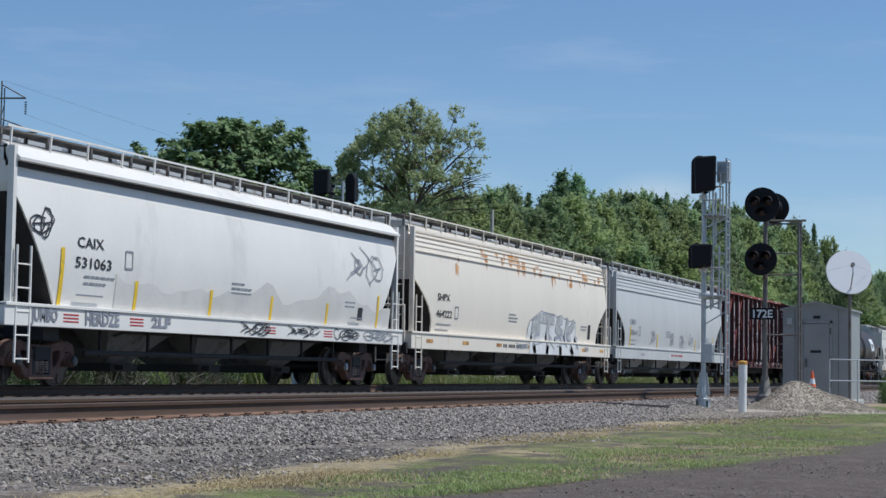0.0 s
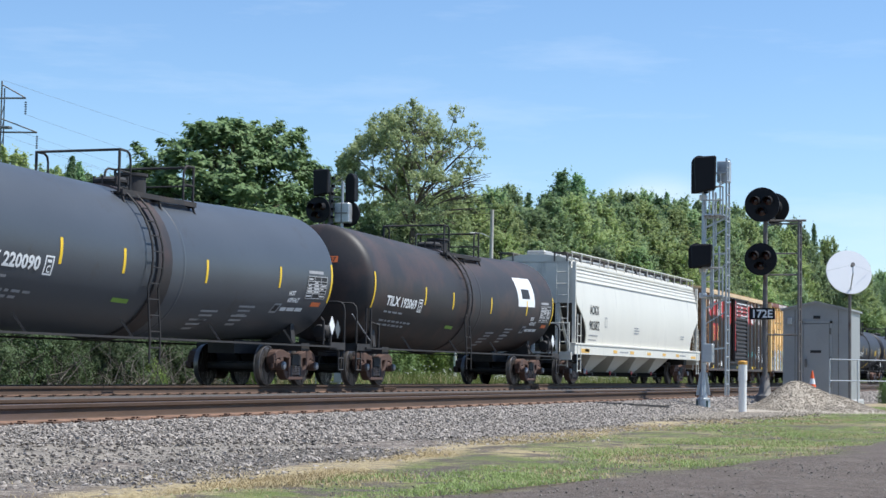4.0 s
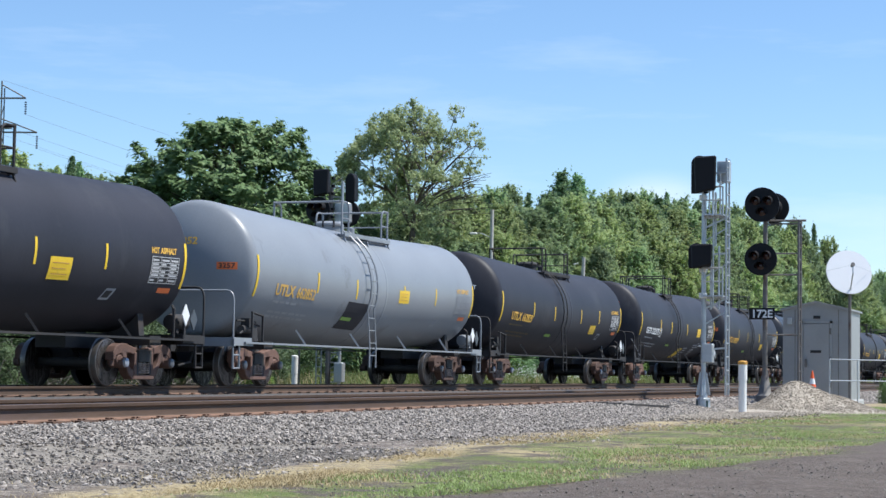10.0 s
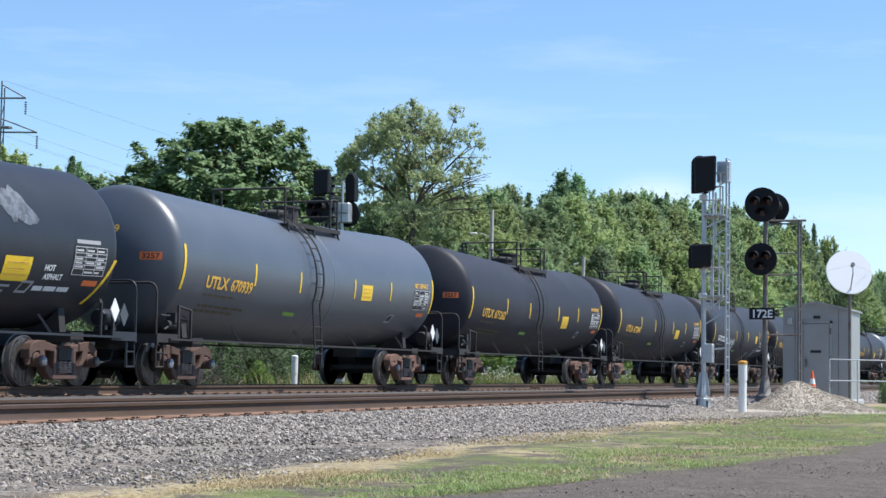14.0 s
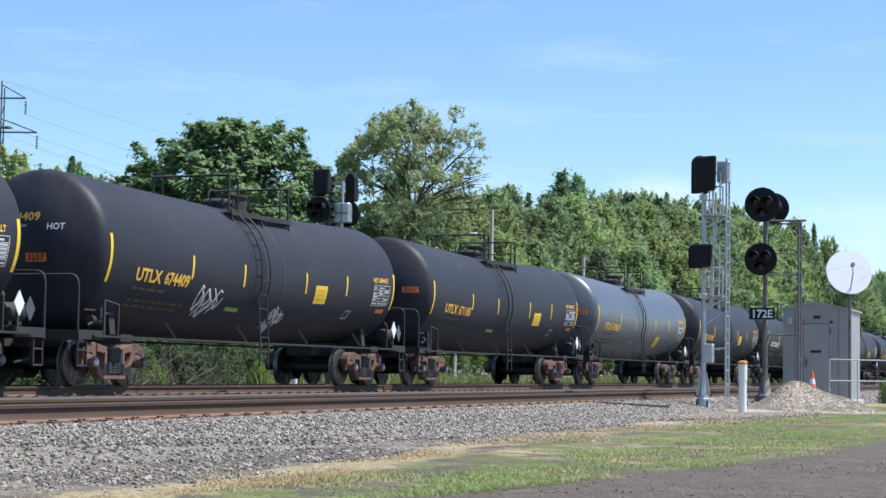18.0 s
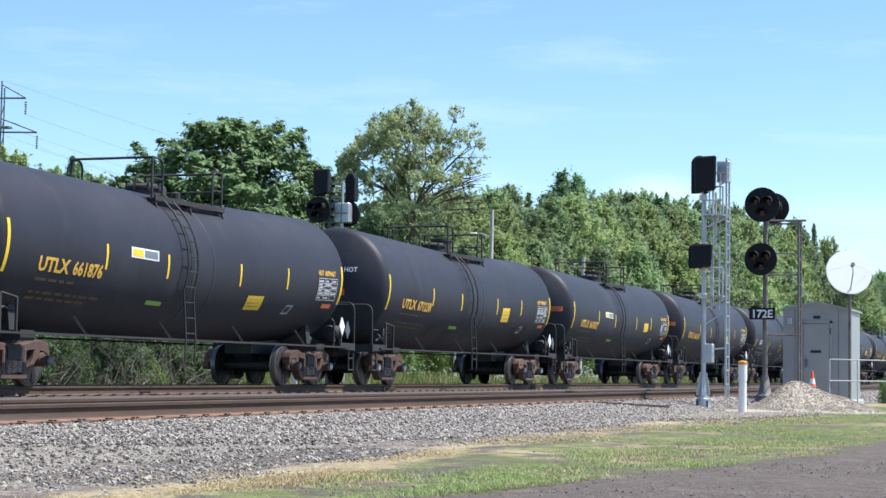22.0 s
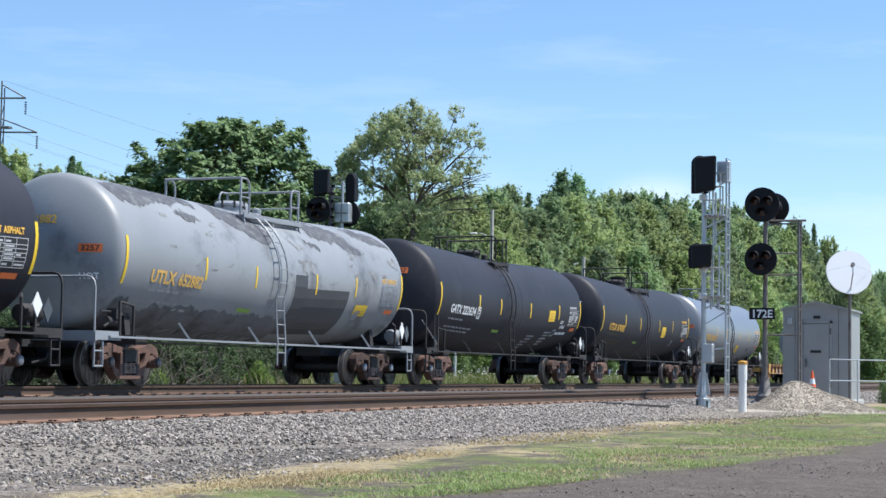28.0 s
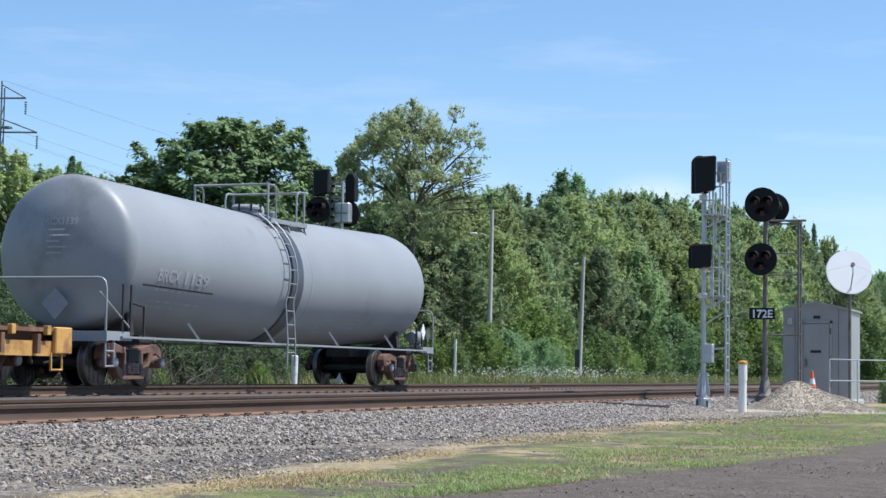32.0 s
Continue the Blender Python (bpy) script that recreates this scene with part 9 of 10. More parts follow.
def tree_meshes(seed, h, w, base, leaf, count, size, lumps_n=34, lump=0.2, top=0.55, gap=0.0, shape="round", lift=0.62, reach=1.5, plump=0.62, loose=0.15, peak=0.0, upright=0.6, flat=1.0):
    """Trunk with limbs, and a crown of leaves; h, w and the crown's lowest height in metres."""
    rr = random.Random(seed)
    lumps, g = [], Geo()
    tr = max(0.09, h * 0.017)
    g.cyl((0, 0, -0.3), (0.1, 0.05, h * 0.35), tr * 1.25, 9, tr * 0.85)
    g.cyl((0.1, 0.05, h * 0.34), (-0.1, 0.1, h * 0.72), tr * 0.85, 8, tr * 0.4)
    g.cyl((-0.1, 0.1, h * 0.71), (0.05, 0, h * 0.93), tr * 0.4, 6, tr * 0.1)
    ox, oy = rr.uniform(0, 50), rr.uniform(0, 50)
    for k in range(lumps_n):
        f = ((k + rr.random()) / lumps_n) ** (0.85 if shape == "round" else 1.0)
        z = base + (h - base) * f
        if shape == "cone":
            prof = (1 - f) ** 0.85 * 0.95 + 0.05
        elif shape == "tall":
            prof = (math.sin(math.pi * min(1, 0.18 + 0.80 * f)) ** 0.75) * (1.1 - 0.35 * f)
        elif shape == "dome":
            prof = math.sqrt(max(0.02, 1 - f ** 4))
        else:
            prof = math.sqrt(max(0.03, 1 - ((f - top) / (1.04 - top if f > top else top + 0.22)) ** 2)) * (1 - peak * max(0.0, (f - 0.55) / 0.45))
        a = k * 2.39996 + rr.uniform(-0.4, 0.4)
        rough_ = 0.86 + (0.3 if shape == "dome" else 0.62) * noise.noise((ox + 1.7 * math.cos(a), oy + 1.7 * math.sin(a), f * 6))
        rad = w * lump * (0.5 + 1.1 * rr.random() ** 1.7) * (0.5 + 0.5 * prof)
        q = max(0.0, w / 2 * prof * rough_ - rad * 0.6) * (1.0 if rr.random() < 0.72 else rr.uniform(0.1, 0.8))
        c = Vector((q * math.cos(a), q * math.sin(a), z - rad * 0.6))
        if rr.random() >= gap:
            lumps.append((c, (rad, rad, rad * (0.8 if shape != "cone" else 0.55))))
        if k % 2 and not gap:
            continue
        z0 = max(h * 0.12, min(c.z - (0.12 if shape == "cone" else 1.4 if gap else 0.55) * q - 0.4, h * 0.8))
        m = Vector((c.x * 0.45, c.y * 0.45, (z0 + c.z) / 2 + 0.1))
        lr = tr * (0.18 if gap else 0.26) * rr.uniform(0.5, 1.1)
        g.cyl((0, 0, z0), m, lr, 5, lr * 0.7)
        g.cyl(m, c, lr * 0.7, 5, lr * 0.25)
        for _ in range(3 if gap else 1):
            g.cyl(c, c + Vector((rr.gauss(0, 1), rr.gauss(0, 1), rr.uniform(0, 1.2))).normalized() * rad, lr * 0.25, 4, lr * 0.08)
    v, f = leaf_cloud(lumps, count, size, seed, upright, lift, reach, plump, loose, 0.13 if loose > 0.2 else 0.05, flat)
    return g.mesh("trunk", "bark", smooth=40), raw_mesh(None, v, f, LEAF[leaf], None, None)


def plant(meshes, at, name, label, category, group=""):
    tr = thing(name, label, category, group, at)
    part("trunk", meshes[0], tr)
    part("crown", meshes[1], tr)
    return tr


def at_scaled(x, y, z, rz, s, sz=None):
    return pose(x, y, z, 0, 0, rz) @ Matrix.Diagonal((s, s, sz or s, 1))


def airy_tree(seed, h, leaf, count, size):
    """A forked trunk whose limbs divide again and again into a round, open crown, over a darker skirt."""
    rr, g, lumps = random.Random(seed), Geo(), []
    mid, rad = Vector((0.1, -0.2, h * 0.80)), Vector((4.3, 4.5, h * 0.185))

    def inside(p):
        return sum(((p[i] - mid[i]) / rad[i]) ** 2 for i in range(3)) < 1.0

    def limb(p, d, ln, r, depth):
        q = p + d * ln + Vector((rr.gauss(0, 0.06), rr.gauss(0, 0.06), 0)) * ln
        if depth < 3 and not inside(q) and q.z > h * 0.66:
            q = p + (q - p) * 0.45
        g.cyl(p, q, r, 6 if depth > 2 else 4, r * 0.68)
        if depth == 0:
            lumps.append((q, (rr.uniform(0.16, 0.36),) * 3))
            return
        if depth < 3 and rr.random() < 0.35:
            lumps.append((q, (rr.uniform(0.12, 0.26),) * 3))
        for _ in range(3 if depth > 1 else rr.choice((2, 3))):
            t = Vector((rr.gauss(0, 1), rr.gauss(0, 1), rr.gauss(0.12, 0.7))).normalized()
            limb(q, (d * 0.62 + t * 0.74 + Vector((0, 0, 0.10))).normalized(), ln * rr.uniform(0.62, 0.82), r * 0.62, depth - 1)
    g.cyl((0, 0, -0.3), (0.15, 0.1, h * 0.30), 0.34, 10, 0.26)
    g.cyl((0.15, 0.1, h * 0.295), (0.0, -0.1, h * 0.50), 0.26, 9, 0.2)
    fork = Vector((0.0, -0.1, h * 0.49))
    for k in range(6):
        a = k * 1.05 + rr.uniform(-0.3, 0.3)
        limb(fork + Vector((0, 0, 0.35 * k)), Vector((math.cos(a) * 0.62, math.sin(a) * 0.62, 0.8)).normalized(), h * 0.13, 0.12, 5 if k < 4 else 4)
    # bare limbs on the track side
    for k in range(7):
        p = Vector((rr.uniform(0, 0.6), -0.3, h * rr.uniform(0.52, 0.66)))
        q = p + Vector((rr.uniform(0.3, 1.6), rr.uniform(-3.4, -2.2), rr.uniform(0.6, 2.0)))
        g.path([p, (p + q) / 2 + Vector((0, 0, 0.3)), q], 0.05, 5)
        for _ in range(5):
            e = q + Vector((rr.uniform(-0.3, 0.8), rr.uniform(-1.6, -0.3), rr.uniform(-0.5, 0.7)))
            g.path([p + (q - p) * rr.uniform(0.5, 0.95), e], 0.018, 4)
    # a lower skirt of sprays round the trunk
    for k in range(150):
        a, f = rr.uniform(0, 6.283), rr.random()
        q = rr.uniform(0.8, 3.0) * (1.1 - 0.35 * f)
        lumps.append((Vector((q * math.cos(a), q * math.sin(a), h * (0.12 + 0.50 * f))), (rr.uniform(0.2, 0.42),) * 3))
    v, f = leaf_cloud(lumps, count, size, seed, 0.5, 0.35, 1.5, 0.75, 0.15, 0.06)
    return g.mesh("trunk", "bark", smooth=40), raw_mesh(None, v, f, LEAF[leaf], None, None)


plant(tree_meshes(1, 13.7, 12.3, 0.2, "maple", 115000, 0.17, 520, 0.052, 0.36, 0.0, "dome", 0.14, 2.2, 0.62, 0.14, 0.0, 1.1, 0.45), at_scaled(82.35, 41.75, -0.2, 0, 1.16, 0.965), "maple_tree", "broad dark green maple tree standing alone", "tree")
plant(airy_tree(2, 20.4, "pale", 36000, 0.125), put(114.85, 44.75, -0.3), "thin_crowned_tree", "tall pale tree with a round open crown and bare limbs showing", "tree")
KIT = {
    "w1": tree_meshes(11, 16, 7.2, 0.6, "wood", 64000, 0.12, 420, 0.058, 0.5, 0.0, "round", 0.72, 3.0, 0.42, 0.22, 0.55),
    "w2": tree_meshes(12, 16, 6.2, 0.6, "deep", 64000, 0.115, 420, 0.058, 0.5, 0.0, "tall", 0.8, 3.4, 0.4, 0.21),
    "w3": tree_meshes(13, 16, 7.6, 0.6, "mid", 64000, 0.12, 400, 0.058, 0.5, 0.0, "round", 0.7, 3.0, 0.42, 0.22, 0.4),
    "w4": tree_meshes(14, 16, 4.6, 0.4, "deep", 44000, 0.09, 300, 0.07, 0.5, 0.0, "cone", 0.42, 1.9, 0.6),
    "w5": tree_meshes(15, 16, 7.0, 0.4, "wood", 64000, 0.12, 420, 0.058, 0.42, 0.0, "round", 0.74, 3.2, 0.4, 0.22, 0.6),
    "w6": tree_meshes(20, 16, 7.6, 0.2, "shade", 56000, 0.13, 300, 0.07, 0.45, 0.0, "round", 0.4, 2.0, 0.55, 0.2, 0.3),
    "b1": tree_meshes(16, 4, 4.6, 0.0, "bright", 15000, 0.085, 120, 0.085, 0.5, 0.0, "tall", 0.8, 2.6, 0.5, 0.3, 0.3),
    "b2": tree_meshes(17, 4, 4.6, 0.0, "brush", 15000, 0.09, 120, 0.09, 0.5, 0.0, "tall", 0.8, 2.8, 0.5, 0.3, 0.3),
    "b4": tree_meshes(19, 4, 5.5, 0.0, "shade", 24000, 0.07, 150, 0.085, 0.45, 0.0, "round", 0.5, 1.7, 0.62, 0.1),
    "b3": tree_meshes(18, 4, 5.0, 0.0, "deep", 15000, 0.09, 120, 0.09, 0.5, 0.0, "round", 0.8, 2.6, 0.5, 0.3, 0.4),
}
# x, y, height, kind: the edge of the wood
WOOD_A = [(70.5, 47.0, 10.3, "w3"), (72.0, 50.0, 9.8, "w5"), (80.7, 52.0, 10.7, "w1"), (80.3, 50.0, 11.4, "w4"), (82.6, 51.0, 11.4, "w4"),
          (82.4, 52.0, 10.8, "w3"), (85.4, 52.0, 11.0, "w1"), (82.4, 50.0, 10.4, "w2"), (88.1, 52.0, 10.9, "w5"), (95.1, 55.0, 11.5, "w1"),
          (101.4, 56.0, 13.2, "w2"), (118.1, 56.0, 13.8, "w1"), (123.3, 55.0, 14.8, "w5"), (131.6, 57.0, 14.5, "w2"), (125.5, 52.0, 13.2, "w5"),
          (145.0, 58.0, 16.6, "w1"), (137.4, 52.0, 14.8, "w3"), (153.8, 56.0, 16.7, "w1"), (142.1, 50.0, 15.4, "w3"), (153.4, 52.0, 16.9, "w1"),
          (170.6, 56.0, 19.0, "w5"), (182.9, 58.0, 19.7, "w4"), (176.0, 54.0, 18.8, "w2"), (181.9, 54.0, 21.7, "w2")]
WOOD_B = [(198.1, 57.0, 23.1, "w2"), (186.9, 52.0, 19.4, "w1"), (209.3, 56.0, 22.2, "w3"), (201.9, 52.0, 21.2, "w5"), (233.5, 58.0, 24.6, "w1"),
          (233.7, 55.0, 24.7, "w4"), (216.5, 52.0, 22.2, "w2"), (228.9, 52.0, 23.1, "w1"), (252.8, 55.0, 25.0, "w5"), (252.0, 52.0, 24.7, "w3"),
          (276.6, 54.0, 26.5, "w1"), (279.9, 52.0, 25.7, "w2"), (314.6, 55.0, 28.0, "w5"), (317.2, 52.0, 27.7, "w1"), (365.6, 56.0, 31.4, "w4"),
          (355.1, 52.0, 27.3, "w3"), (395.9, 54.0, 27.5, "w2"), (413.3, 52.0, 26.1, "w5"), (459.8, 54.0, 26.9, "w1"), (518.9, 56.0, 29.0, "w3"),
          (122.7, 54.0, 12.1, "w5"), (126.3, 53.0, 11.8, "w3"), (138.8, 54.0, 13.5, "w3"), (134.7, 50.0, 12.9, "w1")]
WOOD_C = [(147.7, 53.0, 14.5, "w5"), (159.5, 55.0, 16.1, "w2"), (150.0, 50.0, 15.3, "w3"), (164.5, 53.0, 16.3, "w1"), (160.3, 50.0, 15.6, "w5"),
          (169.0, 51.0, 17.6, "w1"), (171.5, 50.0, 18.0, "w3"), (176.6, 50.0, 17.9, "w5"), (183.8, 50.0, 18.1, "w3"), (190.7, 50.0, 18.9, "w1"),
          (201.6, 51.0, 20.1, "w3"), (204.6, 50.0, 19.9, "w5"), (217.0, 50.0, 20.8, "w3"), (224.9, 50.0, 21.1, "w5"), (235.8, 50.0, 21.9, "w1"),
          (249.3, 50.0, 22.6, "w5"), (262.5, 50.0, 23.2, "w3"), (277.1, 50.0, 23.5, "w1"), (295.5, 50.0, 24.4, "w3"), (315.1, 50.0, 25.3, "w1"),
          (353.3, 50.0, 24.2, "w1"), (381.0, 50.0, 23.9, "w3"), (60.8, 40.0, 5.7, "w1"), (70.5, 44.0, 6.2, "w2")]
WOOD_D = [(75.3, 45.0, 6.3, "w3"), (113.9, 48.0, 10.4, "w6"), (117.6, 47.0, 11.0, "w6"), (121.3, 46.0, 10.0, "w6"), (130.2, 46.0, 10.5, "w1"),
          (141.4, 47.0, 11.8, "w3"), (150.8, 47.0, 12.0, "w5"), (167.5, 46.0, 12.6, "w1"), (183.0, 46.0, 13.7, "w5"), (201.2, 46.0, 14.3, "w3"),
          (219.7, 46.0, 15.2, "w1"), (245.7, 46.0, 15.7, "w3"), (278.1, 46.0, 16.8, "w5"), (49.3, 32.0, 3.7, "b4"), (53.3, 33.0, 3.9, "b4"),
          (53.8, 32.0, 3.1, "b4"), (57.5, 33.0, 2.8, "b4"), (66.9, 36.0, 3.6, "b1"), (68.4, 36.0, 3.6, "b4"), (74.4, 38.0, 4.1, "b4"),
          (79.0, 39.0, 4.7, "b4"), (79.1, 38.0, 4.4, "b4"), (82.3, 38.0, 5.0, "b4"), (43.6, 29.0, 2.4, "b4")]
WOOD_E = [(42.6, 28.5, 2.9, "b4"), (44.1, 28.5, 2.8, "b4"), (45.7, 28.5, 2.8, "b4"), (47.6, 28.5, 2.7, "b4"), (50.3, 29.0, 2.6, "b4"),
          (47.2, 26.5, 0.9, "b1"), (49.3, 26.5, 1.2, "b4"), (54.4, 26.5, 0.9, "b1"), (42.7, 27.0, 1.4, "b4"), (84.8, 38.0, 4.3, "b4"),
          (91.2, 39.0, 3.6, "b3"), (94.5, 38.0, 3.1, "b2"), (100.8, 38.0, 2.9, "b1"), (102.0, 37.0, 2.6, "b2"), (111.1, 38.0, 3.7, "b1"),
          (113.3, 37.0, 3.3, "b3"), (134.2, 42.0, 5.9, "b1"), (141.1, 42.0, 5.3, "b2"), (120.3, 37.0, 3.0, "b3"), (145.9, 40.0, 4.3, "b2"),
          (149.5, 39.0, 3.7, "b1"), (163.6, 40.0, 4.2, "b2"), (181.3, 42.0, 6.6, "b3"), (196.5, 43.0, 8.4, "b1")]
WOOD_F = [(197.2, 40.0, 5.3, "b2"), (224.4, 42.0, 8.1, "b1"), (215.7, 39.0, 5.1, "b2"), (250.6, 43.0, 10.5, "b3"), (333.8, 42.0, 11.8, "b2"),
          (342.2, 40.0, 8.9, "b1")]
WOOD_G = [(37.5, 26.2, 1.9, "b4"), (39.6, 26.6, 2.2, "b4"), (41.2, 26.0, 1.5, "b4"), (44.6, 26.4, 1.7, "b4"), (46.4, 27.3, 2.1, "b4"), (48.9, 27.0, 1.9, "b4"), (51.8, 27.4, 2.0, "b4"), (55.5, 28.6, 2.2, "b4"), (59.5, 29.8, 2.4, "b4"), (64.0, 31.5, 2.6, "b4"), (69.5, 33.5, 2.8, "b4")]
WOOD = WOOD_A + WOOD_B + WOOD_C + WOOD_D + WOOD_E + WOOD_F + WOOD_G
# w6 and b4 wear the leaf colour darkened for shade
LABELS = {"w1": "leafy green woodland tree", "w2": "dark green upright woodland tree", "w3": "mid-green broad woodland tree", "w4": "dark pointed conifer in the wood", "w6": "dark shaded tree at the wood's edge", "w5": "rounded green woodland tree",
          "b1": "bright yellow-green shrub at the wood's edge", "b2": "green shrub at the wood's edge", "b3": "dense green shrub at the wood's edge", "b4": "dark green shrub in the shade of the maple"}
for i, (x, y, h, k) in enumerate(WOOD):
    base = 16 if k[0] == "w" else 4
    s = h / base
    wide = min(1.5, max(0.85, s * 1.15)) if k[0] == "w" else s
    plant(KIT[k], at_scaled(x, y, -0.3, (i * 77) % 360, wide, s), "tree" if k[0] == "w" else "shrub", LABELS[k], "tree" if k[0] == "w" else "shrub", "trees of the wood" if k[0] == "w" else "shrubs before the wood")
# the depth of the wood behind its edge
rr = random.Random(41)
lumps = []
for k in range(420):
    x = rr.uniform(40, 560)
    y = 56 + rr.random() * 14 + max(0, x - 150) * 0.03
    h = 8.5 + x * 0.011
    z = rr.uniform(0.5, h)
    r = rr.uniform(1.6, 3.2)
    lumps.append((Vector((x, y, z)), (r * 1.3, r, r)))
v, f = leaf_cloud(lumps, 90000, 0.34, 43, 0.35, 0.6, 1.3)
raw_mesh("woodland", v, f, LEAF["deep"], "depth of the wood behind its edge", "wood")

plant(KIT["b2"], at_scaled(59.6, 6.7, -0.47, 40, 0.2, 0.24), "weed_bush", "small green weed bush beside the gravel", "weed")
plant(KIT["b3"], at_scaled(60.8, 6.3, -0.47, 140, 0.16, 0.2), "weed_bush", "small green weed bush beside the gravel", "weed")


# ---- signals and lineside things ----
def target_disc(r, thick=0.05):
    """A round black signal target facing -x with three hooded lenses."""
    me = Geo().lathe([(-thick, r - 0.03), (-thick, r), (0.02, r), (0.06, r * 0.6), (0.14, r * 0.5), (0.16, 0.05)], 32, 0).mesh("target", "signal", smooth=40)
    hood = Geo()
    for k in range(13):
        a0, a1 = [math.pi * (-0.12 + 1.24 * (k + e) / 13) for e in (0, 1)]
        hood.add([(-thick, 0.13 * math.cos(a0), 0.13 * math.sin(a0)), (-thick, 0.13 * math.cos(a1), 0.13 * math.sin(a1)), (-thick - 0.24, 0.12 * math.cos(a1), 0.12 * math.sin(a1) - 0.02), (-thick - 0.24, 0.12 * math.cos(a0), 0.12 * math.sin(a0) - 0.02)], [(0, 1, 2, 3)])
    lens = Geo().lathe([(-thick - 0.03, 0.02), (-thick - 0.022, 0.08), (-thick, 0.105)], 16, 0)
    return me, hood.mesh("hood", "signal", smooth=60), lens.mesh("lens", "lens", smooth=60)


def add_disc(parent, m, r):
    me, hood, lens = target_disc(r)
    d = part("target", me, parent, m, "round black signal target")
    for a in (150, 30, 270):
        p = put(0, 0.42 * r * math.cos(radians(a)), 0.42 * r * math.sin(radians(a)))
        part("hood", hood, d, p)
        part("lens", lens, d, p)


def hooded_head(parent, m, w, h, name="signal_head", lean=0.05):
    """A boxed signal head: a deep flared visor before a taller round-topped back plate."""
    g = Geo()
    front = [(-w * 0.47, -h * 0.50 + lean), (w * 0.44, -h * 0.50 - lean), (w * 0.50, h * 0.47), (-w * 0.50, h * 0.50)]
    rear = [(-w * 0.30, -h * 0.44), (w * 0.36, -h * 0.46), (w * 0.38, h * 0.42), (-w * 0.32, h * 0.42)]
    g.add([(-0.36, y, z) for y, z in front] + [(0.04, y, z) for y, z in rear], [(0, 1, 2, 3), (4, 7, 6, 5), (0, 4, 5, 1), (1, 5, 6, 2), (2, 6, 7, 3), (3, 7, 4, 0)])
    body = part(name, g.mesh(name, "signal", bevel=0.035), parent, m, "black boxed signal head")
    n, pts = 16, []
    for k in range(n + 1):
        a = math.pi * k / n
        pts.append((w * 0.36 * math.cos(a), h * 0.5 - w * 0.30 + w * 0.36 * math.sin(a)))
    pts += [(-w * 0.36, -h * 0.52), (w * 0.36, -h * 0.52)]
    g = Geo().prism([(y + w * 0.40, z + h * 0.02) for y, z in pts], 0, 0.05, 0.10)
    part("back_plate", g.mesh("back_plate", "signal", bevel=0.012), body)
    g = Geo()
    for z in (-h * 0.28, 0, h * 0.28):
        g.lathe([(0.10, 0.12), (0.2, 0.11), (0.22, 0.02)], 12, 0, (0, 0, z))
    part("lamp_case", g.mesh("lamp_case", "signal", smooth=40), body)


def sign_board(parent, m, text, w, h):
    b = part("number_board", Geo().box(-0.01, -w / 2, -h / 2, 0.01, w / 2, h / 2).mesh("number_board", "signal"), parent, m, "black board with white characters " + text)
    vs, fs = letters(text, h)
    k = max(p[0] for p in vs)
    me = Geo().add([(-0.014, w * 0.42 - p[0] / k * w * 0.84, p[1] * 0.95 - h * 0.33) for p in vs], fs).mesh("characters", "white")
    part("characters", me, b)


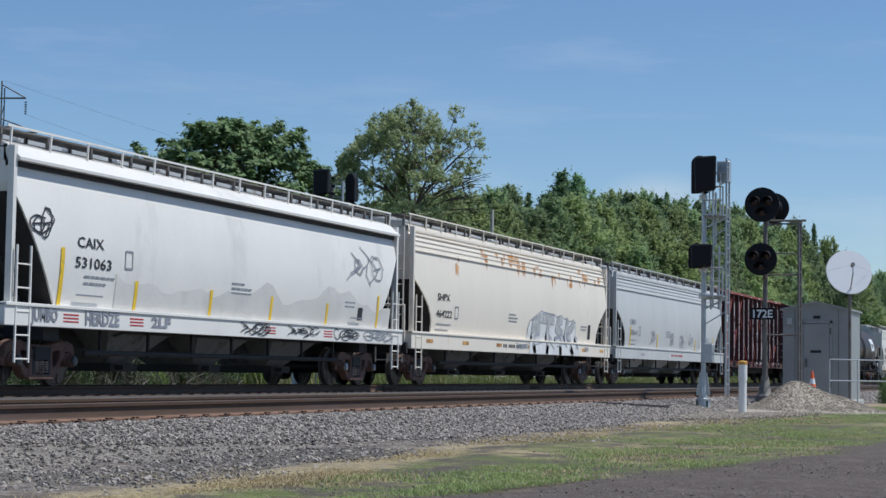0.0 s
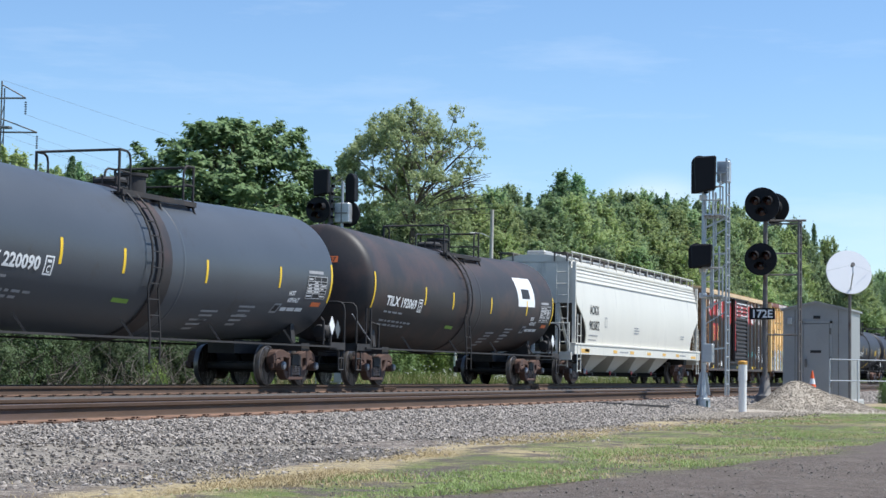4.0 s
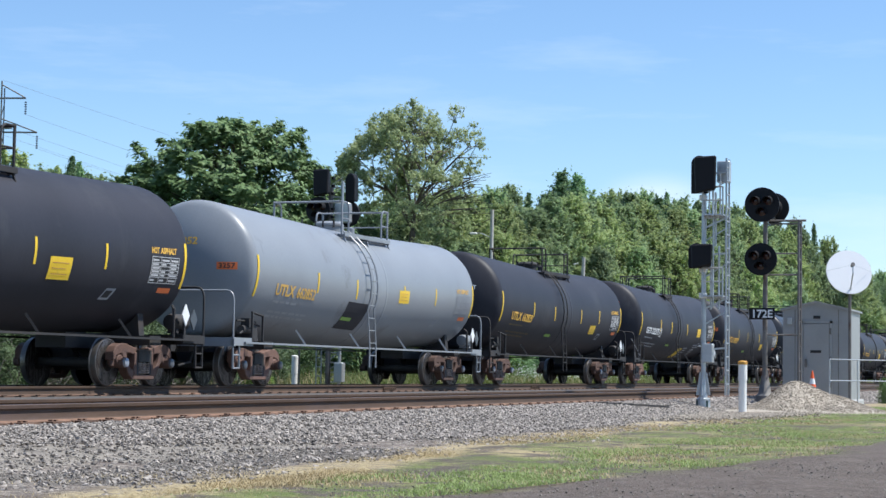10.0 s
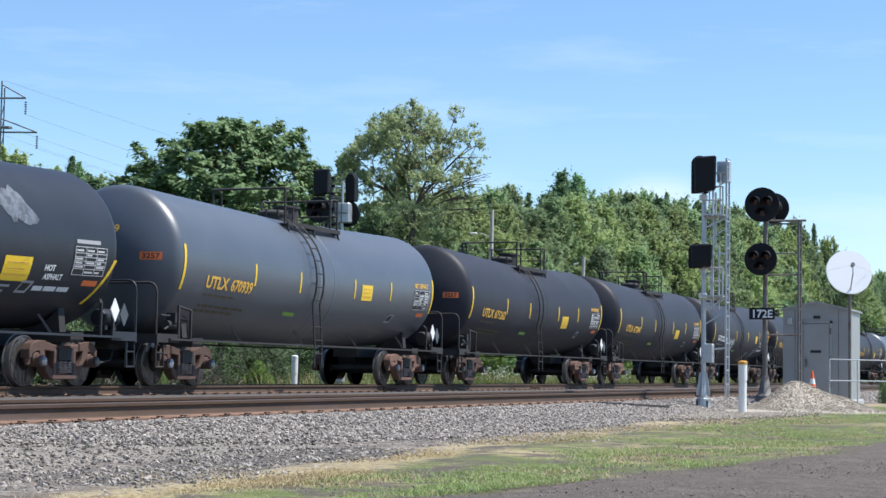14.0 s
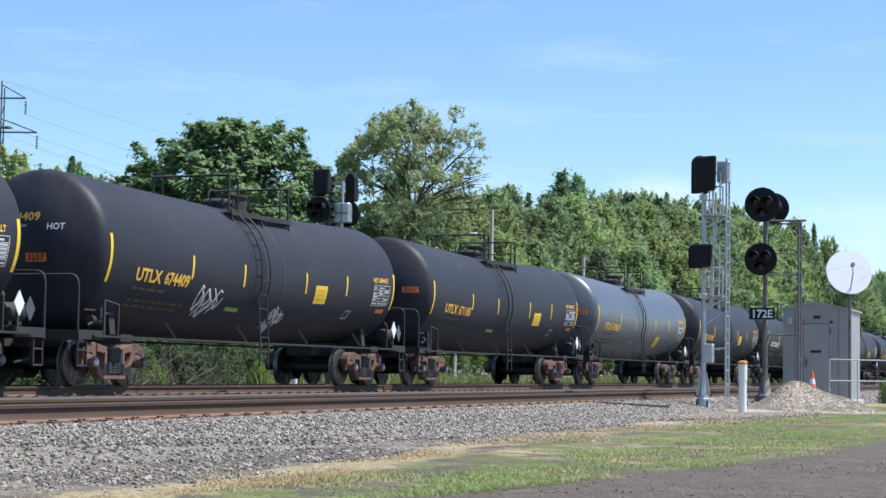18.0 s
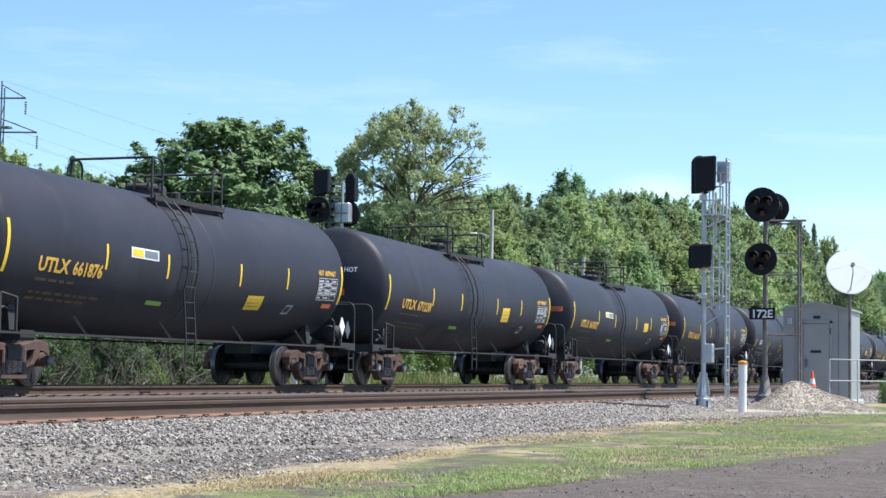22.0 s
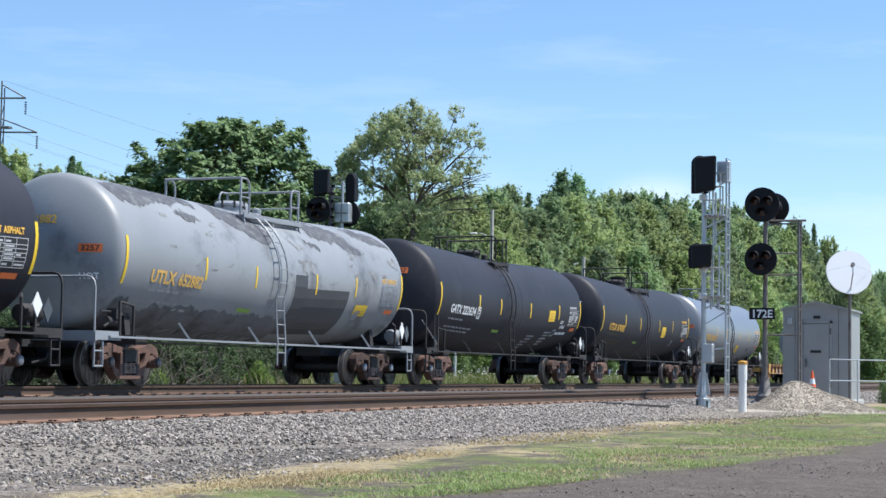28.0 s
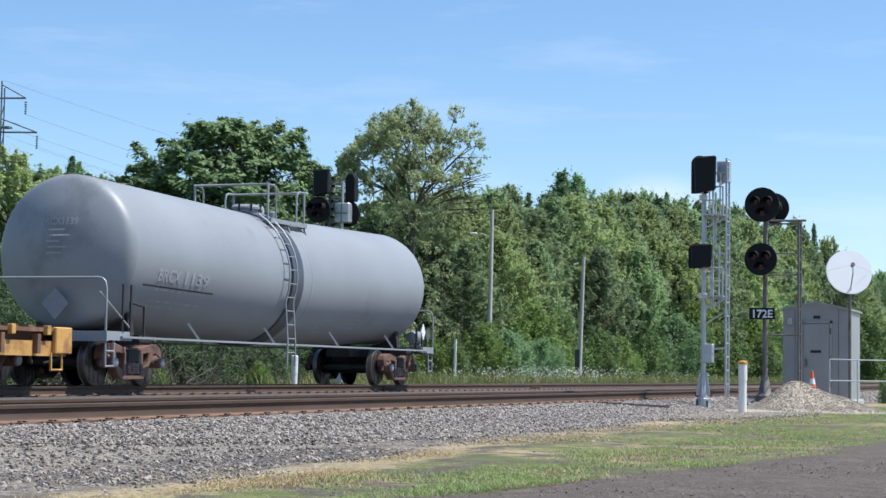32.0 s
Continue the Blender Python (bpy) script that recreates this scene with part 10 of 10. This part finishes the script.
def signal_tower(x, y, z, top, label):
    t = thing("signal_tower", label, "railway signal", at=put(x, y, z))
    legs = ((-0.02, 0.30), (0.30, -0.28))
    a = Geo().cyl((0, 0.27, 0), (0, 0.27, top * 0.93), 0.055, 12)
    part("leg", a.mesh("leg", "galv", smooth=40), t)
    g = Geo()
    for dx in (-0.16, 0.16):
        g.beam((0.1 + dx, -0.24, 0), (0.1 + dx, -0.24, top - 0.1), 0.038, 0.038)
    k = 0.25
    while k < top - 0.15:
        g.cyl((-0.06, -0.24, k), (0.26, -0.24, k), 0.018, 6)
        k += 0.3
    part("ladder", g.mesh("ladder", "galv"), t)
    for z1 in (2.15, 3.95):
        g = Geo()
        g.beam((0, 0.27, z1), (0.1, -0.24, z1), 0.05, 0.06)
        g.beam((0, 0.27, z1 - 0.25), (0.1, -0.24, z1), 0.04, 0.04)
        g.box(-0.25, -0.2, z1 + 0.02, 0.35, 0.25, z1 + 0.05)
        for yy in (-0.2, 0.02, 0.25):
            g.path([(-0.25, yy, z1), (-0.25, yy, z1 + 0.65)], 0.02)
        g.path([(-0.25, -0.2, z1 + 0.65), (-0.25, 0.25, z1 + 0.65), (0.3, 0.25, z1 + 0.65)], 0.02)
        g.path([(-0.25, -0.2, z1 + 0.35), (-0.25, 0.25, z1 + 0.35)], 0.016)
        part("work_platform", g.mesh("work_platform", "galv"), t)
    for z1 in (1.0, 3.1, 4.9):
        part("cross_tie", Geo().beam((0, 0.27, z1), (0.1, -0.24, z1 + 0.05), 0.04, 0.04).mesh("cross_tie", "galv"), t)
    for y_, z0_, z1_ in ((0.05, 1.95, 4.6), (0.14, 3.9, 4.6), (-0.1, 3.95, 4.9)):
        part("conduit", Geo().path([(-0.05, y_, z0_), (-0.05, y_, z1_)], 0.018).mesh("conduit", "galv", smooth=40), t)
    for z_ in (4.38, 2.78, 2.2):
        part("clamp_box", Geo().box(-0.1, 0.2, z_ - 0.06, 0.06, 0.36, z_ + 0.06).mesh("clamp_box", "plastic", bevel=0.015), t)
    hooded_head(t, put(-0.25, 0.13, 4.86), 0.52, 0.80)
    hooded_head(t, put(-0.25, 0.20, 3.06), 0.50, 0.52)
    part("cable_box", Geo().box(-0.1, 0.05, 0.72, 0.12, 0.29, 1.14).mesh("cable_box", "galv", bevel=0.015), t)
    part("meter_cap", Geo().box(0.12, -0.27, top - 0.62, 0.34, 0.02, top - 0.14).mesh("meter_cap", "galv", bevel=0.02), t)
    part("footing", Geo().lathe([(-0.3, 0.17), (-0.08, 0.16), (-0.05, 0.10), (0.1, 0.085), (0.35, 0.056)], 12, 2, (0, 0.27, 0)).mesh("footing", "galv", smooth=40), t)
    for a in range(4):
        c_, s_ = math.cos(a * math.pi / 2), math.sin(a * math.pi / 2)
        part("gusset", Geo().beam((0.13 * c_, 0.27 + 0.13 * s_, 0.0), (0.05 * c_, 0.27 + 0.05 * s_, 0.5), 0.02, 0.06).mesh("gusset", "galv"), t)
    part("base_block", Geo().box(-0.13, 0.14, -0.36, 0.13, 0.40, -0.10).mesh("base_block", "base_green", bevel=0.02), t, None, "dark green base block")
    for y_, z0_, z1_ in ((0.12, 1.9, 3.0), (-0.06, 1.9, 3.3), (0.02, 3.3, 4.5)):
        part("standpipe", Geo().path([(0.05, y_, z0_), (0.05, y_, z1_)], 0.024).mesh("standpipe", "galv", smooth=40), t)
    for z1 in (1.55, 2.6, 3.4, 4.45):
        part("stay", Geo().beam((0, 0.27, z1), (0.1, -0.24, z1 + 0.32), 0.025, 0.025).mesh("stay", "galv"), t)
    return t


signal_tower(39.8, 8.25, -0.06, 5.35, "galvanised signal tower with two black heads and a ladder")

t = thing("signal_mast", "old signal mast with round black targets and number board", "railway signal", at=put(47.0, 8.45, -0.1))
part("mast", Geo().cyl((0, 0, 0), (0, 0, 4.95), 0.07, 12, 0.055).mesh("mast", "mast", smooth=40), t)
part("mast_base", Geo().lathe([(-0.2, 0.26), (-0.02, 0.24), (0.04, 0.17), (0.5, 0.09)], 10, 2).mesh("mast_base", "mast", smooth=40), t)
add_disc(t, put(-0.25, 0.04, 4.90), 0.45)
add_disc(t, put(0.25, -0.17, 4.85, 180), 0.40)
add_disc(t, put(-0.25, 0.07, 3.49), 0.42)
part("bracket", Geo().path([(-0.2, 0.1, 4.6), (0, 0, 4.55), (0.2, -0.2, 4.6)], 0.05).path([(-0.2, 0.1, 3.2), (0, 0, 3.1)], 0.05).mesh("bracket", "mast"), t)
sign_board(t, put(-0.12, 0.06, 2.09), "172E", 0.66, 0.30)
g = Geo().path([(0, -0.86, 0.0), (0, -0.86, 4.52)], 0.03)
g.path([(0.35, -0.86, 0.0), (0.35, -0.86, 4.5)], 0.03)
for z in np.arange(0.3, 4.5, 0.32):
    g.path([(0, -0.86, z), (0.35, -0.86, z)], 0.014)
part("ladder", g.mesh("ladder", "mast"), t)
g = Geo()
for z, r in ((4.5, 0.03), (4.42, 0.02), (3.65, 0.022), (3.1, 0.022), (1.55, 0.022)):
    g.path([(0, 0, z), (0, -0.86, z)], r)
g.path([(0, -0.86, 4.5), (0, -1.05, 4.5)], 0.03)
part("ladder_stays", g.mesh("ladder_stays", "mast"), t)

t = thing("signal_mast", "distant twin signal mast with ladder behind the train", "railway signal", at=put(51.2, 22.5, -0.3))
part("mast", Geo().cyl((0, 0.12, 0), (0, 0.12, 6.3), 0.08, 12).mesh("mast", "mast", smooth=40), t)
part("mast", Geo().cyl((0.1, -0.22, 0), (0.1, -0.22, 6.5), 0.05, 12).mesh("mast", "galv", smooth=40), t)
g = Geo()
for z in np.arange(0.3, 6.6, 0.3):
    g.path([(0.05, 0.25, z), (0.1, -0.22, z)], 0.02)
    g.path([(0.05, 0.25, z), (0.1, -0.22, z + 0.3)], 0.012)
part("ladder", g.mesh("ladder", "galv"), t)
hooded_head(t, put(-0.2, 0.24, 6.42), 0.54, 0.80)
part("back_hood", Geo().prism([(-0.16, -0.45), (0.16, -0.45), (0.16, 0.25), (0.11, 0.38), (0, 0.43), (-0.11, 0.38), (-0.16, 0.25)], 0, -0.1, 0.2).mesh("back_hood", "signal", bevel=0.02), t, put(0.3, -0.42, 6.33))
add_disc(t, put(-0.3, 0.40, 5.58), 0.40)
part("target", Geo().lathe([(0.02, 0.02), (0.0, 0.40), (0.05, 0.42), (0.08, 0.40), (0.09, 0.02)], 28, 0).mesh("target", "signal", smooth=40), t, put(0.3, -0.30, 5.5), "round black target seen from behind")
part("relay_case", Geo().box(-0.16, -0.25, -0.30, 0.12, 0.25, 0.32).mesh("relay_case", "galv", bevel=0.03), t, put(0.15, -0.24, 5.5))
part("relay_hinge", Geo().box(-0.18, -0.012, -0.28, -0.155, 0.012, 0.3).box(-0.185, -0.2, -0.02, -0.155, 0.2, 0.015).mesh("relay_hinge", "mast"), t, put(0.15, -0.24, 5.5))
g = Geo()
for dy in (0.30, 0.47):
    g.path([(-0.1, dy, 0), (-0.1, dy, 6.2)], 0.02)
for z in np.arange(0.2, 6.2, 0.28):
    g.path([(-0.1, 0.30, z), (-0.1, 0.47, z)], 0.014)
part("ladder", g.mesh("ladder", "galv"), t)
for pts in ([(-0.1, 0.1, 2.9), (-0.2, 0.45, 3.2), (-0.2, 0.5, 3.7)], [(-0.1, -0.2, 4.3), (-0.15, -0.05, 4.9), (-0.1, 0.15, 5.2)], [(-0.05, 0.0, 4.5), (-0.2, 0.35, 4.8), (-0.25, 0.4, 5.3)]):
    part("conduit", Geo().path(pts, 0.03).mesh("conduit", "mast", smooth=40), t)
for k in range(7):
    part("clamp", Geo().box(-0.12, -0.03, 0, 0.02, 0.05, 0.07).mesh("clamp", "signal"), t, put(0, 0.02, 5.1 + 0.24 * k))
add_disc(t, put(-0.3, 0.44, 4.02), 0.40)
sign_board(t, put(-0.15, 0.22, 2.56), "171E", 0.56, 0.26)
g = Geo().path([(-0.3, 0.95, 0.2), (-0.3, 0.95, 5.3)], 0.03)
for z in (2.4, 3.6, 5.0):
    g.path([(-0.3, 0.95, z), (0, 0.12, z)], 0.02)
part("side_rail", g.mesh("side_rail", "mast"), t)
part("cable_box", Geo().box(-0.15, -0.42, 0.3, 0.1, -0.14, 0.9).mesh("cable_box", "galv", bevel=0.02), t)

for x, y, z, h in ((39.05, 7.5, -0.42, 1.12), (48.1, 22.3, -0.62, 1.4)):
    t = thing("marker_post", "white plastic cable marker post with amber cap", "marker post", "marker posts", at=put(x, y, z))
    part("tube", Geo().lathe([(0, 0.085), (h * 0.62, 0.085), (h * 0.62, 0.095), (h * 0.93, 0.095)], 18, 2).mesh("tube", "plastic", smooth=40), t)
    part("cap", Geo().lathe([(h * 0.93, 0.1), (h - 0.02, 0.1), (h, 0.08), (h + 0.01, 0.01)], 18, 2).mesh("cap", "cap" if y < 10 else "plastic", smooth=40), t)

# equipment shed
t = thing("equipment_shed", "small silver-grey signal equipment shed with a closed door", "shed", at=put(48.3, 7.35, -0.35))
hw, hd, he, hp = 0.86, 1.1, 2.50, 2.68
g = Geo().prism([(-hw, 0.12), (hw, 0.12), (hw, he), (0, hp), (-hw, he)], 0, 0, 2 * hd)
part("wall", g.mesh("wall", "shed"), t)
for s in (-1, 1):
    g = Geo().prism([(s * (hw + 0.06), he - 0.03), (s * (hw + 0.06), he + 0.02), (0, hp + 0.05), (0, hp)], 0, -0.07, 2 * hd + 0.07)
    part("roof_panel", g.mesh("roof_panel", "shed"), t)
part("plinth", Geo().box(-0.1, -hw - 0.1, -0.1, 2 * hd + 0.1, hw + 0.1, 0.14).mesh("plinth", "concrete", bevel=0.02), t)
d = part("door", Geo().box(-0.045, -0.36, 0.2, -0.004, 0.32, 2.12).mesh("door", "shed", bevel=0.008), t)
g = Geo()
g.box(-0.03, 0.33, 0.16, 0.01, 0.39, 2.2).box(-0.03, -0.43, 0.16, 0.01, -0.37, 2.2).box(-0.03, -0.43, 2.14, 0.01, 0.39, 2.2)
part("door_frame", g.mesh("door_frame", "shed"), d)
part("door_plate", Geo().box(-0.055, -0.15, 1.36, -0.046, 0.13, 1.43).mesh("door_plate", "ink"), d)
part("door_handle", Geo().box(-0.10, 0.22, 0.98, -0.05, 0.27, 1.2).mesh("door_handle", "mast"), d)
for z in (0.45, 1.1, 1.85):
    part("hinge", Geo().cyl((-0.05, -0.385, z), (-0.05, -0.385, z + 0.16), 0.022, 8).mesh("hinge", "mast"), d)
part("vent", Geo().box(-0.02, -0.12, 2.26, 0.01, 0.06, 2.34).mesh("vent", "ink"), t)
part("wall_seam", Geo().box(-0.012, 0.53, 0.14, 0.01, 0.545, 2.5).box(-0.012, -0.6, 0.14, 0.01, -0.585, 2.5).mesh("wall_seam", "mast"), t)
part("alarm_box", Geo().box(-0.06, 0.62, 2.1, 0.0, 0.74, 2.28).mesh("alarm_box", "galv", bevel=0.01), t)

# dish aerial
t = thing("dish_aerial", "white dish aerial on a slim steel pole", "satellite dish", at=put(46.9, 6.28, -0.4))
part("pole", Geo().cyl((0, 0, 0), (0, 0, 3.2), 0.04, 12).mesh("pole", "mast", smooth=40), t)
g = Geo()
prof = [(0.16 * (1 - (r / 0.56) ** 2), r) for r in np.linspace(0.56, 0.02, 10)]
prof2 = [(a + 0.02, r) for a, r in reversed(prof)]
g.lathe([(a, r) for a, r in prof] + prof2, 40, 0)
dish = part("reflector", g.mesh("reflector", "dish", smooth=50), t, pose(-0.14, 0, 3.45, 0, 20, 20) @ Matrix.Diagonal((1, 1.03, 1.07, 1)))
g = Geo().path([(0.1, 0, -0.5), (-0.42, 0, -0.2), (-0.45, 0, 0.0)], 0.018)
for s in (-1, 1):
    g.path([(0.01, s * 0.54, 0.03), (-0.45, 0, 0.0)], 0.003)
part("feed_arm", g.mesh("feed_arm", "galv"), dish)
part("feed_horn", Geo().lathe([(-0.50, 0.05), (-0.40, 0.045), (-0.36, 0.03)], 12, 0).mesh("feed_horn", "mast", smooth=40), dish)
g = Geo()
for k, (w, h) in enumerate(((0.05, 0.06), (0.06, 0.06), (0.04, 0.06), (0.02, 0.09), (0.05, 0.06), (0.06, 0.06), (0.05, 0.06))):
    yy = 0.24 - k * 0.075
    r = math.hypot(yy, 0.2)
    a = 0.16 * (1 - (r / 0.56) ** 2)
    g.box(a - 0.012, yy - w, 0.17, a - 0.004, yy, 0.17 + h)
part("brand_bars", g.mesh("brand_bars", "spray_grey"), dish)

# pipe railing by the shed
t = thing("pipe_railing", "galvanised pipe railing beside the shed", "railing", at=put(0, 0, 0))
pts = [(43.2, 6.25), (44.3, 5.75), (45.2, 5.0), (45.6, 4.2)]
for x, y in pts:
    part("post", Geo().cyl((x, y, -0.45), (x, y, 0.80), 0.016, 8).mesh("post", "galv", smooth=40), t)
for z in (0.80, 0.30):
    part("rail", Geo().path([(x, y, z) for x, y in pts], 0.014, 8).mesh("rail", "galv", smooth=40), t)

t = thing("traffic_cone", "orange traffic cone with white bands", "traffic cone", at=put(45.6, 7.02, -0.16))
part("cone_body", Geo().lathe([(0.02, 0.145), (0.10, 0.128)], 18, 2).mesh("cone_body", "cone", smooth=40), t)
part("cone_band", Geo().lathe([(0.10, 0.128), (0.28, 0.092)], 18, 2).mesh("cone_band", "white", smooth=40), t)
part("cone_body", Geo().lathe([(0.28, 0.092), (0.36, 0.076)], 18, 2).mesh("cone_body", "cone", smooth=40), t)
part("cone_band", Geo().lathe([(0.36, 0.076), (0.50, 0.05)], 18, 2).mesh("cone_band", "white", smooth=40), t)
part("cone_tip", Geo().lathe([(0.50, 0.05), (0.68, 0.022), (0.69, 0.005)], 18, 2).mesh("cone_tip", "cone", smooth=40), t)
part("cone_base", Geo().box(-0.18, -0.18, -0.02, 0.18, 0.18, 0.03).mesh("cone_base", "cone", bevel=0.01), t)

# poles beyond the track
t = thing("street_lamp", "grey wooden pole with a small street lamp arm", "street lamp", at=pose(117.6, 40, -0.4, 0, 0, 0))
part("pole", Geo().cyl((0, 0, 0), (-0.1, -0.15, 11.9), 0.17, 10, 0.12).mesh("pole", "polewood", smooth=40), t)
part("arm", Geo().path([(0, 0, 10.0), (0, 0.7, 10.3), (0, 1.1, 10.3)], 0.04).mesh("arm", "galv"), t)
part("luminaire", Geo().box(-0.15, 0.95, 10.2, 0.15, 1.45, 10.36).mesh("luminaire", "plastic", bevel=0.05), t)
t = thing("utility_pole", "leaning weathered utility pole with a meter box", "utility pole", at=pose(126.0, 36, -0.3, 0, 0, 0))
part("pole", Geo().cyl((0, 0, 0), (-0.2, -0.32, 9.05), 0.17, 10, 0.13).mesh("pole", "polewood", smooth=40), t)
part("meter_box", Geo().box(-0.25, -0.1, 1.0, -0.1, 0.25, 2.4).mesh("meter_box", "slate", bevel=0.02), t)
part("insulator", Geo().path([(-0.2, 0.1, 8.6), (-0.2, 0.4, 8.5)], 0.06).mesh("insulator", "plastic"), t)
t = thing("trail_post", "thin pale marker stake among the weeds", "stake", at=put(97.0, 35.0, -0.4))
part("stake", Geo().box(-0.05, -0.06, 0, 0.05, 0.06, 2.6).mesh("stake", "plastic"), t)

# transmission tower and its lines, far behind the trees
t = thing("transmission_tower", "grey steel transmission tower with two crossarms", "pylon", at=put(134.62, 91.12, 0))
g = Geo().path([(0, 0, 0), (0, 0, 25.2)], 0.07, 8).path([(0.16, -0.24, 0), (0.13, -0.2, 24.6)], 0.06, 6)
for k in range(16):
    g.path([(0, 0, 1 + k * 1.4), (0.14, -0.21, 2.2 + k * 1.4)], 0.035, 4)
part("mast", g.mesh("mast", "mast"), t)
for z, l_ in ((23.68, 2.1), (20.68, 3.15)):
    g = Geo().path([(0, 0, z), (l_ * 0.4, -l_ * 0.92, z + 0.05)], 0.08, 5).path([(0, 0, z + 1.2), (l_ * 0.4, -l_ * 0.92, z + 0.05)], 0.06, 5).path([(0, 0, z), (-l_ * 0.4, l_ * 0.92, z)], 0.08, 5)
    part("crossarm", g.mesh("crossarm", "mast"), t)
    g = Geo()
    for k in range(6):
        g.lathe([(z - 0.25 - k * 0.2, 0.05), (z - 0.3 - k * 0.2, 0.12), (z - 0.38 - k * 0.2, 0.05)], 8, 2, (l_ * 0.4, -l_ * 0.92, 0))
    part("insulator", g.mesh("insulator", "signal"), t)
part("fitting", Geo().box(-0.1, -0.85, 21.0, 0.5, -0.05, 21.2).mesh("fitting", "mast", bevel=0.03), t)
t = thing("power_lines", "thin power lines sagging away from the tower", "power line")
for x0, y0, z0, z1 in ((135.4, 89.2, 22.3, 14.5), (135.9, 88.2, 19.3, 11.3), (134.6, 91.1, 25.3, 20.3), (133.7, 93.0, 22.0, 13.3), (133.3, 94.0, 19.2, 10.6), (133.6, 93.0, 21.2, 12.2)):
    pts = []
    for k in range(21):
        q = k / 20
        pts.append((x0 + 130 * q, y0 - 14 * q, z0 + (z1 - z0) * q - 5 * q * (1 - q)))
    part("line", Geo().path(pts, 0.011, 4).mesh("line", "cable"), t)
g = Geo()
for k in range(6):
    rr = random.Random(k)
    x = 33.4 + k * 0.5
    g.beam((x, 9.25 - 0.12 * k, -0.19 - 0.012 * k), (x + 0.45, 9.1 - 0.12 * k, -0.17 - 0.02 * k), 0.05, 0.04)
thing("track_debris", "rusty offcuts lying beside the rail", "scrap metal", me=g.mesh("track_debris", "frame"))


# ---- motion of the train ----
def motions():
    for car, place in CARS:
        walk(car, [(t, put(place - 6.41 - SPEED * t, Y_TRAIN)) for t in (0, 8, 16, 24, 32)])


motions()
